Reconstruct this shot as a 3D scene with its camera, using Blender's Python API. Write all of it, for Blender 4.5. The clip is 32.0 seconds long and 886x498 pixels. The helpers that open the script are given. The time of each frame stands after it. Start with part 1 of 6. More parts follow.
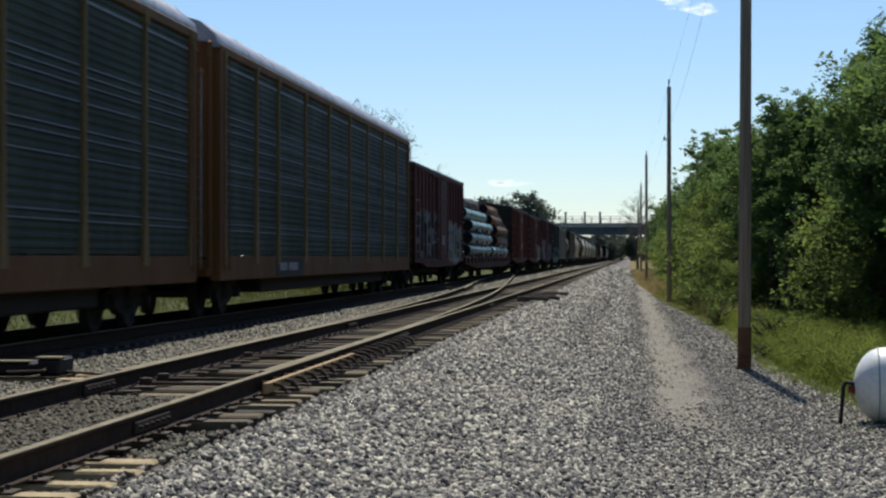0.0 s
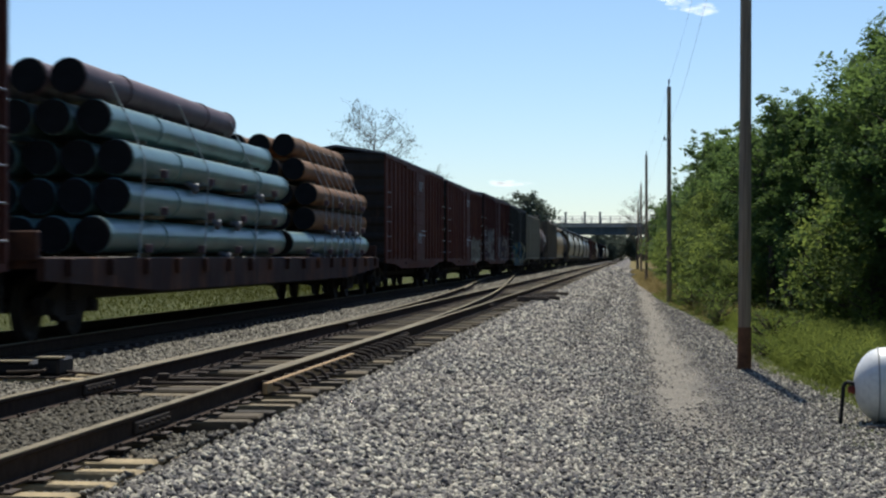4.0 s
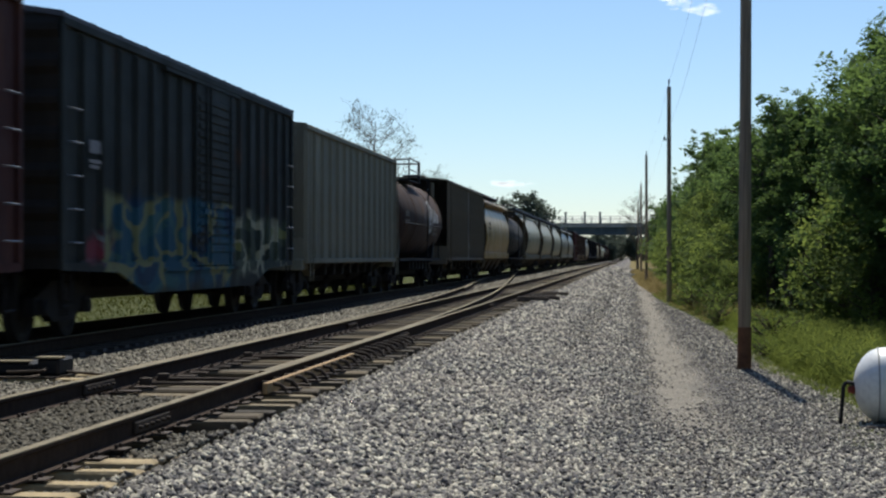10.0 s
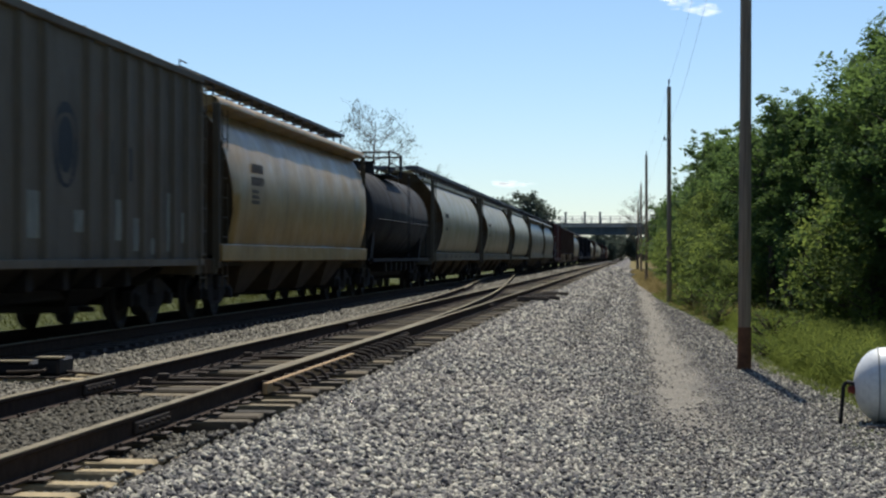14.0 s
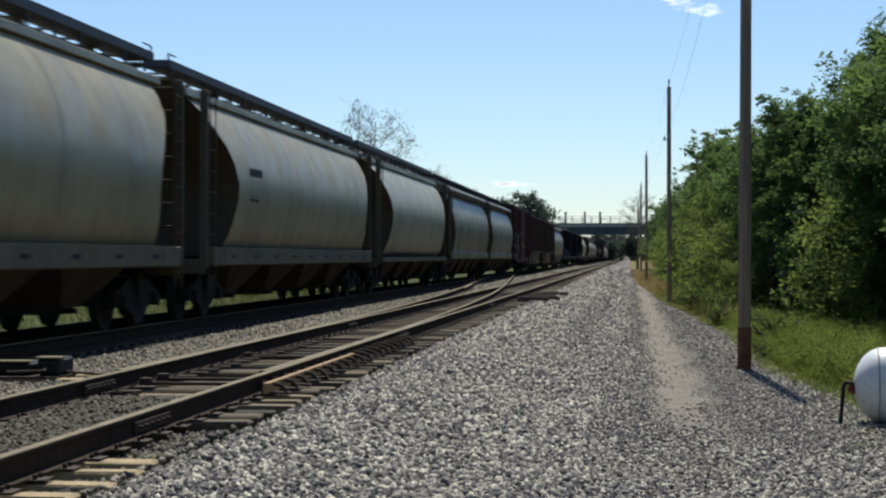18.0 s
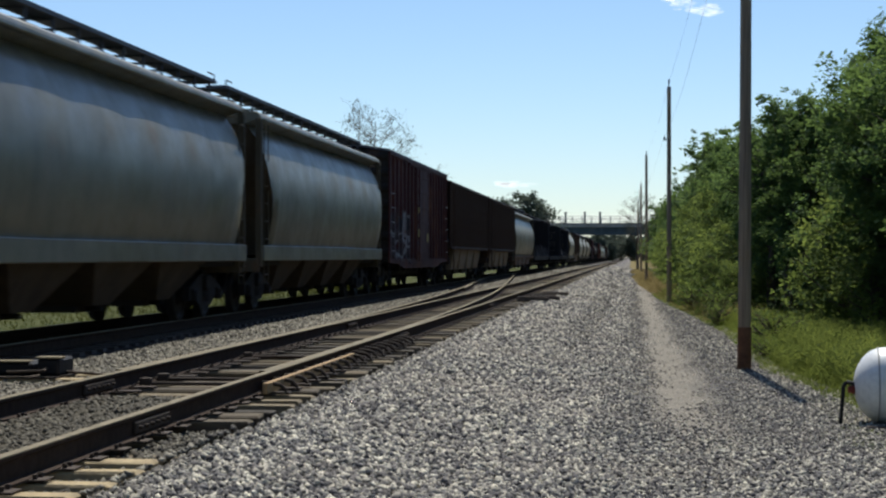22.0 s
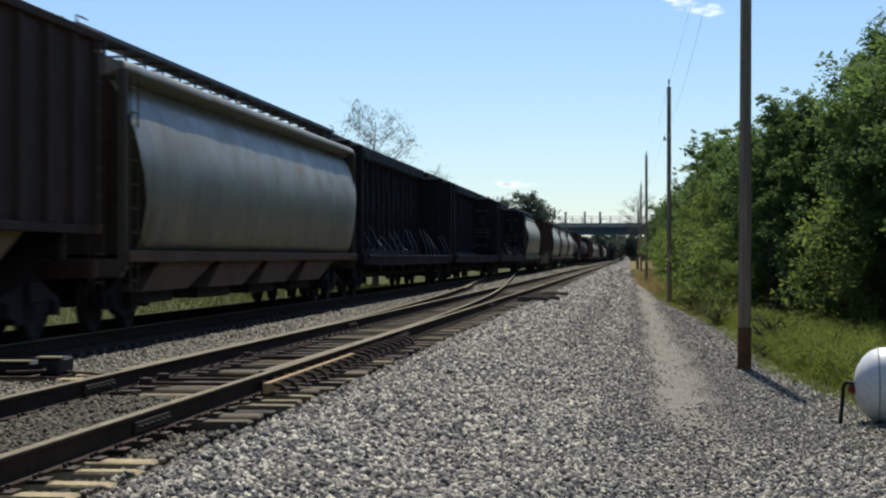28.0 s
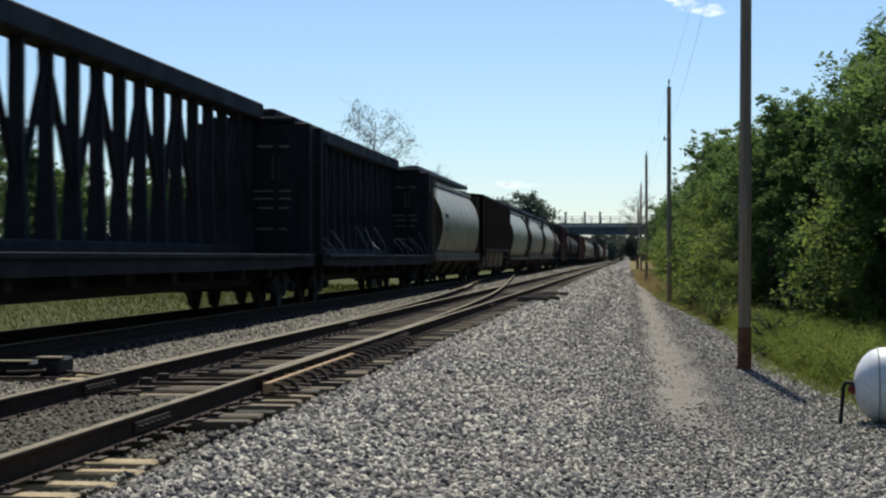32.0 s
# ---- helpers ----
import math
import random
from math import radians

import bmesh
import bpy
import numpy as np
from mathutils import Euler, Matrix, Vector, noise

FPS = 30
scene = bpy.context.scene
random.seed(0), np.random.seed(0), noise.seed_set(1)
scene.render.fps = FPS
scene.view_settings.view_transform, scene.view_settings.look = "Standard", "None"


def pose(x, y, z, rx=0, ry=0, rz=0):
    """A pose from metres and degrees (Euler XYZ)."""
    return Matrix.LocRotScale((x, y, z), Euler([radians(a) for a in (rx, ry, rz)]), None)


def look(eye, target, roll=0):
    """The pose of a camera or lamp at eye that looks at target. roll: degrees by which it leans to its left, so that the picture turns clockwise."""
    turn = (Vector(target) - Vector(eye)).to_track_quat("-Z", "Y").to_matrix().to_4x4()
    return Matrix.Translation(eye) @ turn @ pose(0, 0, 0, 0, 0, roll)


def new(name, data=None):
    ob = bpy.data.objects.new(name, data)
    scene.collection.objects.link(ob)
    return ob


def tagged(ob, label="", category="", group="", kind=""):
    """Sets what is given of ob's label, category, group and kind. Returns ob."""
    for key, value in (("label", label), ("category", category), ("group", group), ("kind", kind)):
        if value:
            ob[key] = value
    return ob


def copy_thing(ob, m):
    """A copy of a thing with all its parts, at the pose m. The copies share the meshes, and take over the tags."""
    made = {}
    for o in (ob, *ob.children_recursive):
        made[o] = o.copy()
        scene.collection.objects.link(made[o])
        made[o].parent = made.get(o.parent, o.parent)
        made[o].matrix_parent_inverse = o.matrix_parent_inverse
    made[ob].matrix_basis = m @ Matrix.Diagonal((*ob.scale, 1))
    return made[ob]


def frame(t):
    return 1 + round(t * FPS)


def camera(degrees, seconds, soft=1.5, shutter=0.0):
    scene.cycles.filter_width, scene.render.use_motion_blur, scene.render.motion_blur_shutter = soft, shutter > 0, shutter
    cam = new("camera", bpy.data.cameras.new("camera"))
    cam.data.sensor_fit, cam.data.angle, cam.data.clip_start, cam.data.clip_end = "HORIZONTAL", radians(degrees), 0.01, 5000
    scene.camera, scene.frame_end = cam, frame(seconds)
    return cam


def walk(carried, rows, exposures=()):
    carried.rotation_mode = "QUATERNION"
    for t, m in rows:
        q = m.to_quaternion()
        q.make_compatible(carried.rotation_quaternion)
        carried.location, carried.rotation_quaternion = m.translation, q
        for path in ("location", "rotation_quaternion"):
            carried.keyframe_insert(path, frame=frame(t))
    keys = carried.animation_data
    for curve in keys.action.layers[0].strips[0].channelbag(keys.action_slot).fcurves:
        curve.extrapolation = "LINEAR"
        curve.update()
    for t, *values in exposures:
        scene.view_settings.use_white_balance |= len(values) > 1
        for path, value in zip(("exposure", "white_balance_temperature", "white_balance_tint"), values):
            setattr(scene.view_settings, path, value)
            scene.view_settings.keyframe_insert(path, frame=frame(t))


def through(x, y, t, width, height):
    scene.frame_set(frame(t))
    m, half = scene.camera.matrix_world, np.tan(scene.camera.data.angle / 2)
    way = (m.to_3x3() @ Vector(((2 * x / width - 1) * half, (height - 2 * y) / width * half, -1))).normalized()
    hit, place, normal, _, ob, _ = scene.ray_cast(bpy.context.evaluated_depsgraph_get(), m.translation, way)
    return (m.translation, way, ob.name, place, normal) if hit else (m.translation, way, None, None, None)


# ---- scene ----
# Axes: y runs along the tracks, away from the camera; x to the right; rail tops lie at z = 0.55.
RAIL = 0.55
TIE_TOP = RAIL - 0.19
NEAR_TRACK = -4.41          # centre lines of the two tracks
TRAIN_TRACK = -9.0
EYE = 1.71
cam = camera(29.29, 32.0, soft=2.3, shutter=0.4)
walk(cam, [(0.0, pose(0, 0, EYE, 90.267, 0, 6.334)), (32.0, pose(0, 0, EYE, 90.267, 0, 6.334))],
     exposures=[(0.0, 0.40, 6300, 8), (32.0, 0.40, 6300, 8)])

# ---------------------------------------------------------------- light
SUN_EL, SUN_AZ = 56.0, 2.2     # degrees above the horizon, degrees left of the track's direction
world = bpy.data.worlds.new("sky")
scene.world = world
world.use_nodes = True
wn, wl = world.node_tree.nodes, world.node_tree.links
sky = wn.new("ShaderNodeTexSky")
sky.sky_type, sky.sun_disc = "NISHITA", False
sky.sun_elevation, sky.sun_rotation = radians(SUN_EL), radians(-SUN_AZ)
sky.air_density, sky.dust_density, sky.ozone_density = 1.0, 0.12, 2.5
wn["Background"].inputs["Strength"].default_value = 0.077
hue = wn.new("ShaderNodeMix")
hue.data_type, hue.blend_type = "RGBA", "MULTIPLY"
hue.inputs["Factor"].default_value, hue.inputs[7].default_value = 1.0, (0.935, 1.0, 1.12, 1.0)
wl.new(sky.outputs["Color"], hue.inputs[6])
wl.new(hue.outputs[2], wn["Background"].inputs["Color"])
sun = new("sun", bpy.data.lights.new("sun", "SUN"))
sun.data.energy, sun.data.angle, sun.data.color = 4.2, radians(0.5), (1.0, 0.95, 0.86)
az, el = radians(SUN_AZ), radians(SUN_EL)
sun.matrix_world = look((0, 0, 0), (math.sin(az) * math.cos(el), -math.cos(az) * math.cos(el), -math.sin(el)))


# ---------------------------------------------------------------- mesh tools
class Mb:
    """Collects vertices and faces of one mesh."""

    def __init__(self):
        self.v, self.f, self.s = [], [], []

    def add(self, verts, faces, smooth=False):
        n = len(self.v)
        self.v.extend(tuple(p) for p in verts)
        self.f.extend(tuple(i + n for i in f) for f in faces)
        self.s.extend([smooth] * len(faces))
        return self

    def box(self, x0, y0, z0, x1, y1, z1, bev=0.0):
        if bev <= 0:
            vs = [(x, y, z) for x in (x0, x1) for y in (y0, y1) for z in (z0, z1)]
            return self.add(vs, [(0, 1, 3, 2), (4, 6, 7, 5), (0, 4, 5, 1), (2, 3, 7, 6), (0, 2, 6, 4), (1, 5, 7, 3)])
        lo, hi, vs = (x0, y0, z0), (x1, y1, z1), []
        for c in range(8):
            s = [(c >> 2) & 1, (c >> 1) & 1, c & 1]
            for a in range(3):
                vs.append(tuple((hi[k] if s[k] else lo[k]) + (0 if k == a else (-bev if s[k] else bev)) for k in range(3)))
        i = lambda c, a: c * 3 + a
        fs = [tuple(i(c, 0) for c in q) for q in ((0, 1, 3, 2), (4, 6, 7, 5))]
        fs += [tuple(i(c, 1) for c in q) for q in ((0, 4, 5, 1), (2, 3, 7, 6))]
        fs += [tuple(i(c, 2) for c in q) for q in ((0, 2, 6, 4), (1, 5, 7, 3))]
        fs += [tuple(i(c, a) for a in range(3)) for c in range(8)]
        for c in range(8):
            for b, a0, a1 in ((1, 0, 1), (2, 0, 2), (4, 1, 2)):
                if not c & b:
                    fs.append((i(c, a0), i(c | b, a0), i(c | b, a1), i(c, a1)))
        return self.add(vs, fs)

    def cyl(self, p0, p1, r0, r1=None, n=10, smooth=True, caps=True):
        p0, p1 = Vector(p0), Vector(p1)
        r1 = r0 if r1 is None else r1
        d = (p1 - p0).normalized()
        a = d.orthogonal().normalized()
        b = d.cross(a)
        vs = []
        for p, r in ((p0, r0), (p1, r1)):
            vs += [p + (a * math.cos(k * math.tau / n) + b * math.sin(k * math.tau / n)) * r for k in range(n)]
        self.add(vs, [(k, (k + 1) % n, n + (k + 1) % n, n + k) for k in range(n)], smooth)
        if caps:
            self.add(vs[:n], [tuple(range(n))])
            self.add(vs[n:], [tuple(range(n))])
        return self

    def tube(self, pts, r, n=6):
        for a, b in zip(pts, pts[1:]):
            self.cyl(a, b, r, n=n)
        return self

    def loft(self, rings, smooth=True, closed=True, caps=True):
        n = len(rings[0])
        vs = [p for ring in rings for p in ring]
        m = n if closed else n - 1
        fs = [(k * n + j, k * n + (j + 1) % n, (k + 1) * n + (j + 1) % n, (k + 1) * n + j)
              for k in range(len(rings) - 1) for j in range(m)]
        self.add(vs, fs, smooth)
        if caps:
            self.add(rings[0], [tuple(range(n))])
            self.add(rings[-1], [tuple(range(n))])
        return self

    def prism(self, prof, y0, y1, smooth=False):
        """A profile of (x, z) drawn out along y."""
        return self.loft([[(x, y0, z) for x, z in prof], [(x, y1, z) for x, z in prof]], smooth)

    def slab(self, prof, x0, x1):
        """A profile of (y, z) drawn out along x."""
        return self.loft([[(x0, y, z) for y, z in prof], [(x1, y, z) for y, z in prof]], False)

    def mesh(self, name, fix=True):
        me = bpy.data.meshes.new(name)
        me.from_pydata(self.v, [], self.f)
        me.polygons.foreach_set("use_smooth", self.s)
        if fix and len(self.v) < 6000:
            bm = bmesh.new()
            bm.from_mesh(me)
            bmesh.ops.recalc_face_normals(bm, faces=bm.faces)
            bm.to_mesh(me)
            bm.free()
        return me


def part(name, mb, material, parent, label="", at=None):
    """Links a mesh as one object under a thing or under a part."""
    me = mb.mesh(name) if isinstance(mb, Mb) else mb
    if not me.materials:
        me.materials.append(material)
    ob = new(name, me)
    ob.parent = parent
    if at is not None:
        ob.matrix_basis = at
    if label:
        ob["label"] = label
    return ob


def thing(name, m, label, category, group="", mb=None, material=None, kind=""):
    """A top-level thing: an Empty at its base, or one mesh."""
    me = None
    if mb is not None:
        me = mb.mesh(name) if isinstance(mb, Mb) else mb
        me.materials.append(material)
    ob = new(name, me)
    ob.matrix_basis = m
    return tagged(ob, label, category, group, kind)


# ---------------------------------------------------------------- materials
def shader(name):
    m = bpy.data.materials.new(name)
    m.use_nodes = True
    return m, m.node_tree.nodes, m.node_tree.links, m.node_tree.nodes["Principled BSDF"]


def rgb(c):
    return (c[0], c[1], c[2], 1.0)


def nz(n, l, coord, scale, detail=4.0, rough=0.6, stretch=None, dist=0.0):
    """A noise texture on the given coordinates; stretch scales the axes."""
    tex = n.new("ShaderNodeTexNoise")
    tex.inputs["Scale"].default_value = scale
    tex.inputs["Detail"].default_value = detail
    tex.inputs["Roughness"].default_value = rough
    tex.inputs["Distortion"].default_value = dist
    if stretch:
        mp = n.new("ShaderNodeMapping")
        mp.inputs["Scale"].default_value = stretch
        l.new(coord, mp.inputs["Vector"])
        coord = mp.outputs["Vector"]
    l.new(coord, tex.inputs["Vector"])
    return tex.outputs["Fac"]


def ramp(n, l, fac, stops):
    r = n.new("ShaderNodeValToRGB")
    e = r.color_ramp.elements
    while len(e) < len(stops):
        e.new(0.5)
    for k, (p, c) in enumerate(stops):
        e[k].position, e[k].color = p, rgb(c) if not isinstance(c, (int, float)) else (c, c, c, 1)
    l.new(fac, r.inputs["Fac"])
    return r.outputs["Color"]


def mix(n, l, fac, a, b, kind="MIX"):
    m = n.new("ShaderNodeMix")
    m.data_type, m.blend_type = "RGBA", kind
    for sock, val in ((m.inputs["Factor"], fac), (m.inputs[6], a), (m.inputs[7], b)):
        if isinstance(val, (int, float)):
            sock.default_value = val
        elif isinstance(val, tuple):
            sock.default_value = rgb(val)
        else:
            l.new(val, sock)
    return m.outputs[2]


def bump(n, l, p, height, strength=0.3, distance=0.02):
    b = n.new("ShaderNodeBump")
    b.inputs["Strength"].default_value, b.inputs["Distance"].default_value = strength, distance
    l.new(height, b.inputs["Height"])
    l.new(b.outputs["Normal"], p.inputs["Normal"])


GRIME = (0.52, 0.45, 0.36)     # a film of brake dust and soot on all the cars


def weathered(name, base, rust=(0.16, 0.07, 0.035), rusty=0.35, dirt=0.5, rough=0.75, metal=0.0, tags=(), gloss=0.2):
    """Old paint on steel: vertical streaks, rust patches, road dirt; tags: spray paint as
    (y0, y1, z0, z1, (colours...)) on the car's side."""
    m, n, l, p = shader(name)
    c = n.new("ShaderNodeTexCoord").outputs["Object"]
    streak = nz(n, l, c, 1.0, 6, 0.7, (1.6, 1.3, 0.28))
    patch = nz(n, l, c, 0.9, 6, 0.7)
    fine = nz(n, l, c, 14.0, 4, 0.6)
    base = tuple(v * g for v, g in zip(base, GRIME))
    dark = tuple(v * 0.6 for v in base)
    lite = tuple(min(1, v * 1.25 + 0.006) for v in base)
    col = ramp(n, l, streak, [(0.28, dark), (0.5, base), (0.75, lite)])
    col = mix(n, l, ramp(n, l, fine, [(0.35, 0.0), (0.7, 0.5 * dirt)]), col, tuple(v * 0.5 + 0.02 for v in base))
    for y0, y1, z0, z1, cols, *rest in tags:
        outline = rest[0] if rest else None
        edge_ink = (0.02, 0.02, 0.025) if cols[0][0] > 0.5 else (0.26, 0.26, 0.25)
        sx = n.new("ShaderNodeSeparateXYZ")
        l.new(c, sx.inputs[0])
        wob = nz(n, l, c, 1.4, 3, 0.5, (0, 0.5, 1))
        flat = n.new("ShaderNodeMapping")
        flat.inputs["Scale"].default_value = (0.0, 0.62, 0.95)
        flat.inputs["Location"].default_value = (0.0, 0.31 * y0, 0.17 * y1)
        l.new(c, flat.inputs["Vector"])
        warp = n.new("ShaderNodeTexNoise")
        warp.inputs["Scale"].default_value, warp.inputs["Detail"].default_value = 1.6, 1.0
        l.new(flat.outputs[0], warp.inputs["Vector"])
        bent = n.new("ShaderNodeVectorMath")
        bent.operation = "MULTIPLY_ADD"
        bent.inputs[1].default_value = (0.0, 0.9, 0.9)
        l.new(warp.outputs["Color"], bent.inputs[0])
        l.new(flat.outputs[0], bent.inputs[2])
        cells, rims = n.new("ShaderNodeTexVoronoi"), n.new("ShaderNodeTexVoronoi")
        rims.feature = "DISTANCE_TO_EDGE"
        for v in (cells, rims):
            v.inputs["Scale"].default_value, v.inputs["Randomness"].default_value = 1.0, 0.75
            l.new(bent.outputs[0], v.inputs["Vector"])
        letters = rims.outputs["Distance"]
        hue = nz(n, l, c, 1.0, 2, 0.5, (0, 0.5, 0.9), 0.8)
        inside = None
        for axis, lo, hi in ((1, y0, y1), (2, z0, z1)):
            for sgn, edge in ((1, lo), (-1, hi)):
                q = n.new("ShaderNodeMath")
                q.operation = "MULTIPLY_ADD"
                q.use_clamp = True
                q.inputs[1].default_value, q.inputs[2].default_value = 5.0 * sgn, -5.0 * sgn * edge
                w = n.new("ShaderNodeMath")
                w.operation = "MULTIPLY_ADD"
                w.inputs[1].default_value = 0.9
                l.new(wob, w.inputs[0])
                l.new(sx.outputs[axis], w.inputs[2])
                sft = n.new("ShaderNodeMath")
                sft.operation = "SUBTRACT"
                sft.inputs[1].default_value = 0.45
                l.new(w.outputs[0], sft.inputs[0])
                l.new(sft.outputs[0], q.inputs[0])
                if inside is None:
                    inside = q.outputs[0]
                else:
                    mm = n.new("ShaderNodeMath")
                    mm.operation = "MULTIPLY"
                    l.new(inside, mm.inputs[0])
                    l.new(q.outputs[0], mm.inputs[1])
                    inside = mm.outputs[0]
        stops = [(0.30 + 0.4 * k / max(1, len(cols) - 1), cc) for k, cc in enumerate(cols)]
        stops = [(s, tuple(v * 0.62 for v in cc)) for s, cc in stops]
        tagc = ramp(n, l, hue, stops)
        tagc.node.color_ramp.interpolation = "CONSTANT"
        line = tuple(v * 0.62 for v in outline) if outline else edge_ink
        tagc = mix(n, l, ramp(n, l, letters, [(0.035, 1.0), (0.05, 0.0)]), tagc, line)
        tagc = mix(n, l, ramp(n, l, cells.outputs["Distance"], [(0.05, 0.8), (0.08, 0.0)]), tagc, line if outline else tuple(v * 0.3 for v in cols[0]))
        ink = ramp(n, l, nz(n, l, c, 1.0, 4, 0.7, (0.0, 0.8, 0.9)), [(0.36, 0.1), (0.41, 0.95)])
        mk = n.new("ShaderNodeMath")
        mk.operation = "MULTIPLY"
        l.new(inside, mk.inputs[0])
        l.new(ink, mk.inputs[1])
        col = mix(n, l, mk.outputs[0], col, tagc)
    rmask = ramp(n, l, mix(n, l, 0.5, patch, streak), [(0.62 - 0.25 * rusty, 0.0), (0.78 - 0.22 * rusty, min(1.0, 0.4 + rusty))])
    col = mix(n, l, rmask, col, rust)
    l.new(col, p.inputs["Base Color"])
    l.new(ramp(n, l, patch, [(0.3, rough - 0.1), (0.7, min(1, rough + 0.2))]), p.inputs["Roughness"])
    p.inputs["Metallic"].default_value, p.inputs["Specular IOR Level"].default_value = metal, gloss
    bump(n, l, p, mix(n, l, 0.5, patch, fine), 0.25, 0.01)
    return m


def plain(name, base, rough=0.7, metal=0.0, scale=6.0, amount=0.35, bumps=0.25, spec=0.3):
    m, n, l, p = shader(name)
    c = n.new("ShaderNodeTexCoord").outputs["Object"]
    a, b = nz(n, l, c, scale), nz(n, l, c, scale * 7)
    col = ramp(n, l, a, [(0.25, tuple(v * (1 - amount) for v in base)), (0.75, tuple(min(1, v * (1 + amount)) for v in base))])
    col = mix(n, l, ramp(n, l, b, [(0.4, 0.0), (0.75, 0.35)]), col, tuple(v * 0.5 for v in base))
    l.new(col, p.inputs["Base Color"])
    p.inputs["Roughness"].default_value, p.inputs["Metallic"].default_value = rough, metal
    p.inputs["Specular IOR Level"].default_value = spec
    bump(n, l, p, b, bumps, 0.008)
    return m


def leafy(name, base, tip, through=0.42, vary=0.55, gloss=0.12):
    m, n, l, p = shader(name)
    rnd = n.new("ShaderNodeNewGeometry").outputs["Random Per Island"]
    big = nz(n, l, n.new("ShaderNodeTexCoord").outputs["Object"], 0.75, 3)
    col = mix(n, l, ramp(n, l, big, [(0.44, 0.0), (0.62, 1.0)]), ramp(n, l, rnd, [(0.0, tuple(v * 0.6 for v in base)), (1.0, base)]), ramp(n, l, rnd, [(0.0, base), (1.0, tip)]))
    each = n.new("ShaderNodeObjectInfo").outputs["Random"]
    col = mix(n, l, ramp(n, l, each, [(0.0, vary), (0.6, 0.0)]), col, tuple(v * 0.45 for v in base))
    l.new(col, p.inputs["Base Color"])
    p.inputs["Roughness"].default_value, p.inputs["Specular IOR Level"].default_value = 0.8, gloss
    tr = n.new("ShaderNodeBsdfTranslucent")
    l.new(mix(n, l, 0.5, col, tip), tr.inputs["Color"])
    mx = n.new("ShaderNodeMixShader")
    mx.inputs[0].default_value = through
    l.new(p.outputs[0], mx.inputs[1])
    l.new(tr.outputs[0], mx.inputs[2])
    l.new(mx.outputs[0], n["Material Output"].inputs["Surface"])
    return m


def ramp_x(n, l, value, a, b, va, vb):
    r = n.new("ShaderNodeMapRange")
    for key, v in (("From Min", a), ("From Max", b), ("To Min", va), ("To Max", vb)):
        r.inputs[key].default_value = v
    l.new(value, r.inputs["Value"])
    return r.outputs["Result"]


def stone_mat():
    m, n, l, p = shader("crushed_stone")
    rnd = n.new("ShaderNodeNewGeometry").outputs["Random Per Island"]
    c = n.new("ShaderNodeTexCoord").outputs["Object"]
    col = ramp(n, l, rnd, [(0.0, (0.014, 0.013, 0.018)), (0.36, (0.075, 0.071, 0.074)), (0.6, (0.24, 0.225, 0.19)), (0.83, (0.48, 0.44, 0.34)), (1.0, (0.74, 0.68, 0.52))])
    col = mix(n, l, ramp(n, l, nz(n, l, c, 60, 4), [(0.35, 0.0), (0.8, 0.4)]), col, (0.2, 0.18, 0.16))
    col = mix(n, l, ramp(n, l, nz(n, l, c, 0.35, 4), [(0.4, 0.0), (0.75, 0.35)]), col, (0.30, 0.25, 0.20))
    sx = n.new("ShaderNodeSeparateXYZ")
    l.new(c, sx.inputs[0])
    col = mix(n, l, ramp_x(n, l, sx.outputs[0], -4.9, -2.7, 0.62, 0.0), col, (0.085, 0.071, 0.040))
    off = n.new("ShaderNodeMath"); off.operation = "ADD"; off.inputs[1].default_value = -NEAR_TRACK
    l.new(sx.outputs[0], off.inputs[0])
    gap = n.new("ShaderNodeMath"); gap.operation = "ABSOLUTE"
    l.new(off.outputs[0], gap.inputs[0])
    col = mix(n, l, ramp_x(n, l, gap.outputs[0], 1.1, 1.6, 0.72, 0.0), col, (0.040, 0.031, 0.014))
    l.new(col, p.inputs["Base Color"])
    p.inputs["Roughness"].default_value = 0.9
    return m


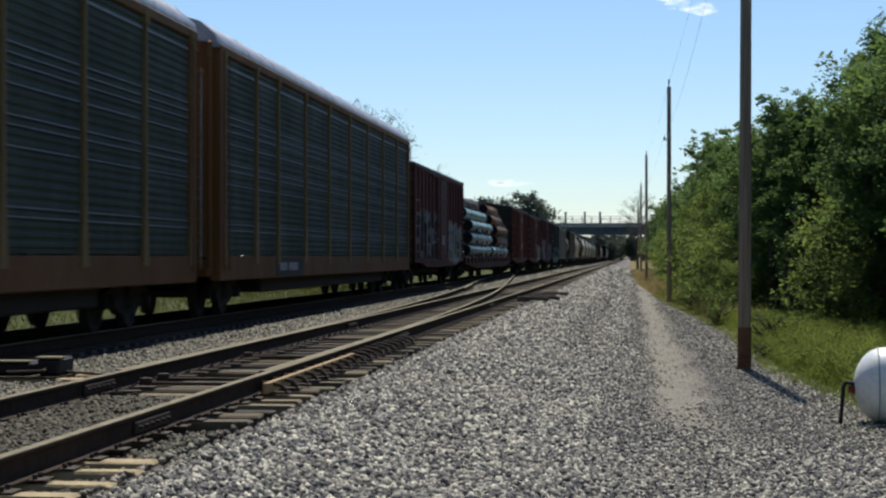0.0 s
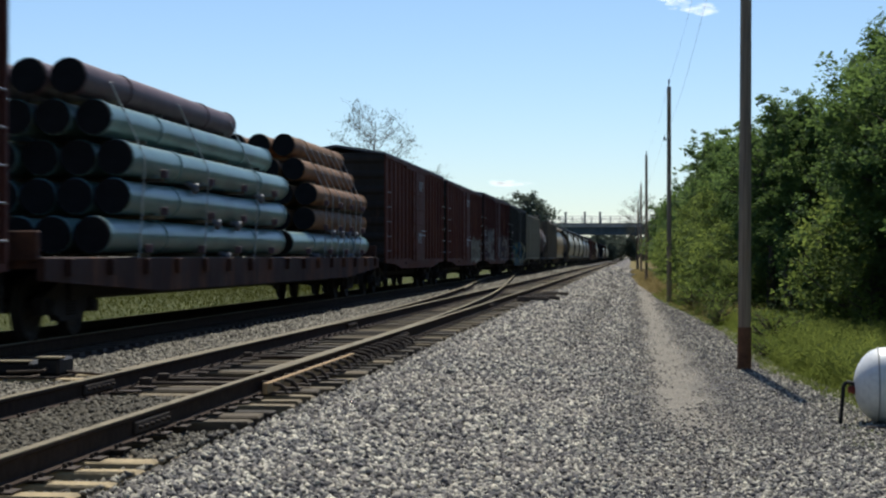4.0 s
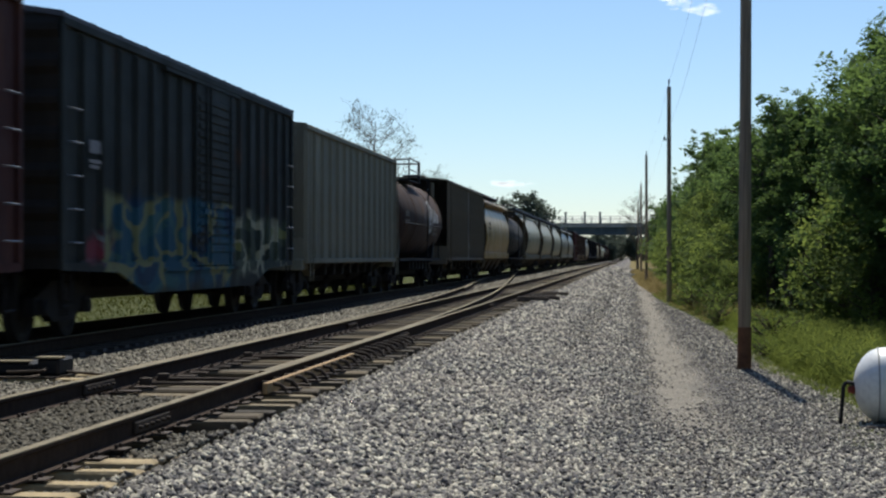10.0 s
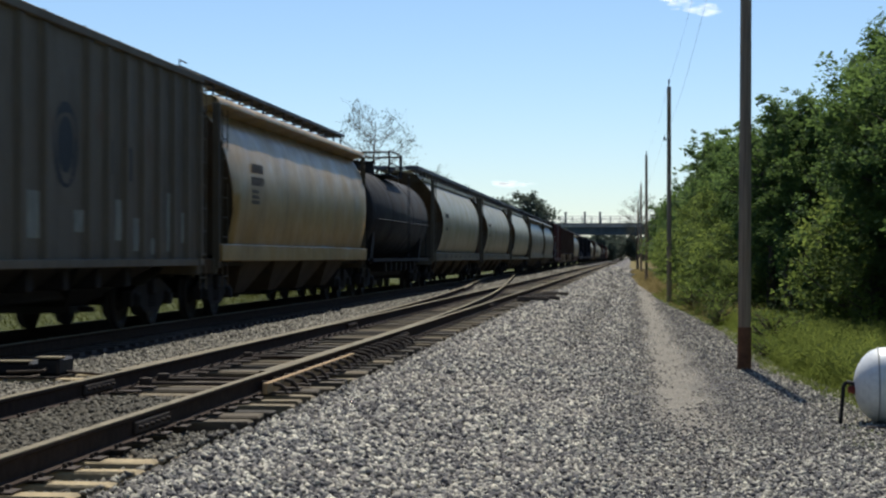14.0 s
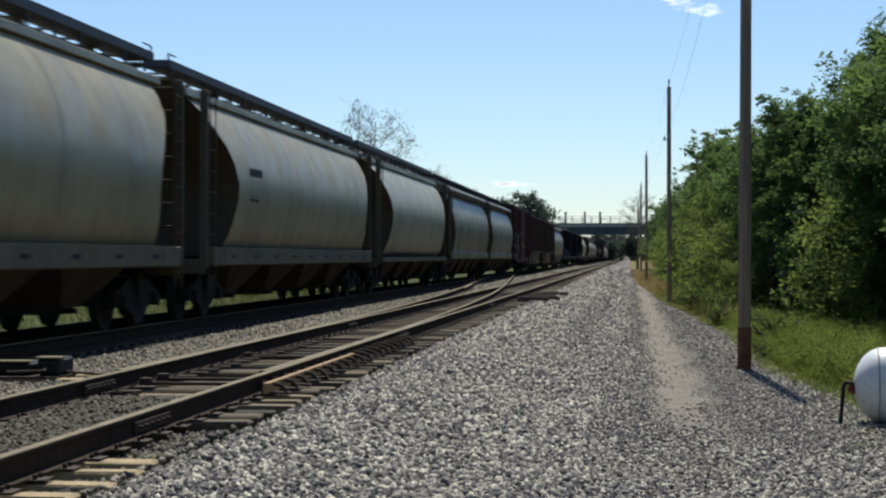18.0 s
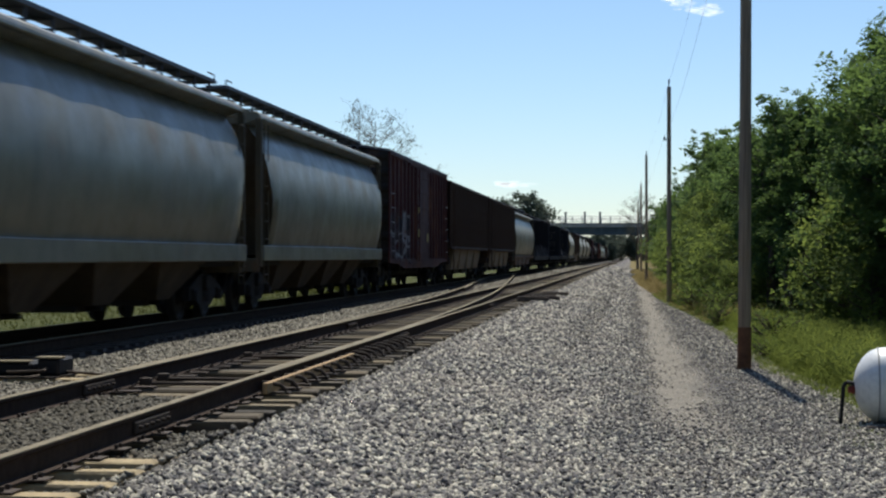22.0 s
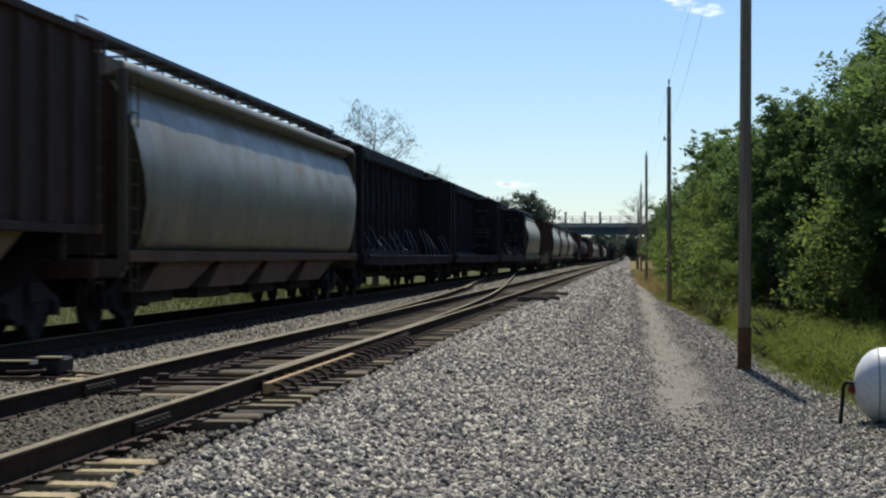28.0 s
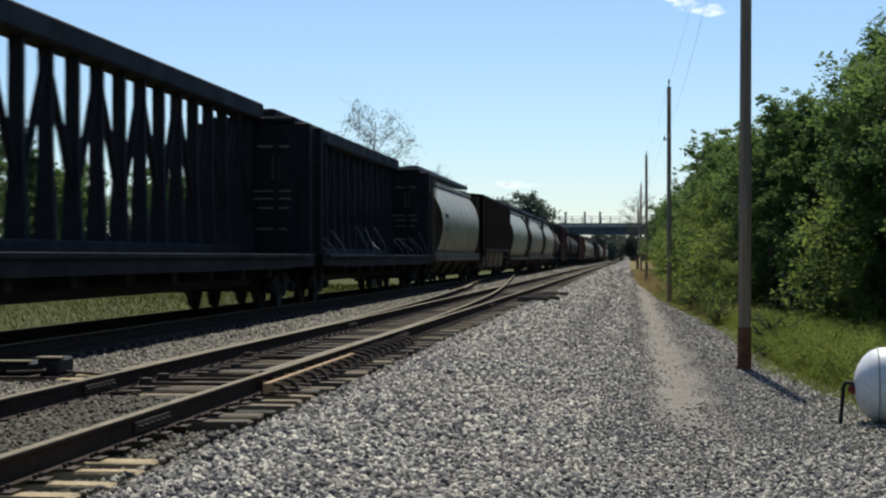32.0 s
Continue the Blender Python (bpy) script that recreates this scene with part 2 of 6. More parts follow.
def ground_mat():
    """Gravel beside the tracks, with dusty wheel paths, grass beyond."""
    m, n, l, p = shader("ground")
    c = n.new("ShaderNodeTexCoord").outputs["Object"]
    sx = n.new("ShaderNodeSeparateXYZ")
    l.new(c, sx.inputs[0])
    vor = n.new("ShaderNodeTexVoronoi")
    vor.inputs["Scale"].default_value = 17.0
    l.new(c, vor.inputs["Vector"])
    cellv = n.new("ShaderNodeSeparateColor")
    l.new(vor.outputs["Color"], cellv.inputs[0])
    grav = ramp(n, l, cellv.outputs[0], [(0.0, (0.05, 0.05, 0.06)), (0.5, (0.22, 0.205, 0.19)), (1.0, (0.46, 0.43, 0.38))])
    big = nz(n, l, c, 0.5, 5)
    grav = mix(n, l, ramp(n, l, big, [(0.35, 0.0), (0.7, 0.45)]), grav, (0.25, 0.215, 0.18))
    dust = mix(n, l, nz(n, l, c, 3, 5), (0.19, 0.168, 0.138), (0.30, 0.268, 0.215))
    wob = nz(n, l, c, 0.35, 4)

    def band(centre, half, soft):
        a = n.new("ShaderNodeMath"); a.operation = "MULTIPLY_ADD"; a.inputs[1].default_value = 0.9
        l.new(wob, a.inputs[0]); l.new(sx.outputs[0], a.inputs[2])
        b = n.new("ShaderNodeMath"); b.operation = "SUBTRACT"; b.inputs[1].default_value = centre + 0.45
        l.new(a.outputs[0], b.inputs[0])
        d = n.new("ShaderNodeMath"); d.operation = "ABSOLUTE"; l.new(b.outputs[0], d.inputs[0])
        r = n.new("ShaderNodeMapRange"); r.inputs["From Min"].default_value = half; r.inputs["From Max"].default_value = half + soft
        r.inputs["To Min"].default_value = 1.0; r.inputs["To Max"].default_value = 0.0
        l.new(d.outputs[0], r.inputs["Value"])
        return r.outputs["Result"]

    def lit(mask, amount):
        q = n.new("ShaderNodeMath"); q.operation = "MULTIPLY"; q.inputs[1].default_value = amount
        l.new(mask, q.inputs[0])
        return q.outputs[0]

    col = mix(n, l, lit(band(0.62, 0.12, 0.55), 0.75), grav, dust)
    col = mix(n, l, lit(band(-0.85, 0.15, 0.3), 0.35), col, dust)
    # Ground darkened, most at the near end, in place of shade between stones.
    col = mix(n, l, ramp_x(n, l, sx.outputs[1], 35.0, 150.0, 0.78, 0.45), col, (0.060, 0.056, 0.054))
    col = mix(n, l, lit(band(0.62, 0.16, 0.5), 0.9), col, dust)
    col = mix(n, l, lit(band(-0.95, 0.05, 0.35), 0.5), col, dust)
    grass = ramp(n, l, nz(n, l, c, 1.4, 6), [(0.3, (0.036, 0.047, 0.010)), (0.55, (0.068, 0.074, 0.017)), (0.8, (0.105, 0.098, 0.028))])
    edge = n.new("ShaderNodeMath"); edge.operation = "MULTIPLY_ADD"; edge.inputs[1].default_value = 1.4
    l.new(wob, edge.inputs[0])
    inward = n.new("ShaderNodeMath"); inward.operation = "ADD"
    l.new(sx.outputs[0], inward.inputs[0]); l.new(ramp_x(n, l, sx.outputs[1], 36.0, 170.0, 0.0, 2.3), inward.inputs[1])
    l.new(inward.outputs[0], edge.inputs[2])
    tan = mix(n, l, ramp_x(n, l, sx.outputs[1], 45.0, 90.0, 0.0, 0.7), grass, (0.24, 0.18, 0.075))
    for lo, hi, flip in ((2.6, 3.0, False), (-12.2, -11.5, True)):
        r = n.new("ShaderNodeMapRange")
        r.inputs["From Min"].default_value, r.inputs["From Max"].default_value = lo, hi
        r.inputs["To Min"].default_value, r.inputs["To Max"].default_value = (1.0, 0.0) if flip else (0.0, 1.0)
        l.new(edge.outputs[0], r.inputs["Value"])
        col = mix(n, l, r.outputs["Result"], col, grass if flip else tan)
    # Dark band under the train: its shadow is put into the ground colour.
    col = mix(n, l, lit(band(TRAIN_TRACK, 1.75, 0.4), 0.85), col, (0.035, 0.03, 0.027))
    col = mix(n, l, lit(band(NEAR_TRACK, 1.25, 0.2), 0.85), col, (0.040, 0.033, 0.024))
    l.new(col, p.inputs["Base Color"])
    p.inputs["Roughness"].default_value, p.inputs["Specular IOR Level"].default_value = 0.95, 0.12
    bump(n, l, p, vor.outputs["Distance"], 0.9, 0.05)
    return m


STONE = stone_mat()
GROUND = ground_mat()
RAIL_SIDE = plain("rusty_rail", (0.045, 0.029, 0.020), 0.85, 0.0, 9, spec=0.08)
RAIL_HEAD = plain("worn_rail_head", (0.21, 0.175, 0.115), 0.8, 0.0, 5, 0.3, 0.1, 0.1)


def tie_mat():
    m, n, l, p = shader("weathered_tie_wood")
    c = n.new("ShaderNodeTexCoord").outputs["Object"]
    rnd = n.new("ShaderNodeObjectInfo").outputs["Random"]
    col = ramp(n, l, rnd, [(0.0, (0.045, 0.034, 0.020)), (0.5, (0.115, 0.086, 0.048)), (1.0, (0.27, 0.205, 0.11))])
    grain = nz(n, l, c, 2.0, 5, 0.7, (0.6, 22, 8))
    col = mix(n, l, ramp(n, l, grain, [(0.35, 0.75), (0.6, 0.0)]), col, (0.03, 0.024, 0.018))
    l.new(col, p.inputs["Base Color"])
    p.inputs["Roughness"].default_value = 0.95
    bump(n, l, p, grain, 0.7, 0.012)
    return m


TIE_WOOD = tie_mat()
TIE_PALE = plain("pale_tan_tie_wood", (0.36, 0.275, 0.15), 0.9, 0, 5, 0.4, 0.6)
TIE_DARK = plain("creosoted_tie_wood", (0.10, 0.078, 0.06), 0.9, 0, 5, 0.5, 0.6)
DUSTY = plain("dusty_lid", (0.20, 0.165, 0.10), 0.9, 0, 8)
PLATE = plain("rusty_plate", (0.055, 0.038, 0.026), 0.85, 0.1, 12)


def pole_mat():
    m, n, l, p = shader("pole_wood")
    c = n.new("ShaderNodeTexCoord").outputs["Object"]
    grain = nz(n, l, c, 1.0, 6, 0.7, (22, 22, 0.7))
    tone = nz(n, l, c, 0.8, 3)
    col = ramp(n, l, grain, [(0.3, (0.10, 0.07, 0.045)), (0.5, (0.25, 0.18, 0.115)), (0.75, (0.36, 0.275, 0.18))])
    col = mix(n, l, ramp(n, l, tone, [(0.35, 0.0), (0.75, 0.5)]), col, (0.17, 0.15, 0.12))
    l.new(col, p.inputs["Base Color"])
    p.inputs["Roughness"].default_value = 0.9
    bump(n, l, p, grain, 0.8, 0.01)
    return m


POLE_WOOD = pole_mat()
BLACK_STEEL = plain("black_steel", (0.018, 0.017, 0.017), 0.65, 0.2, 8)
TRUCK_STEEL = plain("grimy_truck_steel", (0.018, 0.015, 0.013), 0.8, 0.2, 6)
WHEEL_STEEL = plain("wheel_steel", (0.024, 0.02, 0.017), 0.7, 0.3, 6)
ROOF_DARK = plain("dark_roof", (0.10, 0.098, 0.11), 0.75, 0.1, 2)
ROOF_STEEL = plain("galvanised_roof", (0.33, 0.33, 0.35), 0.5, 0.4, 2)
GALV = plain("galvanised_steel", (0.30, 0.30, 0.31), 0.5, 0.6, 5)
CONCRETE = plain("bridge_concrete", (0.32, 0.31, 0.29), 0.9, 0, 0.6)
GIRDER = plain("bridge_girder_paint", (0.07, 0.095, 0.11), 0.7, 0, 0.5)
BARK = plain("bark", (0.075, 0.058, 0.045), 0.95, 0, 6, 0.5, 0.8)
LEAF_A = leafy("leaf_dark", (0.050, 0.108, 0.044), (0.20, 0.28, 0.065), 0.54, 0.4)
LEAF_B = leafy("leaf_mid", (0.052, 0.102, 0.042), (0.18, 0.245, 0.072), 0.46, 0.4)
LEAF_C = leafy("leaf_sunny", (0.050, 0.100, 0.034), (0.26, 0.31, 0.062), 0.5, 0.3)
# Distant leaves: base and tip greyed and paled to imitate haze.
LEAF_HAZED = leafy("leaf_far_hazed", (0.10, 0.125, 0.10), (0.15, 0.18, 0.13), 0.42, 0.3)
LEAF_DRY = leafy("leaf_sparse", (0.07, 0.07, 0.04), (0.10, 0.10, 0.05))
GRASS = leafy("grass_blade", (0.078, 0.118, 0.026), (0.265, 0.30, 0.062), 0.55, 0.0, 0.06)
DRY = leafy("dry_grass_blade", (0.24, 0.19, 0.075), (0.46, 0.36, 0.16), 0.45, 0.0)
FIELD = leafy("field_grass_blade", (0.045, 0.055, 0.006), (0.095, 0.095, 0.010), 0.30, 0.0, 0.02)
TANK_WHITE = plain("tank_white_paint", (0.78, 0.78, 0.75), 0.4, 0, 3, 0.08, 0.05)
FADED = plain("faded_marks", (0.30, 0.28, 0.27), 0.8, 0, 6, 0.3)
WHITE_PAINT = plain("white_paint", (0.55, 0.54, 0.50), 0.7, 0, 6, 0.25)

# ---------------------------------------------------------------- ground
GX = [-2600, -300, -60, -30, -20, -14, -12, -11.0, -7.1, -6.6, -6.2, -5.8, -5.6, -3.2, -3.02, -2.3, -1.2, 0, 1.2, 2.4, 4.0, 6, 12, 30, 60, 300, 2600]
GZ = [0.0, 0.0, 0.0, 0.0, -0.05, -0.05, 0.05, 0.31, 0.31, 0.29, 0.31, 0.31, 0.20, 0.20, 0.33, 0.27, 0.08, 0.0, 0.0, 0.02, -0.02, 0.1, 0.2, 0.3, 0.3, 0.3, 0.3]


def gz(x):
    return float(np.interp(x, GX, GZ))


def build_ground():
    xs = sorted(set(GX + [-10, -9, -8, -5.5, -5, -4.4, -3.7, -1.8, -0.6, 0.6, 1.8, 3]))
    ys = [-900, -400, -100, -30, 0] + [4 + 2 * k for k in range(50)] + [110, 130, 160, 200, 260, 340, 440, 600, 900, 1500, 3200]
    mb = Mb()
    vs = [(x, y, gz(x) + (0.05 * (noise.noise((x * 0.7, y * 0.35, 0.3))) if -2.5 < x < 30 and 80 <= y < 300 else 0)) for y in ys for x in xs]
    n = len(xs)
    mb.add(vs, [(j * n + i, j * n + i + 1, (j + 1) * n + i + 1, (j + 1) * n + i) for j in range(len(ys) - 1) for i in range(n - 1)], True)
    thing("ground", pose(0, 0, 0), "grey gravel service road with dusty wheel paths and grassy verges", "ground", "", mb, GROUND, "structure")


build_ground()


def soup(name, verts, nper, faces_per):
    """One mesh of many alike pieces: verts (pieces, nper, 3)."""
    k = len(verts)
    fp = np.array(faces_per, dtype=np.int32)
    idx = (np.arange(k, dtype=np.int32)[:, None, None] * nper + fp[None]).reshape(-1)
    me = bpy.data.meshes.new(name)
    me.vertices.add(k * nper)
    me.vertices.foreach_set("co", np.ascontiguousarray(verts, dtype=np.float32).reshape(-1))
    nf, fl = k * len(fp), fp.shape[1]
    me.loops.add(nf * fl)
    me.loops.foreach_set("vertex_index", idx)
    me.polygons.add(nf)
    me.polygons.foreach_set("loop_start", np.arange(nf, dtype=np.int32) * fl)
    me.update(calc_edges=True)
    me.validate()
    return me


TIE_STEP, TIE_FROM = 0.54, 7.2
rng = np.random.default_rng(4)


def build_stones():
    pts = []
    for y0, y1, dens, size in ((8.6, 14, 1050, 0.027), (14, 20, 760, 0.029), (20, 28, 520, 0.031), (28, 40, 330, 0.036), (40, 60, 230, 0.040), (60, 90, 110, 0.051), (90, 140, 42, 0.074), (140, 240, 10, 0.12)):
        xa, xb = max(-7.35, -0.385 * y1 - 0.3), min(2.7, 0.155 * y1 + 0.3)
        k = int((xb - xa) * (y1 - y0) * dens)
        x, y = rng.uniform(xa, xb, k), rng.uniform(y0, y1, k)
        # few stones on the wheel paths
        path = 0.60 + 0.07 * np.sin(y * 0.3)
        bare = np.exp(-((x - path + 0.12 * np.sin(y * 1.7) * np.sin(y * 0.77)) / 0.50) ** 2) * np.clip((y - 12) / 9, 0, 1) + 0.6 * np.exp(-((x + 0.95 + 0.1 * np.sin(y * 0.21)) / 0.3) ** 2) * np.clip((y - 24) / 14, 0, 1)
        keep = rng.random(k) > 0.93 * np.minimum(1.0, bare * 1.15)
        onrail = (np.abs(np.abs(x - NEAR_TRACK) - 0.7525) < 0.10)
        tie = (np.abs(x - NEAR_TRACK) < 1.33) & (np.abs((y - TIE_FROM + TIE_STEP / 2) % TIE_STEP - TIE_STEP / 2) < 0.13)
        crib = (np.abs(x - NEAR_TRACK) < 1.36)
        keep &= ~onrail & ~(tie & (rng.random(k) < np.where(((y < 15.8) & (np.abs(x - NEAR_TRACK) < 0.7)) | ((y > 11.3) & (y < 13.4)), 0.25, 0.93))) & ~(crib & (y > 15.8) & (rng.random(k) < 0.5)) & ~((x > NEAR_TRACK + 0.8) & (x < NEAR_TRACK + 1.42) & (y > 13.2) & (rng.random(k) < 0.85))
        x, y, bare = x[keep], y[keep], bare[keep]
        s = (1 - 0.55 * bare) * size * rng.uniform(0.45, 1.45, len(x))
        s = s * np.where(x > -0.4, 0.8, 1.0) * np.where((x > 0.9) & (y > 15), 0.72, 1.0)
        z = np.interp(x, GX, GZ) + s * rng.uniform(0.0, 0.55, len(x)) + np.where((np.abs(x - NEAR_TRACK) < 0.66) & (y < 15.8), 0.15, 0.0) + np.where((np.abs(x - NEAR_TRACK - 1.05) < 0.24) & (y < 13.2), 0.09, 0.0)
        pts.append(np.stack([x, y, z, s], 1))
    pts = np.concatenate(pts)
    k = len(pts)
    octa = np.array([(1, 0, 0), (-1, 0, 0), (0, 1, 0), (0, -1, 0), (0, 0, 1), (0, 0, -1)], float)
    v = octa[None] * rng.uniform(0.6, 1.25, (k, 6, 1)) + rng.normal(0, 0.2, (k, 6, 3))
    ang, tilt = rng.uniform(0, math.tau, k), rng.uniform(-0.7, 0.7, k)
    ca, sa, ct, st = np.cos(ang), np.sin(ang), np.cos(tilt), np.sin(tilt)
    xx, yy, zz = v[..., 0] * 1.15, v[..., 1] * 0.9, v[..., 2] * 0.85
    y2, z2 = yy * ct[:, None] - zz * st[:, None], yy * st[:, None] + zz * ct[:, None]
    x3, y3 = xx * ca[:, None] - y2 * sa[:, None], xx * sa[:, None] + y2 * ca[:, None]
    w = np.stack([x3, y3, z2], -1) * pts[:, None, 3:4] + pts[:, None, :3]
    me = soup("ballast_stones", w, 6, [(0, 2, 4), (2, 1, 4), (1, 3, 4), (3, 0, 4), (2, 0, 5), (1, 2, 5), (3, 1, 5), (0, 3, 5)])
    thing("ballast_stones", pose(0, 0, 0), "loose grey crushed stone ballast on the ground", "gravel", "", me, STONE, "stuff")


build_stones()


# ---------------------------------------------------------------- tracks
def rail_loft(xf, ys, lo, hi):
    """A rail along x = xf(y); lo, hi pick the head or the rest of the section."""
    body = [(-0.07, -0.185), (0.07, -0.185), (0.07, -0.17), (0.012, -0.155), (0.009, -0.05), (0.034, -0.036), (0.036, -0.008),
            (-0.036, -0.008), (-0.034, -0.036), (-0.009, -0.05), (-0.012, -0.155), (-0.07, -0.17)]
    head = [(-0.0365, -0.012), (0.0365, -0.012), (0.036, -0.004), (0.027, 0.0), (-0.027, 0.0), (-0.036, -0.004)]
    prof = head if hi else body
    mb = Mb()
    mb.loft([[(xf(y) + px, y, RAIL + pz) for px, pz in prof] for y in ys], False)
    return mb


def add_rail(track, xf, ys, label=""):
    r = part("rail", rail_loft(xf, ys, 0, 0), RAIL_SIDE, track, label)
    part("rail_head", rail_loft(xf, ys, 0, 1), RAIL_HEAD, r, "worn bright rail head")
    return r


LEAD0, FROG = 17.0, 69.0      # switch points and frog of the crossover


def lead(y):
    """Sideways offset of the crossover from the near track."""
    if y <= LEAD0:
        return 0.0
    if y <= FROG:
        return 1.505 * ((y - LEAD0) / (FROG - LEAD0)) ** 2
    s = 2 * 1.505 / (FROG - LEAD0)
    if y <= 122:
        return 1.505 + s * (y - FROG)
    e = 4.59 - (1.505 + s * (122 - FROG))
    return min(4.59, 4.59 - e * max(0.0, 1 - (y - 122) / (2 * e / s)) ** 2)


near_track = thing("railway_track", pose(0, 0, 0), "siding track with rusty rails on weathered wooden ties", "railway track", "tracks")
train_track = thing("railway_track", pose(0, 0, 0), "main track with worn rails under the freight train", "railway track", "tracks")
crossover = thing("crossover_track", pose(0, 0, 0), "curved crossover rails leaving the siding through a switch", "railway track", "tracks")
far = [-500, -100, 0, 60, 120, 200, 300, 450, 700, 1200]
for sgn in (-1, 1):
    add_rail(near_track, lambda y, s=sgn: NEAR_TRACK + s * 0.7525, far)
    add_rail(train_track, lambda y, s=sgn: TRAIN_TRACK + s * 0.7525, far)
cys = [LEAD0 + 4 * k for k in range(45)]
add_rail(crossover, lambda y: NEAR_TRACK + 0.7525 - lead(y) - 0.085 * max(0.0, 1 - (y - LEAD0) / 12), cys)
add_rail(crossover, lambda y: NEAR_TRACK - 0.7525 - lead(y) - 0.085 * max(0.0, 1 - (y - LEAD0) / 12), cys)
# guard rails by the frog
add_rail(crossover, lambda y: NEAR_TRACK + 0.66, [64, 66, 69, 71, 73])
add_rail(crossover, lambda y: NEAR_TRACK - 0.66 - lead(y), [64, 66, 69, 71, 73])


def tie_mesh(x0, x1, seed):
    r = random.Random(seed)
    mb = Mb()
    mb.box(x0, -0.105, -0.18, x1, 0.105, 0, 0.014)
    mb.v = [(x + r.gauss(0, 0.008), y + r.gauss(0, 0.006), z + r.gauss(0, 0.004)) for x, y, z in mb.v]
    me = mb.mesh("tie")
    me.materials.append(TIE_WOOD)
    return me


tie_kinds = {}
for k in range(290):
    y = TIE_FROM + k * TIE_STEP
    ext = math.ceil(2.5 * lead(y)) / 2.5 if y > 20 else 0
    if y > 118:
        ext = 0
    key = (round(ext, 1), k % 5)
    if key not in tie_kinds:
        tie_kinds[key] = tie_mesh(-1.30 - ext, 1.30, len(tie_kinds))
    if k < 8:
        key = ("pale", k)
        tie_kinds[key] = tie_mesh(-1.30, 1.30, 90 + k)
        tie_kinds[key].materials[0] = TIE_PALE
    j = random.Random(k)
    part("tie", tie_kinds[key], TIE_WOOD, near_track,
         at=pose(NEAR_TRACK + j.uniform(-0.05, 0.05), y + j.uniform(-0.02, 0.02), TIE_TOP - abs(j.gauss(0, 0.012)) - (0.05 if 7 < k < 12 else 0), 0, j.uniform(-0.3, 0.3), j.uniform(-1.2, 1.2)))
mb = Mb()
for k in range(-40, 0):
    mb.box(NEAR_TRACK - 1.3, TIE_FROM + k * TIE_STEP - 0.115, TIE_TOP - 0.18, NEAR_TRACK + 1.3, TIE_FROM + k * TIE_STEP + 0.115, TIE_TOP)
for k in range(290, 700):
    mb.box(NEAR_TRACK - 1.3, TIE_FROM + k * TIE_STEP - 0.115, TIE_TOP - 0.18, NEAR_TRACK + 1.3, TIE_FROM + k * TIE_STEP + 0.115, TIE_TOP)
tagged(part("distant_tie", mb, TIE_WOOD, near_track), kind="stuff")
mb = Mb()
for k in range(-40, 700):
    mb.box(TRAIN_TRACK - 1.3, k * TIE_STEP - 0.115, TIE_TOP - 0.18, TRAIN_TRACK + 1.3, k * TIE_STEP + 0.115, TIE_TOP)
tagged(part("tie", mb, TIE_DARK, train_track), kind="stuff")
mb = Mb()
mb.box(-0.17, -0.09, 0.001, 0.17, 0.09, 0.016, 0.003)
for dx in (-0.10, 0.10):
    for dy in (-0.05, 0.05):
        mb.box(dx - 0.012, dy - 0.012, 0.01, dx + 0.012, dy + 0.012, 0.045)
mb.box(-0.085, 0.12, -0.01, 0.085, 0.15, 0.03)
plate = mb.mesh("tie_plate")
plate.materials.append(PLATE)
for k in range(74):
    for sgn in (-1, 1):
        part("tie_plate", plate, PLATE, near_track, at=pose(NEAR_TRACK + sgn * 0.7525, TIE_FROM + k * TIE_STEP, TIE_TOP))
for y, sgn in ((12.6, 1), (16.0, -1), (27.0, 1), (31.0, -1), (44.0, 1)):
    mb = Mb()
    for e in (-1, 1):
        x = NEAR_TRACK + sgn * 0.7525
        mb.box(x + e * 0.012 - (0.03 if e < 0 else 0), y - 0.46, RAIL - 0.145, x + e * 0.012 + (0.03 if e > 0 else 0), y + 0.46, RAIL - 0.055, 0.008)
        for b in range(6):
            mb.cyl((x + e * 0.03, y - 0.38 + 0.15 * b, RAIL - 0.10), (x + e * 0.075, y - 0.38 + 0.15 * b, RAIL - 0.10), 0.016, n=6)
    part("joint_bar", mb, PLATE, near_track, "bolted rusty joint bar")
# braces and slide plates along the switch points
for k in range(17, 36):
    y = TIE_FROM + k * TIE_STEP
    for sgn in (-1, 1):
        x = NEAR_TRACK + sgn * 0.7525
        mb = Mb()
        mb.box(x - 0.33, y - 0.07, TIE_TOP + 0.003, x + 0.33, y + 0.07, TIE_TOP + 0.026)
        mb.slab([(y - 0.05, TIE_TOP + 0.02), (y + 0.05, TIE_TOP + 0.02), (y + 0.03, TIE_TOP + 0.13), (y - 0.03, TIE_TOP + 0.13)], x + sgn * 0.05, x + sgn * 0.13)
        mb.tube([(x + sgn * 0.30, y, TIE_TOP + 0.03), (x + sgn * 0.24, y, TIE_TOP + 0.09), (x + sgn * 0.12, y, TIE_TOP + 0.11)], 0.022)
        part("rail_brace", mb, PLATE, crossover)
for y in (17.25, 17.9, 22.0):
    mb = Mb()
    mb.cyl((NEAR_TRACK - 1.0, y, TIE_TOP + 0.03), (NEAR_TRACK + 0.95, y, TIE_TOP + 0.03), 0.02, n=8)
    for x in (-0.62, 0.62):
        mb.box(NEAR_TRACK + x - 0.06, y - 0.05, TIE_TOP + 0.01, NEAR_TRACK + x + 0.06, y + 0.05, TIE_TOP + 0.09, 0.008)
    part("switch_rod", mb, PLATE, crossover, "steel rod linking the switch points")
mb = Mb()
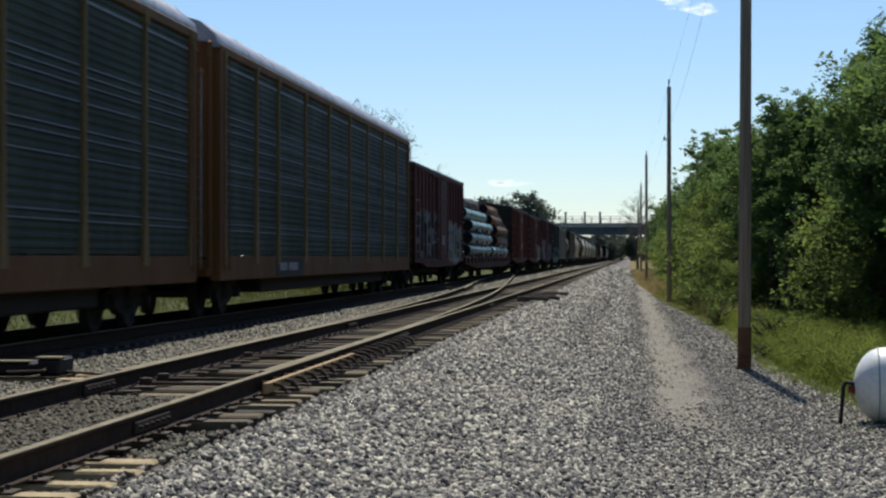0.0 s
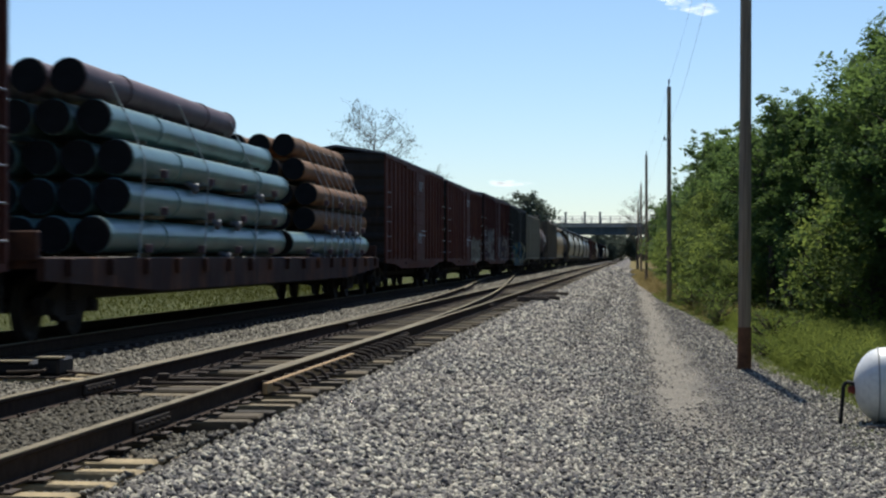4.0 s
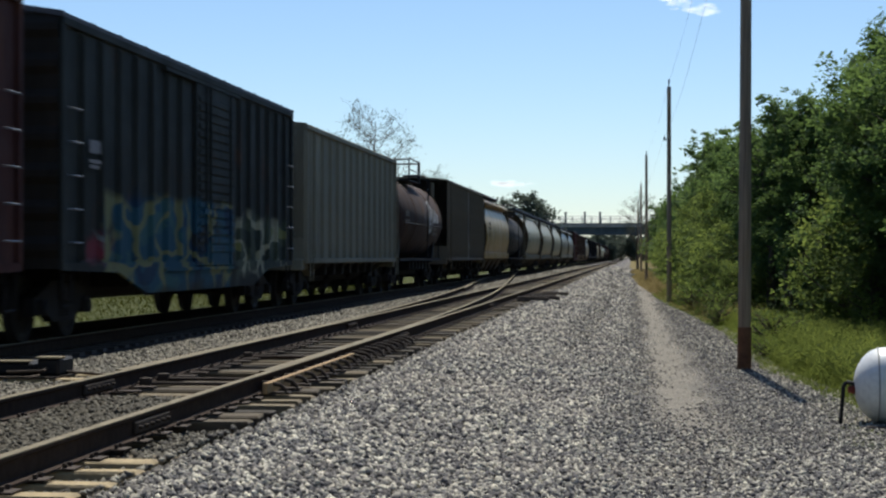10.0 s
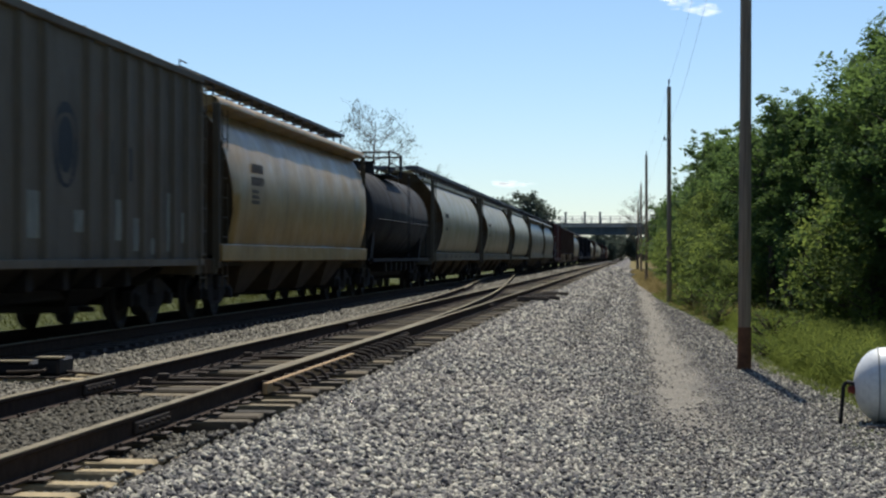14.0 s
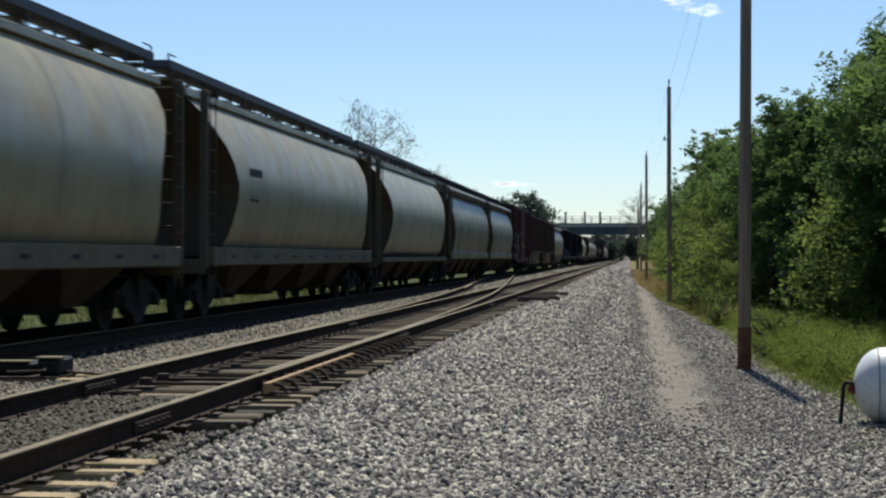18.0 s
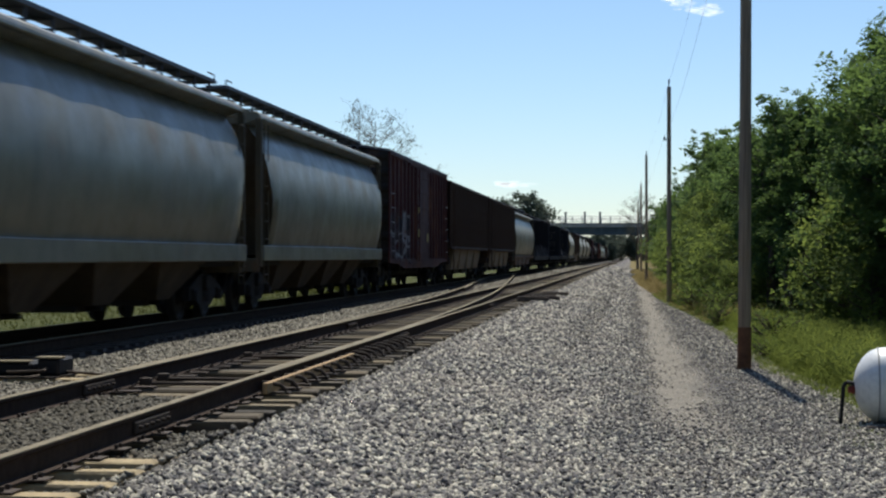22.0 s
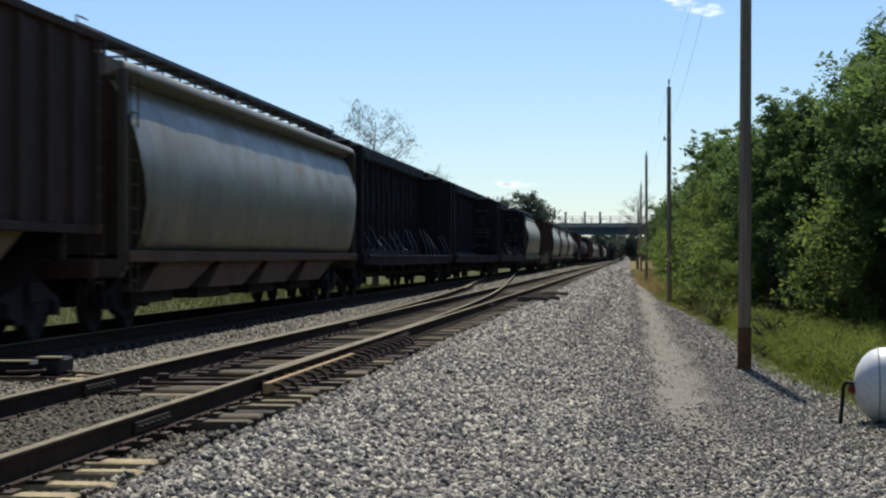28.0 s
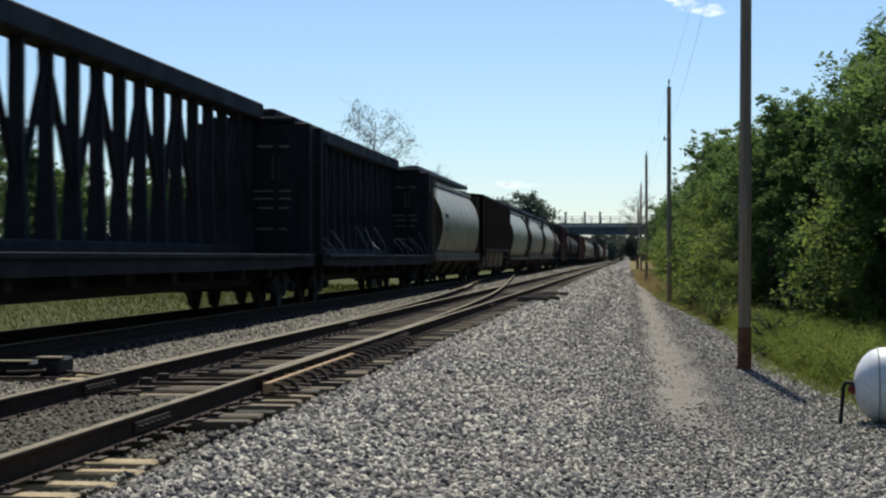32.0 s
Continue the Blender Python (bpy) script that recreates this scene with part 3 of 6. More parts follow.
mb.box(NEAR_TRACK + 0.865, 16.1, TIE_TOP + 0.02, NEAR_TRACK + 0.915, 21.3, TIE_TOP + 0.13, 0.01)
part("reinforcing_bar", mb, plain("orange_rust", (0.36, 0.23, 0.105), 0.8, 0.0, 10), crossover, "orange rusted bar along the stock rail")

# switch machine on two long head ties between the tracks
sm = thing("switch_machine", pose(-6.62, 18.6, TIE_TOP) @ Matrix.Diagonal((0.9, 1, 0.86, 1)), "low dark cast switch machine bolted on two long ties", "switch machine")
for dy in (-0.33, 0.33):
    part("head_tie", Mb().box(-0.95, dy - 0.12, -0.17, 1.0, dy + 0.12, 0.0, 0.012), TIE_PALE, sm, "pale weathered long tie")
part("base_plate", Mb().box(-0.75, -0.46, 0.001, 0.33, 0.46, 0.025), PLATE, sm)
part("motor_housing", Mb().box(-0.70, -0.24, 0.025, -0.06, 0.22, 0.20, 0.035), BLACK_STEEL, sm)
part("gear_case", Mb().box(0.02, -0.26, 0.025, 0.30, 0.26, 0.25, 0.03), BLACK_STEEL, sm)
part("cover", Mb().box(0.0, -0.28, 0.25, 0.32, -0.06, 0.272, 0.008), DUSTY, sm, "pale dusty lid")
part("cover", Mb().box(-0.72, -0.26, 0.20, -0.10, -0.08, 0.218, 0.008), DUSTY, sm, "pale dusty lid")
mb = Mb().cyl((-0.03, 0.05, 0.12), (0.04, 0.05, 0.12), 0.06, n=10)
mb.tube([(0.16, -0.30, 0.12), (0.16, -0.42, 0.10), (-0.3, -0.42, 0.08)], 0.02)
part("hand_throw_lever", mb, PLATE, sm)
part("throw_rod", Mb().cyl((0.30, 0.0, 0.06), (1.35, -0.6, 0.05), 0.018, n=8), PLATE, sm)

# broken tie ends beside the crossover
for k, (x, y, r) in enumerate(((-3.0, 52.5, 20), (-2.75, 55.0, -12), (-2.95, 57.5, 35), (-2.7, 61, 5))):
    mb = Mb().box(-0.5, -0.12, 0, 0.45, 0.11, 0.16, 0.015)
    mb.box(-0.56, -0.07, 0.02, -0.5, 0.05, 0.11)
    thing("broken_tie", pose(x, y, gz(x) - 0.01, 0, 2, r), "dark broken old tie lying on the ballast", "railroad tie", "discarded ties", mb, TIE_DARK)


# ---------------------------------------------------------------- poles and wires
POLES = [(1.70, 26.0, 9.0), (1.41, 64.0, 8.1), (0.95, 107.0, 8.1), (0.87, 151.0, 8.1), (0.8, 196.0, 8.1)]
SLEEVE = plain("rusty_sleeve", (0.13, 0.06, 0.03), 0.85, 0, 6, 0.5)
for k, (x, y, h) in enumerate(POLES):
    p = thing("utility_pole", pose(x, y, gz(x) - 0.02, 0, 0.3 if k == 0 else 0, 40 * k), "weathered brown wooden utility pole beside the gravel road", "utility pole", "utility poles")
    mb = Mb()
    rings = []
    for j in range(9):
        u = j / 8
        r = 0.099 * (1 - 0.25 * u)
        rings.append([(r * math.cos(a * math.tau / 14), r * math.sin(a * math.tau / 14), -0.3 + (h + 0.3) * u) for a in range(14)])
    mb.loft(rings)
    part("shaft", mb, POLE_WOOD, p)
    if k == 0:
        part("base_sleeve", Mb().cyl((0, 0, 0.03), (0, 0, 0.66), 0.1055, 0.1035, n=20), SLEEVE, p, "rusty brown sleeve round the pole's foot")
    part("pin", Mb().cyl((0, 0, h), (0, 0, h + 0.16), 0.018, n=8), BLACK_STEEL, p)
    ins = Mb()
    for z0, r in ((0.12, 0.045), (0.17, 0.032), (0.22, 0.04)):
        ins.cyl((0, 0, h + z0), (0, 0, h + z0 + 0.05), r, r * 0.8, n=10)
    part("insulator", ins, GALV, p)
    mb = Mb().cyl((-0.1, 0, h - 2.0), (-0.22, 0, h - 1.95), 0.015, n=6)
    mb.cyl((-0.22, 0, h - 2.02), (-0.22, 0, h - 1.88), 0.035, 0.03, n=8)
    part("side_bracket", mb, BLACK_STEEL, p)
    part("strap", Mb().cyl((0, 0, h - 0.14), (0, 0, h - 0.08), 0.086, n=14), GALV, p)
wire_mat = plain("wire", (0.12, 0.12, 0.13), 0.6, 0.5)
for (x0, y0, h0), (x1, y1, h1) in zip([(2.1, -14, 9.0)] + POLES, POLES):
    for dx, dz, sag in ((0, 0.2, 0.45), (-0.22, -1.95, 0.5)):
        pts = [(x0 + (x1 - x0) * u + dx, y0 + (y1 - y0) * u, h0 + dz + (h1 - h0) * u - sag * 4 * u * (1 - u)) for u in [j / 10 for j in range(11)]]
        thing("overhead_wire", pose(0, 0, 0), "thin dark wire strung between the poles", "wire", "wires", Mb().tube(pts, 0.0028, 5), wire_mat)

# ---------------------------------------------------------------- white gas tank
gt = thing("gas_tank", pose(2.245, 17.6, 0.0, 0, 0, -4), "white horizontal propane tank lying beside the road", "gas tank")
mb = Mb()
rings, R = [], 0.385
for j in range(9):
    a = j / 8 * math.pi / 2
    rings.append((0.30 * (1 - math.cos(a)), max(0.004, R * math.sin(a))))
rings += [(1.0, R), (2.0, R), (2.3, R * 0.8), (2.42, 0.1)]
mb.loft([[(x, r * math.cos(k * math.tau / 32), 0.41 + r * math.sin(k * math.tau / 32)) for k in range(32)] for x, r in rings])
part("shell", mb, TANK_WHITE, gt)
for x, rr in ((0.235, R * 0.98 + 0.006), (1.9, R + 0.004)):
    part("weld_seam", Mb().cyl((x - 0.007, 0, 0.41), (x + 0.007, 0, 0.41), rr, n=32), CONCRETE, gt, "grey weld seam")
for x in (0.5, 1.8):
    part("foot", Mb().box(x - 0.05, -0.25, 0, x + 0.05, 0.25, 0.12, 0.01), BLACK_STEEL, gt)
part("valve", Mb().cyl((-0.02, -0.06, 0.36), (0.05, -0.04, 0.38), 0.045, n=10).box(-0.06, -0.1, 0.33, 0.0, -0.04, 0.40, 0.01), plain("red_valve", (0.18, 0.03, 0.02), 0.5, 0.2), gt, "dark red valve")
mb = Mb().tube([(-0.13, -0.05, 0.0), (-0.10, -0.05, 0.40), (-0.07, -0.05, 0.44), (0.0, -0.06, 0.43), (0.04, -0.06, 0.36)], 0.02, 8)
part("pipe", mb, BLACK_STEEL, gt, "bent dark steel pipe")
thing("skid_board", pose(2.75, 17.0, 0.0, 0, 0, -6), "dark old board lying by the tank", "board", "", Mb().box(-0.45, -0.07, 0, 1.2, 0.07, 0.05, 0.008), TIE_DARK)


# ---------------------------------------------------------------- plants
def leaf_cloud(name, centres, spread, count, size, seed, flat=0.0):
    g = np.random.default_rng(seed)
    c = np.asarray(centres, float)
    s = np.asarray(spread, float)
    share = s ** 1.6 / (s ** 1.6).sum()
    pick = g.choice(len(c), count, p=share)
    pos = c[pick] + g.normal(0, 1, (count, 3)) * s[pick][:, None] * np.array([1.05, 1.05, 0.66])
    a = g.normal(0, 1, (count, 3))
    a[:, 2] *= 0.5
    a /= np.linalg.norm(a, axis=1)[:, None]
    b = np.cross(a, g.normal(0, 1, (count, 3)) * np.array([0.55, 0.55, 1.0]))
    b /= np.linalg.norm(b, axis=1)[:, None]
    sz = size * g.uniform(0.55, 1.35, (count, 1))
    nrm = np.cross(a, b)
    v = np.stack([pos - a * sz, pos + b * sz * 0.5 + nrm * sz * 0.12, pos + a * sz, pos - b * sz * 0.5 + nrm * sz * 0.12], 1)
    return soup(name, v, 4, [(0, 1, 2, 3)])


def make_tree(m, label, h, width, leaves, size, leafmat, seed, base=0.25, spires=0, sparse=False, category="tree", group="trees", puff=1.0):
    """A tapered trunk with limbs and a crown of single leaves in uneven clumps."""
    r = random.Random(seed)
    t = thing("tree", m, label, category, group)
    wood = Mb()
    pts = [Vector((0, 0, -0.2))]
    for k in range(1, 7):
        pts.append(Vector((r.gauss(0, 0.025 * h * k / 6), r.gauss(0, 0.025 * h * k / 6), h * 0.92 * k / 6)))
    tr = 0.018 * h + 0.03
    for k in range(6):
        wood.cyl(pts[k], pts[k + 1], tr * (1 - k / 6.5), tr * (1 - (k + 1) / 6.5), n=8, caps=False)
    cen, spr = [], []
    nl = 34 if not sparse else 26
    for k in range(nl):
        u = base + (1 - base) * ((k + r.random()) / nl)
        i = min(5, int(u * 6))
        p = pts[i].lerp(pts[i + 1], u * 6 - i) if u < 1 else pts[6]
        ang = k * 2.4 + r.uniform(-0.4, 0.4)
        prof = math.sin(math.pi * min(1, max(0.0, (u - base * 0.6) / (1.05 - base * 0.6)))) ** 0.6
        ln = width * 0.5 * prof * r.uniform(0.6, 1.15) + 0.15
        e = p + Vector((math.cos(ang) * ln, math.sin(ang) * ln, ln * r.uniform(0.25, 0.75)))
        mid = p.lerp(e, 0.5) + Vector((0, 0, -0.06 * ln))
        lr = tr * 0.35 * (1.1 - u)
        wood.cyl(p, mid, lr + 0.012, lr * 0.6 + 0.008, n=5, caps=False)
        wood.cyl(mid, e, lr * 0.6 + 0.008, 0.006, n=5, caps=False)
        for q, w in ((0.45, 0.8), (0.75, 1.0), (1.0, 0.9)):
            cen.append(p.lerp(e, q) + Vector((r.gauss(0, 0.16 * ln), r.gauss(0, 0.16 * ln), r.gauss(0, 0.22 * ln))))
            spr.append(0.10 * ln * w + 0.11 if sparse else (0.075 * ln * w + 0.075) * puff)
            for j in range(0 if sparse else 2):
                cen.append(cen[-1 - j] + Vector((r.gauss(0, 0.24), r.gauss(0, 0.24), r.gauss(0, 0.2))) * (0.25 + 0.5 * ln))
                spr.append((0.05 * ln * w + 0.06) * puff)
        if sparse:
            for j in range(9):
                tw = e + Vector((r.gauss(0, 0.4), r.gauss(0, 0.4), r.uniform(0.1, 0.8)))
                wood.cyl(p.lerp(e, r.uniform(0.5, 1.0)), tw, 0.010, 0.004, n=4, caps=False)
                cen.append(tw)
                spr.append(0.16)
    for k in range(spires):
        bx, by = r.gauss(0, width * 0.2), r.gauss(0, width * 0.2)
        for j in range(5):
            cen.append(Vector((bx, by, h * (0.84 + 0.055 * j))))
            spr.append(0.15 - 0.02 * j)
    part("trunk", wood, BARK, t)
    part("crown", leaf_cloud("crown", [tuple(c) for c in cen], spr, leaves, size, seed), leafmat, t, "" if sparse else "dense green leaves")
    return t


protos = []
lab = ("broad-leaved tree with dense green foliage along the road", "slender dark green tree in the roadside thicket", "young yellow-green tree at the edge of the thicket")
protos.append(make_tree(pose(5.9, 33.5, 0), lab[0], 6.4, 3.3, 21000, 0.06, LEAF_A, 11, 0.26, 3, group="roadside trees"))
protos.append(make_tree(pose(7.0, 39.0, 0), lab[1], 6.6, 2.5, 17000, 0.058, LEAF_A, 12, 0.22, 6, group="roadside trees"))
protos.append(make_tree(pose(6.6, 48.5, 0), lab[0], 5.9, 3.0, 19000, 0.06, LEAF_A, 13, 0.30, 5, group="roadside trees"))
protos.append(make_tree(pose(3.5, 72.0, 0), lab[2], 4.3, 2.5, 14000, 0.055, LEAF_C, 14, 0.03, 4, group="roadside trees"))
protos.append(make_tree(pose(4.9, 84.0, 0), lab[0], 7.4, 3.8, 8000, 0.12, LEAF_A, 15, 0.05, 4, group="roadside trees"))
protos.append(make_tree(pose(4.6, 90.0, 0), lab[1], 7.8, 3.0, 8000, 0.12, LEAF_B, 16, 0.05, 6, group="roadside trees"))
spots = []
r = random.Random(21)
for x, y, k, s in ((6.1, 33.6, 1, 0.95), (5.6, 29.5, 1, 0.95), (7.6, 31.0, 0, 1.1), (6.6, 36.5, 2, 0.95), (5.9, 41.5, 1, 0.9), (5.3, 49.0, 2, 0.84), (6.6, 45, 1, 0.98), (8.5, 27, 0, 1.1), (5.4, 56, 1, 0.98),
                   (6.4, 52, 2, 0.92), (3.55, 60, 3, 1.0), (5.6, 62, 0, 1.0), (6.8, 58, 1, 1.05), (5.1, 67, 2, 1.08), (6.3, 69, 0, 1.08), (5.0, 73, 1, 1.1), (3.4, 66, 3, 0.9), (5.8, 76, 2, 1.15), (3.7, 80, 3, 1.1),
                   # (7.4, 24) to (8.2, -12): unseen trees, added to cut skylight on the train.
                   (8.0, 37, 0, 1.0), (7.9, 48, 1, 1.0), (8.2, 60, 0, 1.0), (7.4, 24, 1, 1.0), (8.0, 20, 2, 1.1), (7.6, 15, 0, 1.1), (7.8, 10, 2, 1.0), (7.4, 5, 1, 1.0), (8.0, 0, 0, 1.1), (7.8, -6, 2, 1.1), (8.2, -12, 0, 1.0),
                   (5.9, 38.0, 1, 0.85), (4.1, 49.5, 1, 0.78), (4.75, 46.5, 2, 0.76), (4.5, 53.5, 1, 0.80), (4.0, 57, 2, 0.9)):
    spots.append((x, y, k, s))
for k in range(26):        # front row, farther on
    y = 88 + k * 5.5
    spots.append((float(np.interp(y, [80, 100, 140, 190, 240], [5.2, 4.8, 4.5, 4.4, 4.6])) + r.uniform(-0.4, 0.5), y + r.uniform(-1, 1), r.choice((4, 5)), float(np.interp(y, [80, 140, 190], [0.98, 1.03, 0.98])) * r.uniform(0.85, 1.12)))
for k in range(14):        # behind it
    y = 84 + k * 10
    spots.append((7.8 + r.uniform(-0.8, 1.2), y + r.uniform(-1, 1), r.choice((4, 5)), r.uniform(1.0, 1.2)))
for x, y, k, s in spots:
    copy_thing(protos[k], pose(x, y, gz(x) - 0.05, 0, 0, r.uniform(0, 360)) @ Matrix.Scale(s * r.uniform(0.86, 1.06), 4))

# slender saplings whose tips stand above the thicket
sl = make_tree(pose(3.9, 48.0, 0), "slender sapling with a pointed leafy tip", 6.5, 0.72, 5200, 0.06, LEAF_A, 29, 0.3, 0, group="saplings")
for x, y, s in ((4.62, 48.6, 1.0), (5.08, 48.2, 1.0), (4.25, 47.2, 0.88), (4.95, 47.4, 0.9), (3.4, 50.5, 0.92)):
    copy_thing(sl, pose(x, y, gz(x) - 0.05, 0, 0, r.uniform(0, 360)) @ Matrix.Scale(s, 4))

make_tree(pose(5.02, 35.2, 0), "tall narrow dark tree at the thicket's near end", 6.6, 1.9, 17000, 0.055, LEAF_A, 27, 0.1, 1, group="roadside trees")

# shrubs in front of the thicket
sh = make_tree(pose(3.1, 53.0, 0), "low yellow-green shrub at the edge of the road", 2.4, 2.2, 5200, 0.062, LEAF_C, 31, 0.02, 2, category="shrub", group="roadside shrubs")
for k in range(20):
    y = 56 + k * 3.4
    x = 3.2 - 0.006 * (y - 56) + r.uniform(-0.45, 0.4)
    copy_thing(sh, pose(x, y + r.uniform(-1, 1), gz(x) - 0.05, 0, 0, r.uniform(0, 360)) @ Matrix.Scale(r.uniform(0.6, 1.25), 4))
for x, y, s in ((4.75, 34.5, 0.7), (4.65, 37.4, 1.0), (5.1, 38.4, 1.1), (2.6, 50, 0.8), (2.9, 47.5, 0.6)):
    copy_thing(sh, pose(x, y, gz(x) - 0.05, 0, 0, r.uniform(0, 360)) @ Matrix.Scale(s, 4))

ug = make_tree(pose(7.3, 40.0, 0.1), "dense dark undergrowth bush beneath the thicket", 3.0, 3.0, 7000, 0.07, LEAF_A, 35, 0.02, 1, category="shrub", group="undergrowth")
for x, y, s in ((7.6, 46, 1.0), (7.0, 50.5, 1.0), (8.2, 54, 1.1), (7.4, 59, 1.0), (8.6, 35, 1.0), (8.2, 64, 1.1), (9.2, 43, 1.2), (8.0, 70, 1.1), (9.4, 38, 1.1), (8.8, 30, 1.0), (7.0, 55.5, 0.9), (9.2, 49, 1.2), (6.9, 66, 1.0), (7.0, 74, 1.0),
                (9.8, 33, 1.2), (9.6, 57, 1.2), (8.0, 27, 0.9), (4.6, 48.5, 0.8), (5.2, 45, 0.85), (5.6, 41.5, 0.85), (5.9, 38.5, 0.8), (5.7, 50, 1.0), (6.6, 43, 1.0), (4.5, 56, 0.9), (5.6, 35, 0.6)):
    copy_thing(ug, pose(x, y, gz(x) - 0.05, 0, 0, r.uniform(0, 360)) @ Matrix.Scale(s, 4))

wd = make_tree(pose(2.5, 31.0, 0), "leafy green weed among the roadside grass", 0.6, 0.8, 900, 0.035, LEAF_C, 33, 0.02, 2, category="weed", group="roadside weeds")
for x, y, s in ((2.2, 28.5, 0.5), (3.3, 22.6, 0.6), (3.6, 26.5, 0.6), (2.1, 42.0, 0.8), (2.4, 46.0, 1.1), (1.9, 54.0, 1.2), (2.9, 19.8, 0.6), (3.5, 36.0, 0.7)):
    copy_thing(wd, pose(x, y, gz(x) - 0.03, 0, 0, r.uniform(0, 360)) @ Matrix.Scale(s, 4))

# trees in the field behind the train
sp = make_tree(pose(-15.3, 101, 0), "thin-leaved tall tree with open branches behind the tracks", 10.6, 4.4, 5200, 0.055, LEAF_DRY, 41, 0.35, 0, True, group="field trees")
ft = make_tree(pose(-15.2, 250, 0), "round dark tree beyond the train", 11.3, 7.0, 8500, 0.25, LEAF_HAZED, 42, 0.08, group="field trees", puff=1.9)
for x, y, s in ((-23.0, 262, 0.98), (-27.5, 265, 0.95), (-31, 262, 0.8), (-19.5, 300, 0.95), (-38, 250, 0.85)):
    copy_thing(ft, pose(x, y, -0.1, 0, 0, r.uniform(0, 360)) @ Matrix.Scale(s, 4))
for k in range(64):
    x, y = -29 - r.uniform(0, 9), 60 + k * 2.6
    copy_thing(protos[r.choice((4, 5))], pose(x, y, -0.1, 0, 0, r.uniform(0, 360)) @ Matrix.Scale(r.uniform(0.8, 1.15), 4))
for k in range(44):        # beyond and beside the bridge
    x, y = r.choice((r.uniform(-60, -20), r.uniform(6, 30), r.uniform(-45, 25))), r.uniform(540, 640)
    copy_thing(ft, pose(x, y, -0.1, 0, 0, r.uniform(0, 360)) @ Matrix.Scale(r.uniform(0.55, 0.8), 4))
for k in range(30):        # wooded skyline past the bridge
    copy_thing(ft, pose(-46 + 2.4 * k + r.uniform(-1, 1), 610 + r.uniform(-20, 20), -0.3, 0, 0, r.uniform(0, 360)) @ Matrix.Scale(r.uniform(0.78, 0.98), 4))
copy_thing(sp, pose(0.75, 200, 0, 0, 0, 70) @ Matrix.Scale(0.85, 4))
copy_thing(sp, pose(-16.6, 140, 0, 0, 0, 200) @ Matrix.Scale(0.84, 4))
for k in range(30):
    y = 236 + k * 7
    x = 5.6 + r.uniform(-0.6, 3.0)
    copy_thing(ft, pose(x, y, 0, 0, 0, r.uniform(0, 360)) @ Matrix.Scale(r.uniform(0.55, 0.85), 4))


def grass_patch(name, label, n, place, hgt, seed, mat=GRASS):
    g = np.random.default_rng(seed)
    x, y = place(g, n)
    z = np.interp(x, GX, GZ) - 0.03
    h = hgt * g.uniform(0.35, 1.25, n) * np.where(x > -5, np.clip((x - np.interp(y, VERGE_Y, VERGE_X)) / 0.7, 0.22, 1), 1.0)
    ang, lean = g.uniform(0, math.tau, n), g.normal(0, 0.36, (n, 2))
    w = (0.0022 + 0.0035 * g.random(n)) * np.clip(y / 24, 1, 5)
    dx, dy = np.cos(ang) * w, np.sin(ang) * w
    mid = np.stack([x + lean[:, 0] * h * 0.4, y + lean[:, 1] * h * 0.4, z + h * 0.6], 1)
    tip = np.stack([x + lean[:, 0] * h * 1.1, y + lean[:, 1] * h * 1.1, z + h], 1)
    d = np.stack([dx, dy, 0 * dx], 1)
    b = np.stack([x, y, z], 1)
    v = np.stack([b - d, b + d, mid + d * 0.7, tip, mid - d * 0.7], 1)
    me = soup(name, v, 5, [(0, 1, 2, 3, 4)])
    thing(name, pose(0, 0, 0), label, "grass", "", me, mat, "stuff")


VERGE_Y, VERGE_X = [17, 26, 38, 50, 60, 100, 170], [2.75, 2.02, 2.1, 1.75, 1.35, 0.5, -0.25]


def verge(g, n):
    y = 17 + 60 * g.random(n) ** 1.5
    edge = np.interp(y, VERGE_Y, VERGE_X)
    return edge + np.abs(g.normal(0, 1.3, n)) - 0.1 * g.random(n), y


grass_patch("tall_grass", "tall yellow-green grass along the road's edge", 90000, verge, 0.40, 51)


def far_verge(g, n):
    y = 44 + 140 * g.random(n) ** 1.3
    return np.interp(y, VERGE_Y, VERGE_X) + np.abs(g.normal(0, 0.75, n)), y


def meadow(g, n):
    y = 18 + 16 * g.random(n)
    return np.interp(y, VERGE_Y, VERGE_X) + 0.25 + 2.6 * g.random(n) ** 1.2, y


grass_patch("dry_grass", "short dry grass at the far end of the verge", 20000, far_verge, 0.5, 52, DRY)
grass_patch("meadow_grass", "knee-high sunlit grass between the road and the thicket", 80000, meadow, 0.40, 54)
mg = np.random.default_rng(57)
mx, my = meadow(mg, 2600)
clump = leaf_cloud("meadow_weeds", np.stack([mx, my, np.interp(mx, GX, GZ) + mg.uniform(0.05, 0.48, 2600) * np.clip((mx - 1.9) / 0.7, 0.35, 1)], 1), np.full(2600, 0.09), 110000, 0.017, 58)
thing("meadow_weeds", pose(0, 0, 0), "low leafy weeds mixed into the roadside grass", "weeds", "", clump, GRASS, "stuff")
for x, y, s in ((0.05, 150, 1.0), (0.6, 148, 0.8), (1.3, 152, 1.1)):
    mb = Mb().box(-0.26 * s, -0.2, -0.05, 0.26 * s, 0.2, 0.24 * s, 0.05)
    thing("concrete_block", pose(x, y, gz(x), 3, 4, 25 * s), "small pale broken block lying in dry grass", "block", "broken blocks", mb, CONCRETE)
grass_patch("field_grass", "sunlit grass in the field behind the train", 34000, lambda g, n: (-13 - 16 * g.random(n), 16 + 90 * g.random(n)), 0.16, 53, FIELD)

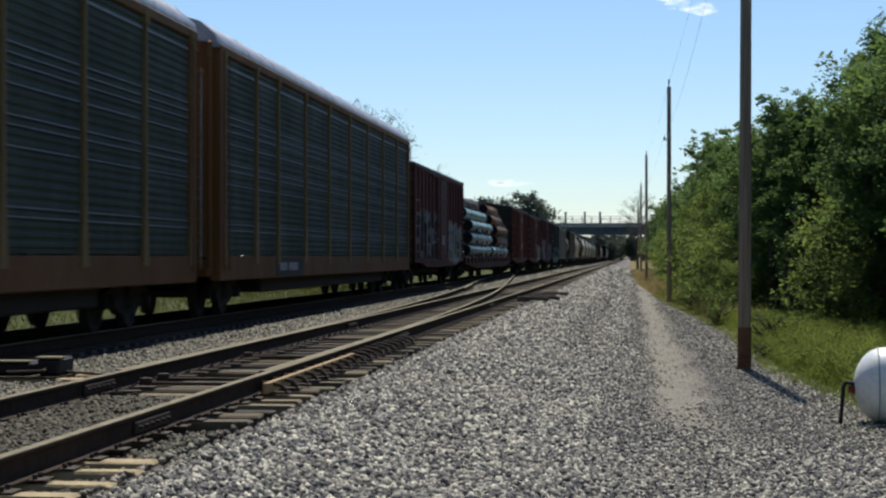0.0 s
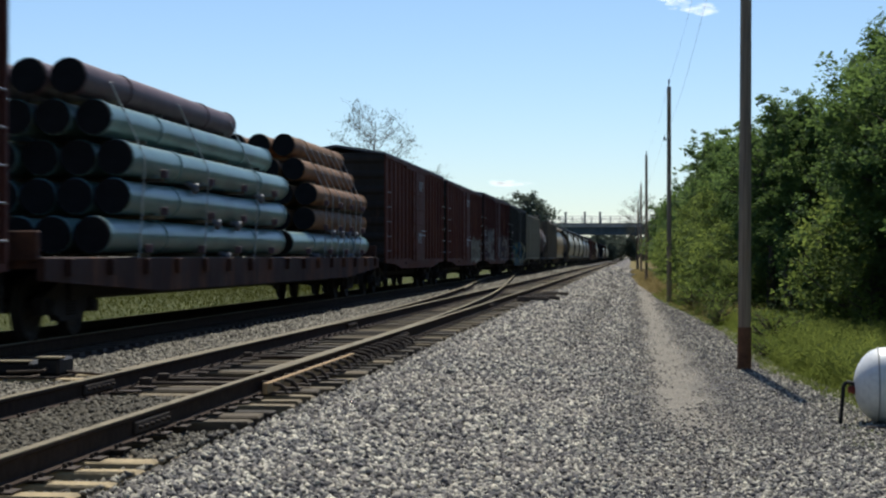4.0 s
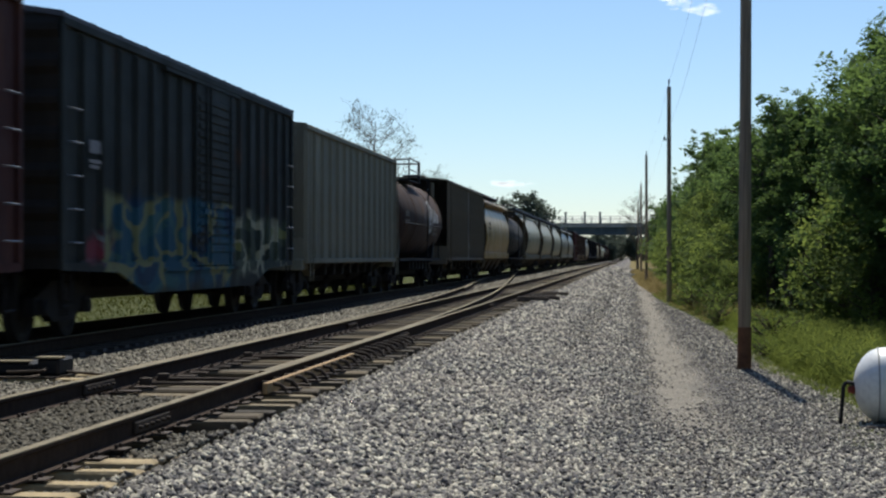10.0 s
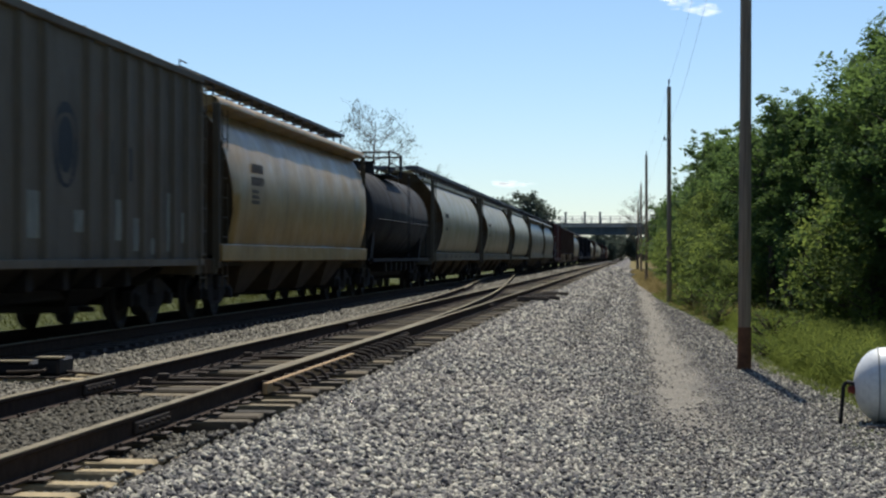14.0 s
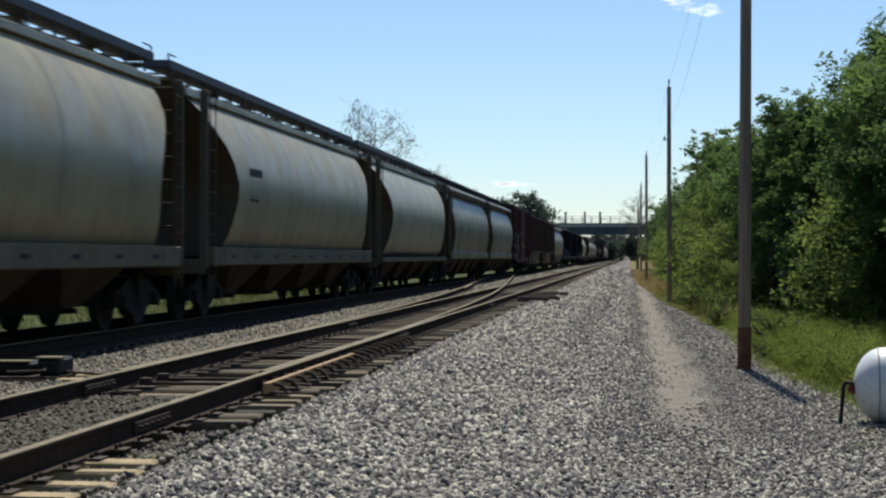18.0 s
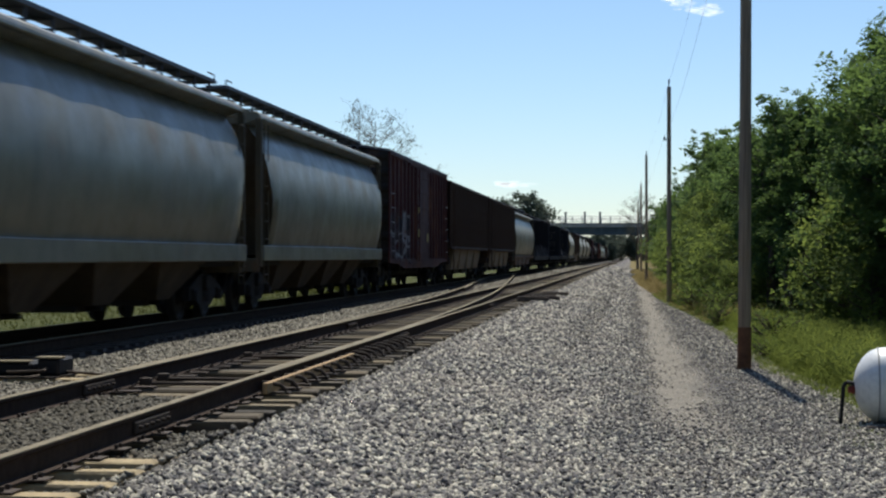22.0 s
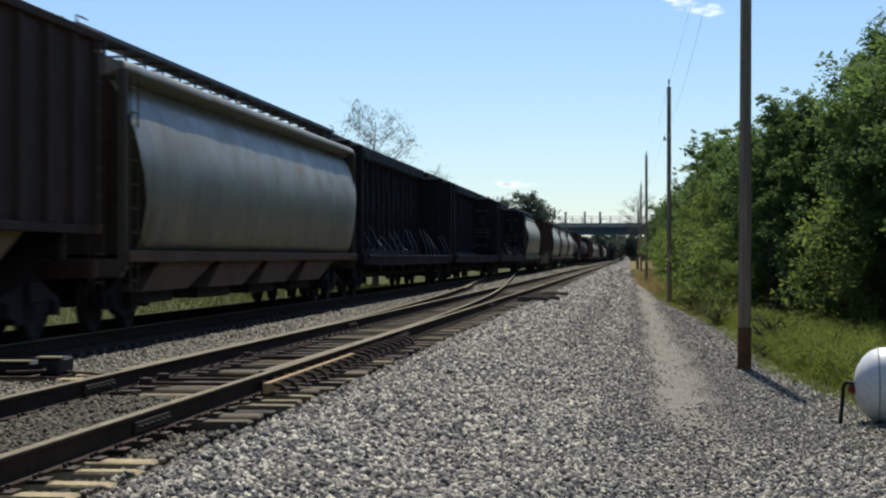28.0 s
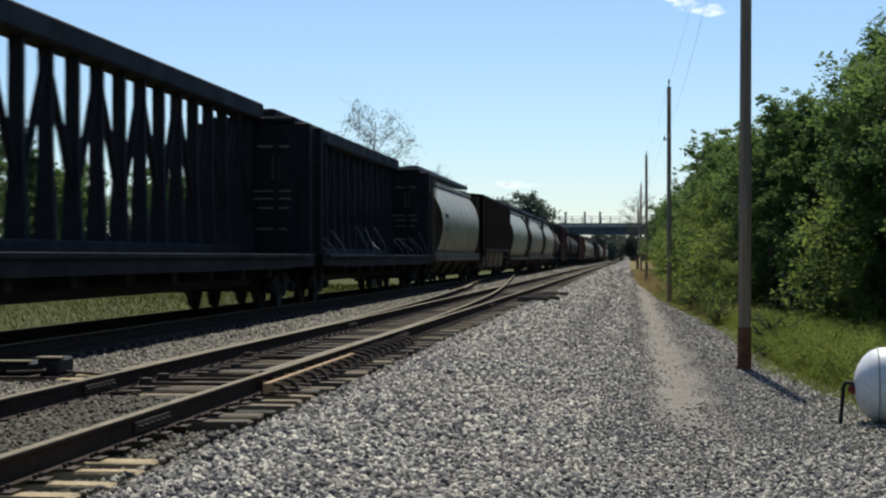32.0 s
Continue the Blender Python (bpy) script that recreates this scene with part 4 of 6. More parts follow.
# ---------------------------------------------------------------- bridge
br = thing("road_bridge", pose(0, 440, 0), "steel girder road bridge with concrete posts and railings over the tracks", "bridge")
part("deck", Mb().box(-70, -5, 9.3, 40, 5, 10.1, 0.05), CONCRETE, br)
part("kerb", Mb().box(-70, -5.1, 10.1, 40, -4.6, 10.4, 0.03), CONCRETE, br)
for dy in (-4.2, -1.4, 1.4, 4.2):
    g = Mb().box(-70, dy - 0.03, 7.5, 40, dy + 0.03, 9.3)
    g.box(-70, dy - 0.25, 7.42, 40, dy + 0.25, 7.5).box(-70, dy - 0.25, 9.22, 40, dy + 0.25, 9.3)
    if dy < -4:
        for k in range(40):
            g.box(-70 + 2.75 * k, dy - 0.2, 7.5, -69.97 + 2.75 * k, dy, 9.22)
    part("girder", g, GIRDER, br, "dark blue-green steel girder")
for x in (-26.0, -1.0 + 9.5):
    p = Mb().box(x - 0.7, -4.6, -0.3, x + 0.7, 4.6, 6.6, 0.08)
    p.box(x - 0.9, -5.0, 6.6, x + 0.9, 5.0, 7.42, 0.05)
    part("pier", p, CONCRETE, br)
for sy in (-4.85, 4.85):
    for z in (10.9, 11.5, 12.15):
        part("rail", Mb().cyl((-70, sy, z), (40, sy, z), 0.07, n=6), GALV, br)
    for k in range(44):
        part("railing_post", Mb().box(-69 + 2.45 * k - 0.06, sy - 0.06, 10.1, -69 + 2.45 * k + 0.06, sy + 0.06, 12.2), GALV, br)
for x in (-27.6, -22.2, -16.7, -11.8, -7.9):
    q = Mb().box(x - 0.26, -5.1, 10.1, x + 0.26, -4.6, 13.0, 0.04)
    q.box(x - 0.34, -5.2, 12.8, x + 0.34, -4.5, 13.2, 0.05)
    part("concrete_post", q, CONCRETE, br)
for x0, x1, sg in ((13, 60, 1), (-90, -31, -1)):
    mb = Mb()
    top = [(x0 if sg < 0 else x0 + 12, 10.0), (x1 if sg > 0 else x1 - 12, 10.0)]
    prof = [(x0, -0.2), (x1, -0.2), (x1 if sg > 0 else x1 - 12, 10.0), (x0 + 12 if sg > 0 else x0, 10.0)]
    mb.loft([[(x, 432, z) for x, z in prof], [(x, 448, z) for x, z in prof]], False)
    thing("embankment", pose(0, 0, 0), "grassy earth embankment carrying the bridge road", "embankment", "", mb, plain("bank_grass", (0.09, 0.10, 0.035), 0.95, 0, 0.4), "structure")

# ---------------------------------------------------------------- clouds
cm, cn, cl, cp = shader("cloud_white")
cn.remove(cp)
ce, cx, cq = cn.new("ShaderNodeEmission"), cn.new("ShaderNodeBsdfTransparent"), cn.new("ShaderNodeMixShader")
ce.inputs["Color"].default_value, ce.inputs["Strength"].default_value = (0.95, 0.98, 1.0, 1), 1.0
ct = nz(cn, cl, cn.new("ShaderNodeTexCoord").outputs["Object"], 0.05, 5)
cl.new(ramp(cn, cl, ct, [(0.38, 0.0), (0.68, 0.30)]), cq.inputs[0])
cl.new(cx.outputs[0], cq.inputs[1])
cl.new(ce.outputs[0], cq.inputs[2])
cl.new(cq.outputs[0], cn["Material Output"].inputs["Surface"])
CLOUDS = []


def cloud(px, pz, path, label, seed, puff):
    """Many thin puffs along a curved line."""
    mb, r = Mb(), random.Random(seed)
    for k in range(34):
        u = r.random() * (len(path) - 1)
        i = min(len(path) - 2, int(u))
        dx = path[i][0] + (path[i + 1][0] - path[i][0]) * (u - i) + r.gauss(0, puff * 0.4)
        dz = path[i][1] + (path[i + 1][1] - path[i][1]) * (u - i) + r.gauss(0, puff * 0.18)
        rx, rz = puff * r.uniform(0.5, 1.2), puff * r.uniform(0.12, 0.34)
        rings = []
        for j in range(6):
            a = math.pi * (j / 5 - 0.5)
            rings.append([(dx + rx * math.cos(a) * math.cos(q * math.tau / 9), 3 * k + 0.6 * rx * math.cos(a) * math.sin(q * math.tau / 9), dz + rz * math.sin(a)) for q in range(9)])
        mb.loft(rings, True, True, False)
    return thing("cloud", pose(px, 2400, pz), label, "cloud", "clouds", mb, cm)


CLOUDS.append(cloud(80, 362, [(-38, 10), (-20, 6), (0, 0), (18, -8), (34, -7)], "small bright white wisp of cloud in a clear sky", 3, 11))
CLOUDS.append(cloud(-178, 108, [(-20, 0), (20, 1)], "faint small cloud low in the sky", 4, 7))

# ---------------------------------------------------------------- freight cars
# A car's own space: origin on the rail tops at mid-length, +x towards the road, y along the track.
WHEELS = {-1: [], 1: []}
CARS = []


def wheelset_mesh():
    side = [(0.67, 0.075), (0.675, 0.40), (0.68, 0.485), (0.715, 0.483), (0.73, 0.460), (0.81, 0.452), (0.815, 0.39), (0.78, 0.34), (0.77, 0.18), (0.83, 0.13), (0.88, 0.11), (0.95, 0.075)]
    prof = [(-x, r) for x, r in reversed(side)] + side
    n = 26
    rings = [[(x, r * math.cos(k * math.tau / n) * (1 + 0.10 * (k % 9 == 0) * (0.1 < r < 0.2)), r * math.sin(k * math.tau / n)) for k in range(n)] for x, r in prof]
    me = Mb().loft(rings, False).mesh("wheelset")
    me.materials.append(WHEEL_STEEL)
    return me


def sideframe_mesh(s):
    mb = Mb()
    prof = [(-1.18, 0.36), (-1.18, 0.60), (-0.95, 0.66), (-0.45, 0.83), (0.45, 0.83), (0.95, 0.66), (1.18, 0.60), (1.18, 0.36),
            (0.75, 0.44), (0.42, 0.26), (-0.42, 0.26), (-0.75, 0.44)]
    mb.slab(prof, s * 0.92, s * 1.06)
    for y in (-0.13, 0.0, 0.13):
        for z in range(6):
            mb.cyl((s * 1.04, y, 0.34 + z * 0.045), (s * 1.04, y, 0.365 + z * 0.045), 0.06, n=8)
    for y in (-0.9, 0.9):
        mb.box(s * 0.93 if s > 0 else -1.12, y - 0.13, 0.36, 1.12 if s > 0 else -0.93, y + 0.13, 0.58, 0.02)
        mb.cyl((s * 1.08, y, 0.457), (s * 1.15, y, 0.457), 0.10, n=10)
    me = mb.mesh("sideframe")
    me.materials.append(TRUCK_STEEL)
    return me


WSET, SFRAME = wheelset_mesh(), {s: sideframe_mesh(s) for s in (-1, 1)}
BOLSTER = Mb().box(-1.15, -0.2, 0.55, 1.15, 0.2, 0.82, 0.03).cyl((0, 0, 0.8), (0, 0, 0.93), 0.2, n=14).mesh("truck")
BOLSTER.materials.append(TRUCK_STEEL)
COUPLER = Mb().box(-0.09, -0.55, -0.1, 0.09, 0.3, 0.1, 0.02).box(-0.16, 0.28, -0.14, 0.2, 0.52, 0.14, 0.04).box(-0.02, 0.5, -0.12, 0.12, 0.62, 0.12, 0.03).mesh("coupler")
COUPLER.materials.append(TRUCK_STEEL)
BEARER = Mb().box(-1.35, -0.12, 0.70, 1.35, 0.12, 1.0, 0.02).mesh("cross_bearer")
BEARER.materials.append(TRUCK_STEEL)
HOSE = Mb().tube([(0.3, 0, 0.75), (0.32, 0.15, 0.5), (0.28, 0.3, 0.33), (0.2, 0.45, 0.3)], 0.022, 6).mesh("air_hose")
HOSE.materials.append(BLACK_STEEL)


def new_car(q0, q1, label, category, truck_in=2.2, sill=True):
    car = thing("freight_car", pose(TRAIN_TRACK, (q0 + q1) / 2, RAIL), label, category, "freight train")
    half = (q1 - q0) / 2
    for s in (-1, 1):
        t = part("truck", BOLSTER, TRUCK_STEEL, car, "grimy two-axle truck", pose(0, s * (half - truck_in), 0))
        for e in (-1, 1):
            part("sideframe", SFRAME[e], TRUCK_STEEL, t)
            part("wheelset", WSET, WHEEL_STEEL, t, at=pose(0, e * 0.9, 0.457))
        part("coupler", COUPLER, TRUCK_STEEL, car, at=pose(0, s * (half - 0.5), 0.88, 0, 0, 0 if s > 0 else 180))
        part("air_hose", HOSE, BLACK_STEEL, car, at=pose(0, s * (half - 0.55), 0, 0, 0, 0 if s > 0 else 180))
    if sill == "hopper":
        part("centre_sill", Mb().box(-0.3, -half + 0.7, 0.78, 0.3, half - 0.7, 1.1), TRUCK_STEEL, car)
        for s in (-1, 1):
            part("shear_plate", Mb().box(-1.3, s * (half - truck_in) - 1.35, 0.98, 1.3, s * (half - truck_in) + 1.35, 1.06), TRUCK_STEEL, car)
        part("brake_reservoir", Mb().cyl((0.7, half - 2.4, 1.25), (0.7, half - 1.5, 1.25), 0.19, n=12), TRUCK_STEEL, car)
    elif sill:
        u = Mb().box(-0.75, -half + truck_in + 1.6, 0.52, 0.75, half - truck_in - 1.6, 0.98, 0.04)
        part("underframe", u, TRUCK_STEEL, car)
        for k in range(7):
            part("cross_bearer", BEARER, TRUCK_STEEL, car, at=pose(0, (k - 3) * (half - truck_in - 2.0) / 3.2, 0))
        part("centre_sill", Mb().box(-0.3, -half + 0.7, 0.78, 0.3, half - 0.7, 1.1), TRUCK_STEEL, car)
        mb = Mb().cyl((0.5, -0.8, 0.75), (0.5, 0.5, 0.75), 0.2, n=12).cyl((-0.5, 0.5, 0.72), (-0.5, 1.0, 0.72), 0.18, n=12)
        mb.tube([(0.5, 0.5, 0.75), (0.4, 1.6, 0.72), (0.35, 4, 0.72)], 0.025)
        part("brake_reservoir", mb, TRUCK_STEEL, car)
    car["half"] = half
    CARS.append((car, (q0 + q1) / 2))
    return car, half


def ladder(car, x, y, z0, z1, mat, rungs=7, width=0.42, along="y", name="ladder"):
    mb = Mb()
    d = Vector((0, width / 2, 0)) if along == "y" else Vector((width / 2, 0, 0))
    c = Vector((x, y, 0))
    for s in (-1, 1):
        a = c + d * s
        mb.cyl((a.x, a.y, z0), (a.x, a.y, z1), 0.014, n=6)
    for k in range(rungs):
        z = z0 + (z1 - z0) * (k + 0.5) / rungs
        mb.cyl((c.x - d.x, c.y - d.y, z), (c.x + d.x, c.y + d.y, z), 0.012, n=6)
    return part(name, mb, mat, car)


def grabs(car, x, ys, zs, mat):
    """Grab irons that stand out from the side."""
    for y in ys:
        for z in zs:
            s = 1 if x > 0 else -1
            mb = Mb().tube([(x, y - 0.2, z), (x + s * 0.06, y - 0.2, z), (x + s * 0.06, y + 0.2, z), (x, y + 0.2, z)], 0.013, 5)
            part("grab_iron", mb, mat, car, "pale grab iron")


def bars(car, x, y, z, rows, mat, seed):
    """Unreadable marks as plain bars; rows of (length, height)."""
    r = random.Random(seed)
    mb, zz = Mb(), z
    for ln, ht in rows:
        yy = y
        while yy < y + ln - 0.02:
            w = min(r.uniform(0.5, 1.4) * ht, y + ln - yy)
            mb.box(x - 0.004, yy, zz - ht, x + 0.006, yy + w * 0.82, zz)
            yy += w
        zz -= ht * 1.5
        part("marking", mb, mat, car, "faded painted marks")
        mb = Mb()


def brake_wheel(car, y, z, s, mat):
    mb = Mb()
    n = 16
    pts = [(0.55 + 0.26 * math.cos(k * math.tau / n), y + s * 0.12, z + 0.26 * math.sin(k * math.tau / n)) for k in range(n + 1)]
    mb.tube(pts, 0.016, 5)
    for k in range(0, n, 4):
        mb.cyl((0.55, y + s * 0.12, z), pts[k], 0.012, n=5)
    mb.cyl((0.55, y, z), (0.55, y + s * 0.14, z), 0.03, n=8)
    part("brake_wheel", mb, mat, car)


def car_end(car, y, s, x1, z0, z1, mat, ribs=7):
    """A corrugated steel end wall."""
    rows = [(y - s * 0.06, z0), (y, z0)]
    for k in range(ribs):
        z, h = z0 + (z1 - z0) * (k + 0.6) / ribs, (z1 - z0) / ribs * 0.3
        rows += [(y, z - h), (y + s * 0.07, z - h * 0.3), (y + s * 0.07, z + h * 0.3), (y, z + h)]
    rows += [(y, z1), (y - s * 0.06, z1)]
    mb = Mb().loft([[(-x1, yy, zz), (x1, yy, zz)] for yy, zz in rows] + [[(-x1, y - s * 0.06, z0), (x1, y - s * 0.06, z0)]], False, False, False)
    part("end_wall", mb, mat, car)


def peaked_roof(car, hb, x1, z0, rise, mat, step=1.22):
    prof = [(-x1, z0 - 0.06), (-x1, z0), (0, z0 + rise), (x1, z0), (x1, z0 - 0.06), (0, z0 + rise - 0.06)]
    ob = part("roof", Mb().prism(prof, -hb, hb), mat, car, "seamed steel roof")
    k = int(2 * hb / step)
    seam = Mb().prism([(-x1 - 0.004, z0 - 0.02), (-x1 - 0.004, z0 + 0.012), (0, z0 + rise + 0.014), (x1 + 0.004, z0 + 0.012), (x1 + 0.004, z0 - 0.02), (0, z0 + rise - 0.02)], -0.035, 0.035).mesh("roof_seam")
    for j in range(k + 1):
        part("roof_seam", seam, mat, ob, at=pose(0, -hb + 0.03 + (2 * hb - 0.06) * j / k, 0))


def boxcar(q0, q1, label, paint, seed, eave=4.35, sillz=0.78, door=(-1.6, 1.6), nribs=16, plug=False, roof=None, trim=None, dip=3.6, stiff=6):
    car, half = new_car(q0, q1, label, "boxcar")
    hb = half - 0.75
    trim = trim or paint
    X = 1.5
    mb = Mb().box(-X, -hb + 0.02, 1.0, X, hb - 0.02, eave - 0.02)
    part("body", mb, paint, car)
    for s in (-1, 1):
        prof = [(-hb, 0.98), (-hb, 1.08), (hb, 1.08), (hb, 0.98), (hb - dip + 1.4, 0.93), (hb - dip, sillz), (-hb + dip, sillz), (-hb + dip - 1.4, 0.93)]
        part("side_sill", Mb().slab(prof, s * X, s * (X + 0.05)), paint, car)
        part("top_rail", Mb().box(min(s * X, s * (X + 0.06)), -hb, eave - 0.16, max(s * X, s * (X + 0.06)), hb, eave - 0.03, 0.01), trim, car)
        for y in (-hb + 0.05, hb - 0.05):
            part("corner_post", Mb().box(min(s * X, s * (X + 0.055)), y - 0.07, 1.08, max(s * X, s * (X + 0.055)), y + 0.07, eave - 0.16, 0.012), trim, car)
    rib = Mb().slab([(-0.075, 1.08), (0.075, 1.08), (0.075, eave - 0.16), (-0.075, eave - 0.16)], 0.0, 0.02)
    rib.loft([[(0.018, -0.05, 1.1), (0.07, -0.025, 1.14), (0.07, 0.025, 1.14), (0.018, 0.05, 1.1)],
              [(0.018, -0.05, eave - 0.18), (0.07, -0.025, eave - 0.22), (0.07, 0.025, eave - 0.22), (0.018, 0.05, eave - 0.18)]], False)
    for k in range(1, nribs):
        y = -hb + 2 * hb * k / nribs
        if door[0] - 0.1 < y < door[1] + 0.1:
            continue
        for s in (-1, 1):
            one = Mb()
            one.v, one.f, one.s = [(s * (X + a), y + b, z) for a, b, z in rib.v], rib.f, rib.s
            part("rib", one, paint, car)
    for s in (-1, 1):
        lo, hi = (X + 0.005, X + 0.075) if s > 0 else (-X - 0.075, -X - 0.005)
        d = Mb().box(lo, door[0], 1.0, hi, door[1], eave - 0.2, 0.015)
        dp = part("sliding_door", d, trim, car)
        for k in range(stiff):
            z = 1.3 + (eave - 1.8) * k / (stiff - 1)
            e = lo if s < 0 else hi
            part("stiffener", Mb().box(min(e, e + s * 0.03), door[0] + 0.12, z - 0.05, max(e, e + s * 0.03), door[1] - 0.12, z + 0.05, 0.008), trim, dp)
        rods = Mb()
        for y in (door[0] + 0.5, door[0] + 0.8, door[1] - 0.5) if plug else (door[0] + 0.3,):
            part("locking_rod", Mb().cyl((s * (X + 0.12), y, 1.02), (s * (X + 0.12), y, eave - 0.25), 0.02, n=6), trim, dp)
        rods.box(s * (X + 0.11) - 0.03, door[0] + 0.3, 1.9, s * (X + 0.11) + 0.03, door[0] + 0.9, 2.0, 0.01)
        part("door_handle", rods, trim, dp)
        for z in (0.97, eave - 0.2):
            part("door_track", Mb().box(min(s * X, s * (X + 0.1)), door[0] - 2.0, z - 0.04, max(s * X, s * (X + 0.1)), door[1] + 0.4, z + 0.02), trim, car)
    for s in (-1, 1):
        car_end(car, s * hb, s, X, 1.0, eave, END_BLACK)
        ladder(car, X - 0.3 if s > 0 else -X + 0.3, s * (hb + 0.12), 1.0, 3.9, GALV, 8, along="x")
        part("end_platform", Mb().box(-0.6, s * hb - 0.02 if s > 0 else -hb - 0.3, 0.98, 0.6, hb + 0.3 if s > 0 else -hb + 0.02, 1.02), GALV, car)
        part("stirrup", Mb().tube([(X, s * (hb - 0.1), 1.0), (X, s * (hb - 0.1), 0.5), (X, s * (hb - 0.5), 0.5), (X, s * (hb - 0.5), 1.0)], 0.018), TRUCK_STEEL, car)
    brake_wheel(car, hb + 0.05, 2.6, 1, TRUCK_STEEL)
    peaked_roof(car, hb + 0.04, X + 0.06, eave, 0.24, roof or ROOF_DARK)
    grabs(car, X + 0.05, (-hb + 0.42, hb - 0.42), (1.35, 1.8, 2.25, 2.7, 3.15), GALV)
    if seed == 5:
        bars(car, X + 0.09, -hb + 1.0, 2.78, [(0.5, 0.18), (0.5, 0.05), (0.4, 0.05)], FADED, 8)
    if seed == 16:
        for y, z, h in ((-1.6, 2.7, 0.2), (-1.6, 1.85, 0.28), (0.9, 1.7, 0.3)):
            part("placard", Mb().box(X + 0.11, y, z, X + 0.118, y + 0.45, z + h), PLACARD, car, "small yellow placard")
    if seed in (2, 3):
        bars(car, X + 0.11, door[0] + 1.3, eave - 0.55, [(1.2, 0.035), (1.3, 0.03), (0.9, 0.04), (1.2, 0.03), (0.7, 0.05), (1.1, 0.03)], FADED, seed + 7)
        part("door_latch", Mb().box(X + 0.10, door[0] + 1.0, 1.9, X + 0.14, door[1] - 0.3, 1.95, 0.01).box(X + 0.10, door[0] + 1.9, 2.06, X + 0.13, door[1] - 0.2, 2.10, 0.01), GALV, car, "pale worn latch bars")
    if seed in (1, 2, 3):
        bars(car, X + 0.11, door[0] + 1.0, 2.0, [(1.1, 0.05), (1.0, 0.05), (1.1, 0.05), (0.9, 0.05), (1.0, 0.05)], FADED, seed + 1)
    return car


def autorack(q0, q1, label):
    car, half = new_car(q0, q1, label, "autorack car", 3.2)
    hb, X, eave = half - 0.85, 1.5, 4.98
    part("deck", Mb().box(-1.4, -hb, 0.95, 1.4, hb, 1.15), TRUCK_STEEL, car)
    part("floor_beam", Mb().box(-1.3, -hb + 4.6, 0.42, 1.3, hb - 4.6, 0.93, 0.03), TRUCK_STEEL, car)
    part("inner_deck", Mb().box(-1.35, -hb + 0.5, 2.7, 1.35, hb - 0.5, 2.78), TRUCK_STEEL, car)
    bays = [p * (hb - 0.35) / 12.2 for p in (-12.2, -9.65, -7.65, -4.8, -1.9, 1.0, 3.9, 6.8, 9.6, 12.2)]
    rows = [(-0.02, 1.2), (0.012, 1.2)]
    z = 1.26
    while z < eave - 0.2:
        rows += [(0.012, z), (0.034, z + 0.03), (0.034, z + 0.07), (0.012, z + 0.095)]
        z += 0.125
    rows += [(0.012, eave - 0.1), (-0.02, eave - 0.1), (-0.02, 1.2)]
    post = Mb().slab([(-0.17, 1.02), (0.17, 1.02), (0.13, 1.2), (0.05, 1.95), (0.045, eave), (-0.045, eave), (-0.05, 1.95), (-0.13, 1.2)], -0.05, 0.08)
    post.slab([(-0.1, eave - 0.22), (0.1, eave - 0.22), (0.12, eave - 0.02), (-0.12, eave - 0.02)], 0.0, 0.095)
    post = post.mesh("post")
    post.materials.append(RACK_POST)
    for s in (-1, 1):
        for j, y in enumerate(bays):
            part("post", post, RACK_POST, car, at=pose(s * X, y, 0, 0, 0, 0 if s > 0 else 180))
            if j < len(bays) - 1:
                step = bays[j + 1] - y
                pan = Mb().loft([[(s * (X + x), y + 0.04, zz), (s * (X + x), y + step - 0.04, zz)] for x, zz in rows], False, False, False)
                p = part("panel", pan, RACK_PANEL, car)
                if s > 0:
                    # Pale strips imitate daylight showing through rows of slots.
                    for z in (4.66, 3.76, 3.63, 3.50, 3.26, 2.88, 2.76, 2.50, 1.76, 1.64):
                        part("slot_edge", Mb().box(X + 0.03, y + 0.16, z, X + 0.044, y + step - 0.16, z + (0.045 if z > 4 else 0.024)), STRAP, p, "pale strip in place of daylight through the slots")
        part("side_sill", Mb().box(min(s * 1.36, s * 1.56), -hb, 0.72, max(s * 1.36, s * 1.56), hb, 1.18, 0.02), RACK_RUST, car, "rust-orange side sill")
        part("top_rail", Mb().box(min(s * 1.42, s * 1.58), -hb, eave - 0.1, max(s * 1.42, s * 1.58), hb, eave + 0.06, 0.02), RACK_RUST, car)
        for e in (-1, 1):
            part("door_jamb", Mb().box(min(s * 1.3, s * 1.56), e * hb - 0.45 if e > 0 else -hb, 1.15, max(s * 1.3, s * 1.56), hb if e > 0 else -hb + 0.45, eave, 0.02), RACK_RUST, car)
    roof = [(-1.56, eave), (-1.5, eave + 0.22), (-1.2, eave + 0.48), (-0.6, eave + 0.66), (0, eave + 0.7), (0.6, eave + 0.66), (1.2, eave + 0.48), (1.5, eave + 0.22), (1.56, eave)]
    ob = part("roof", Mb().prism(roof, -hb - 0.1, hb + 0.1, True), ROOF_STEEL, car, "rounded galvanised roof")
    for j in range(12):
        y = -hb + 0.1 + j * (2 * hb - 0.2) / 11
        part("roof_seam", Mb().loft([[(x * 1.004, yy, eave + (z - eave) * 1.008) for x, z in roof] for yy in (y - 0.03, y + 0.03)], False), ROOF_STEEL, ob)
    for e in (-1, 1):
        door = Mb()
        for sx in (-1, 1):
            arc = []
            for j in range(7):
                a = j / 6 * math.pi / 2
                arc.append((sx * (1.42 * math.cos(a * 0.95)), e * (hb - 0.05 + 0.5 * math.sin(a))))
            door.loft([[(x, y, 1.15) for x, y in arc], [(x, y, eave + 0.1) for x, y in arc]], True, False, False)
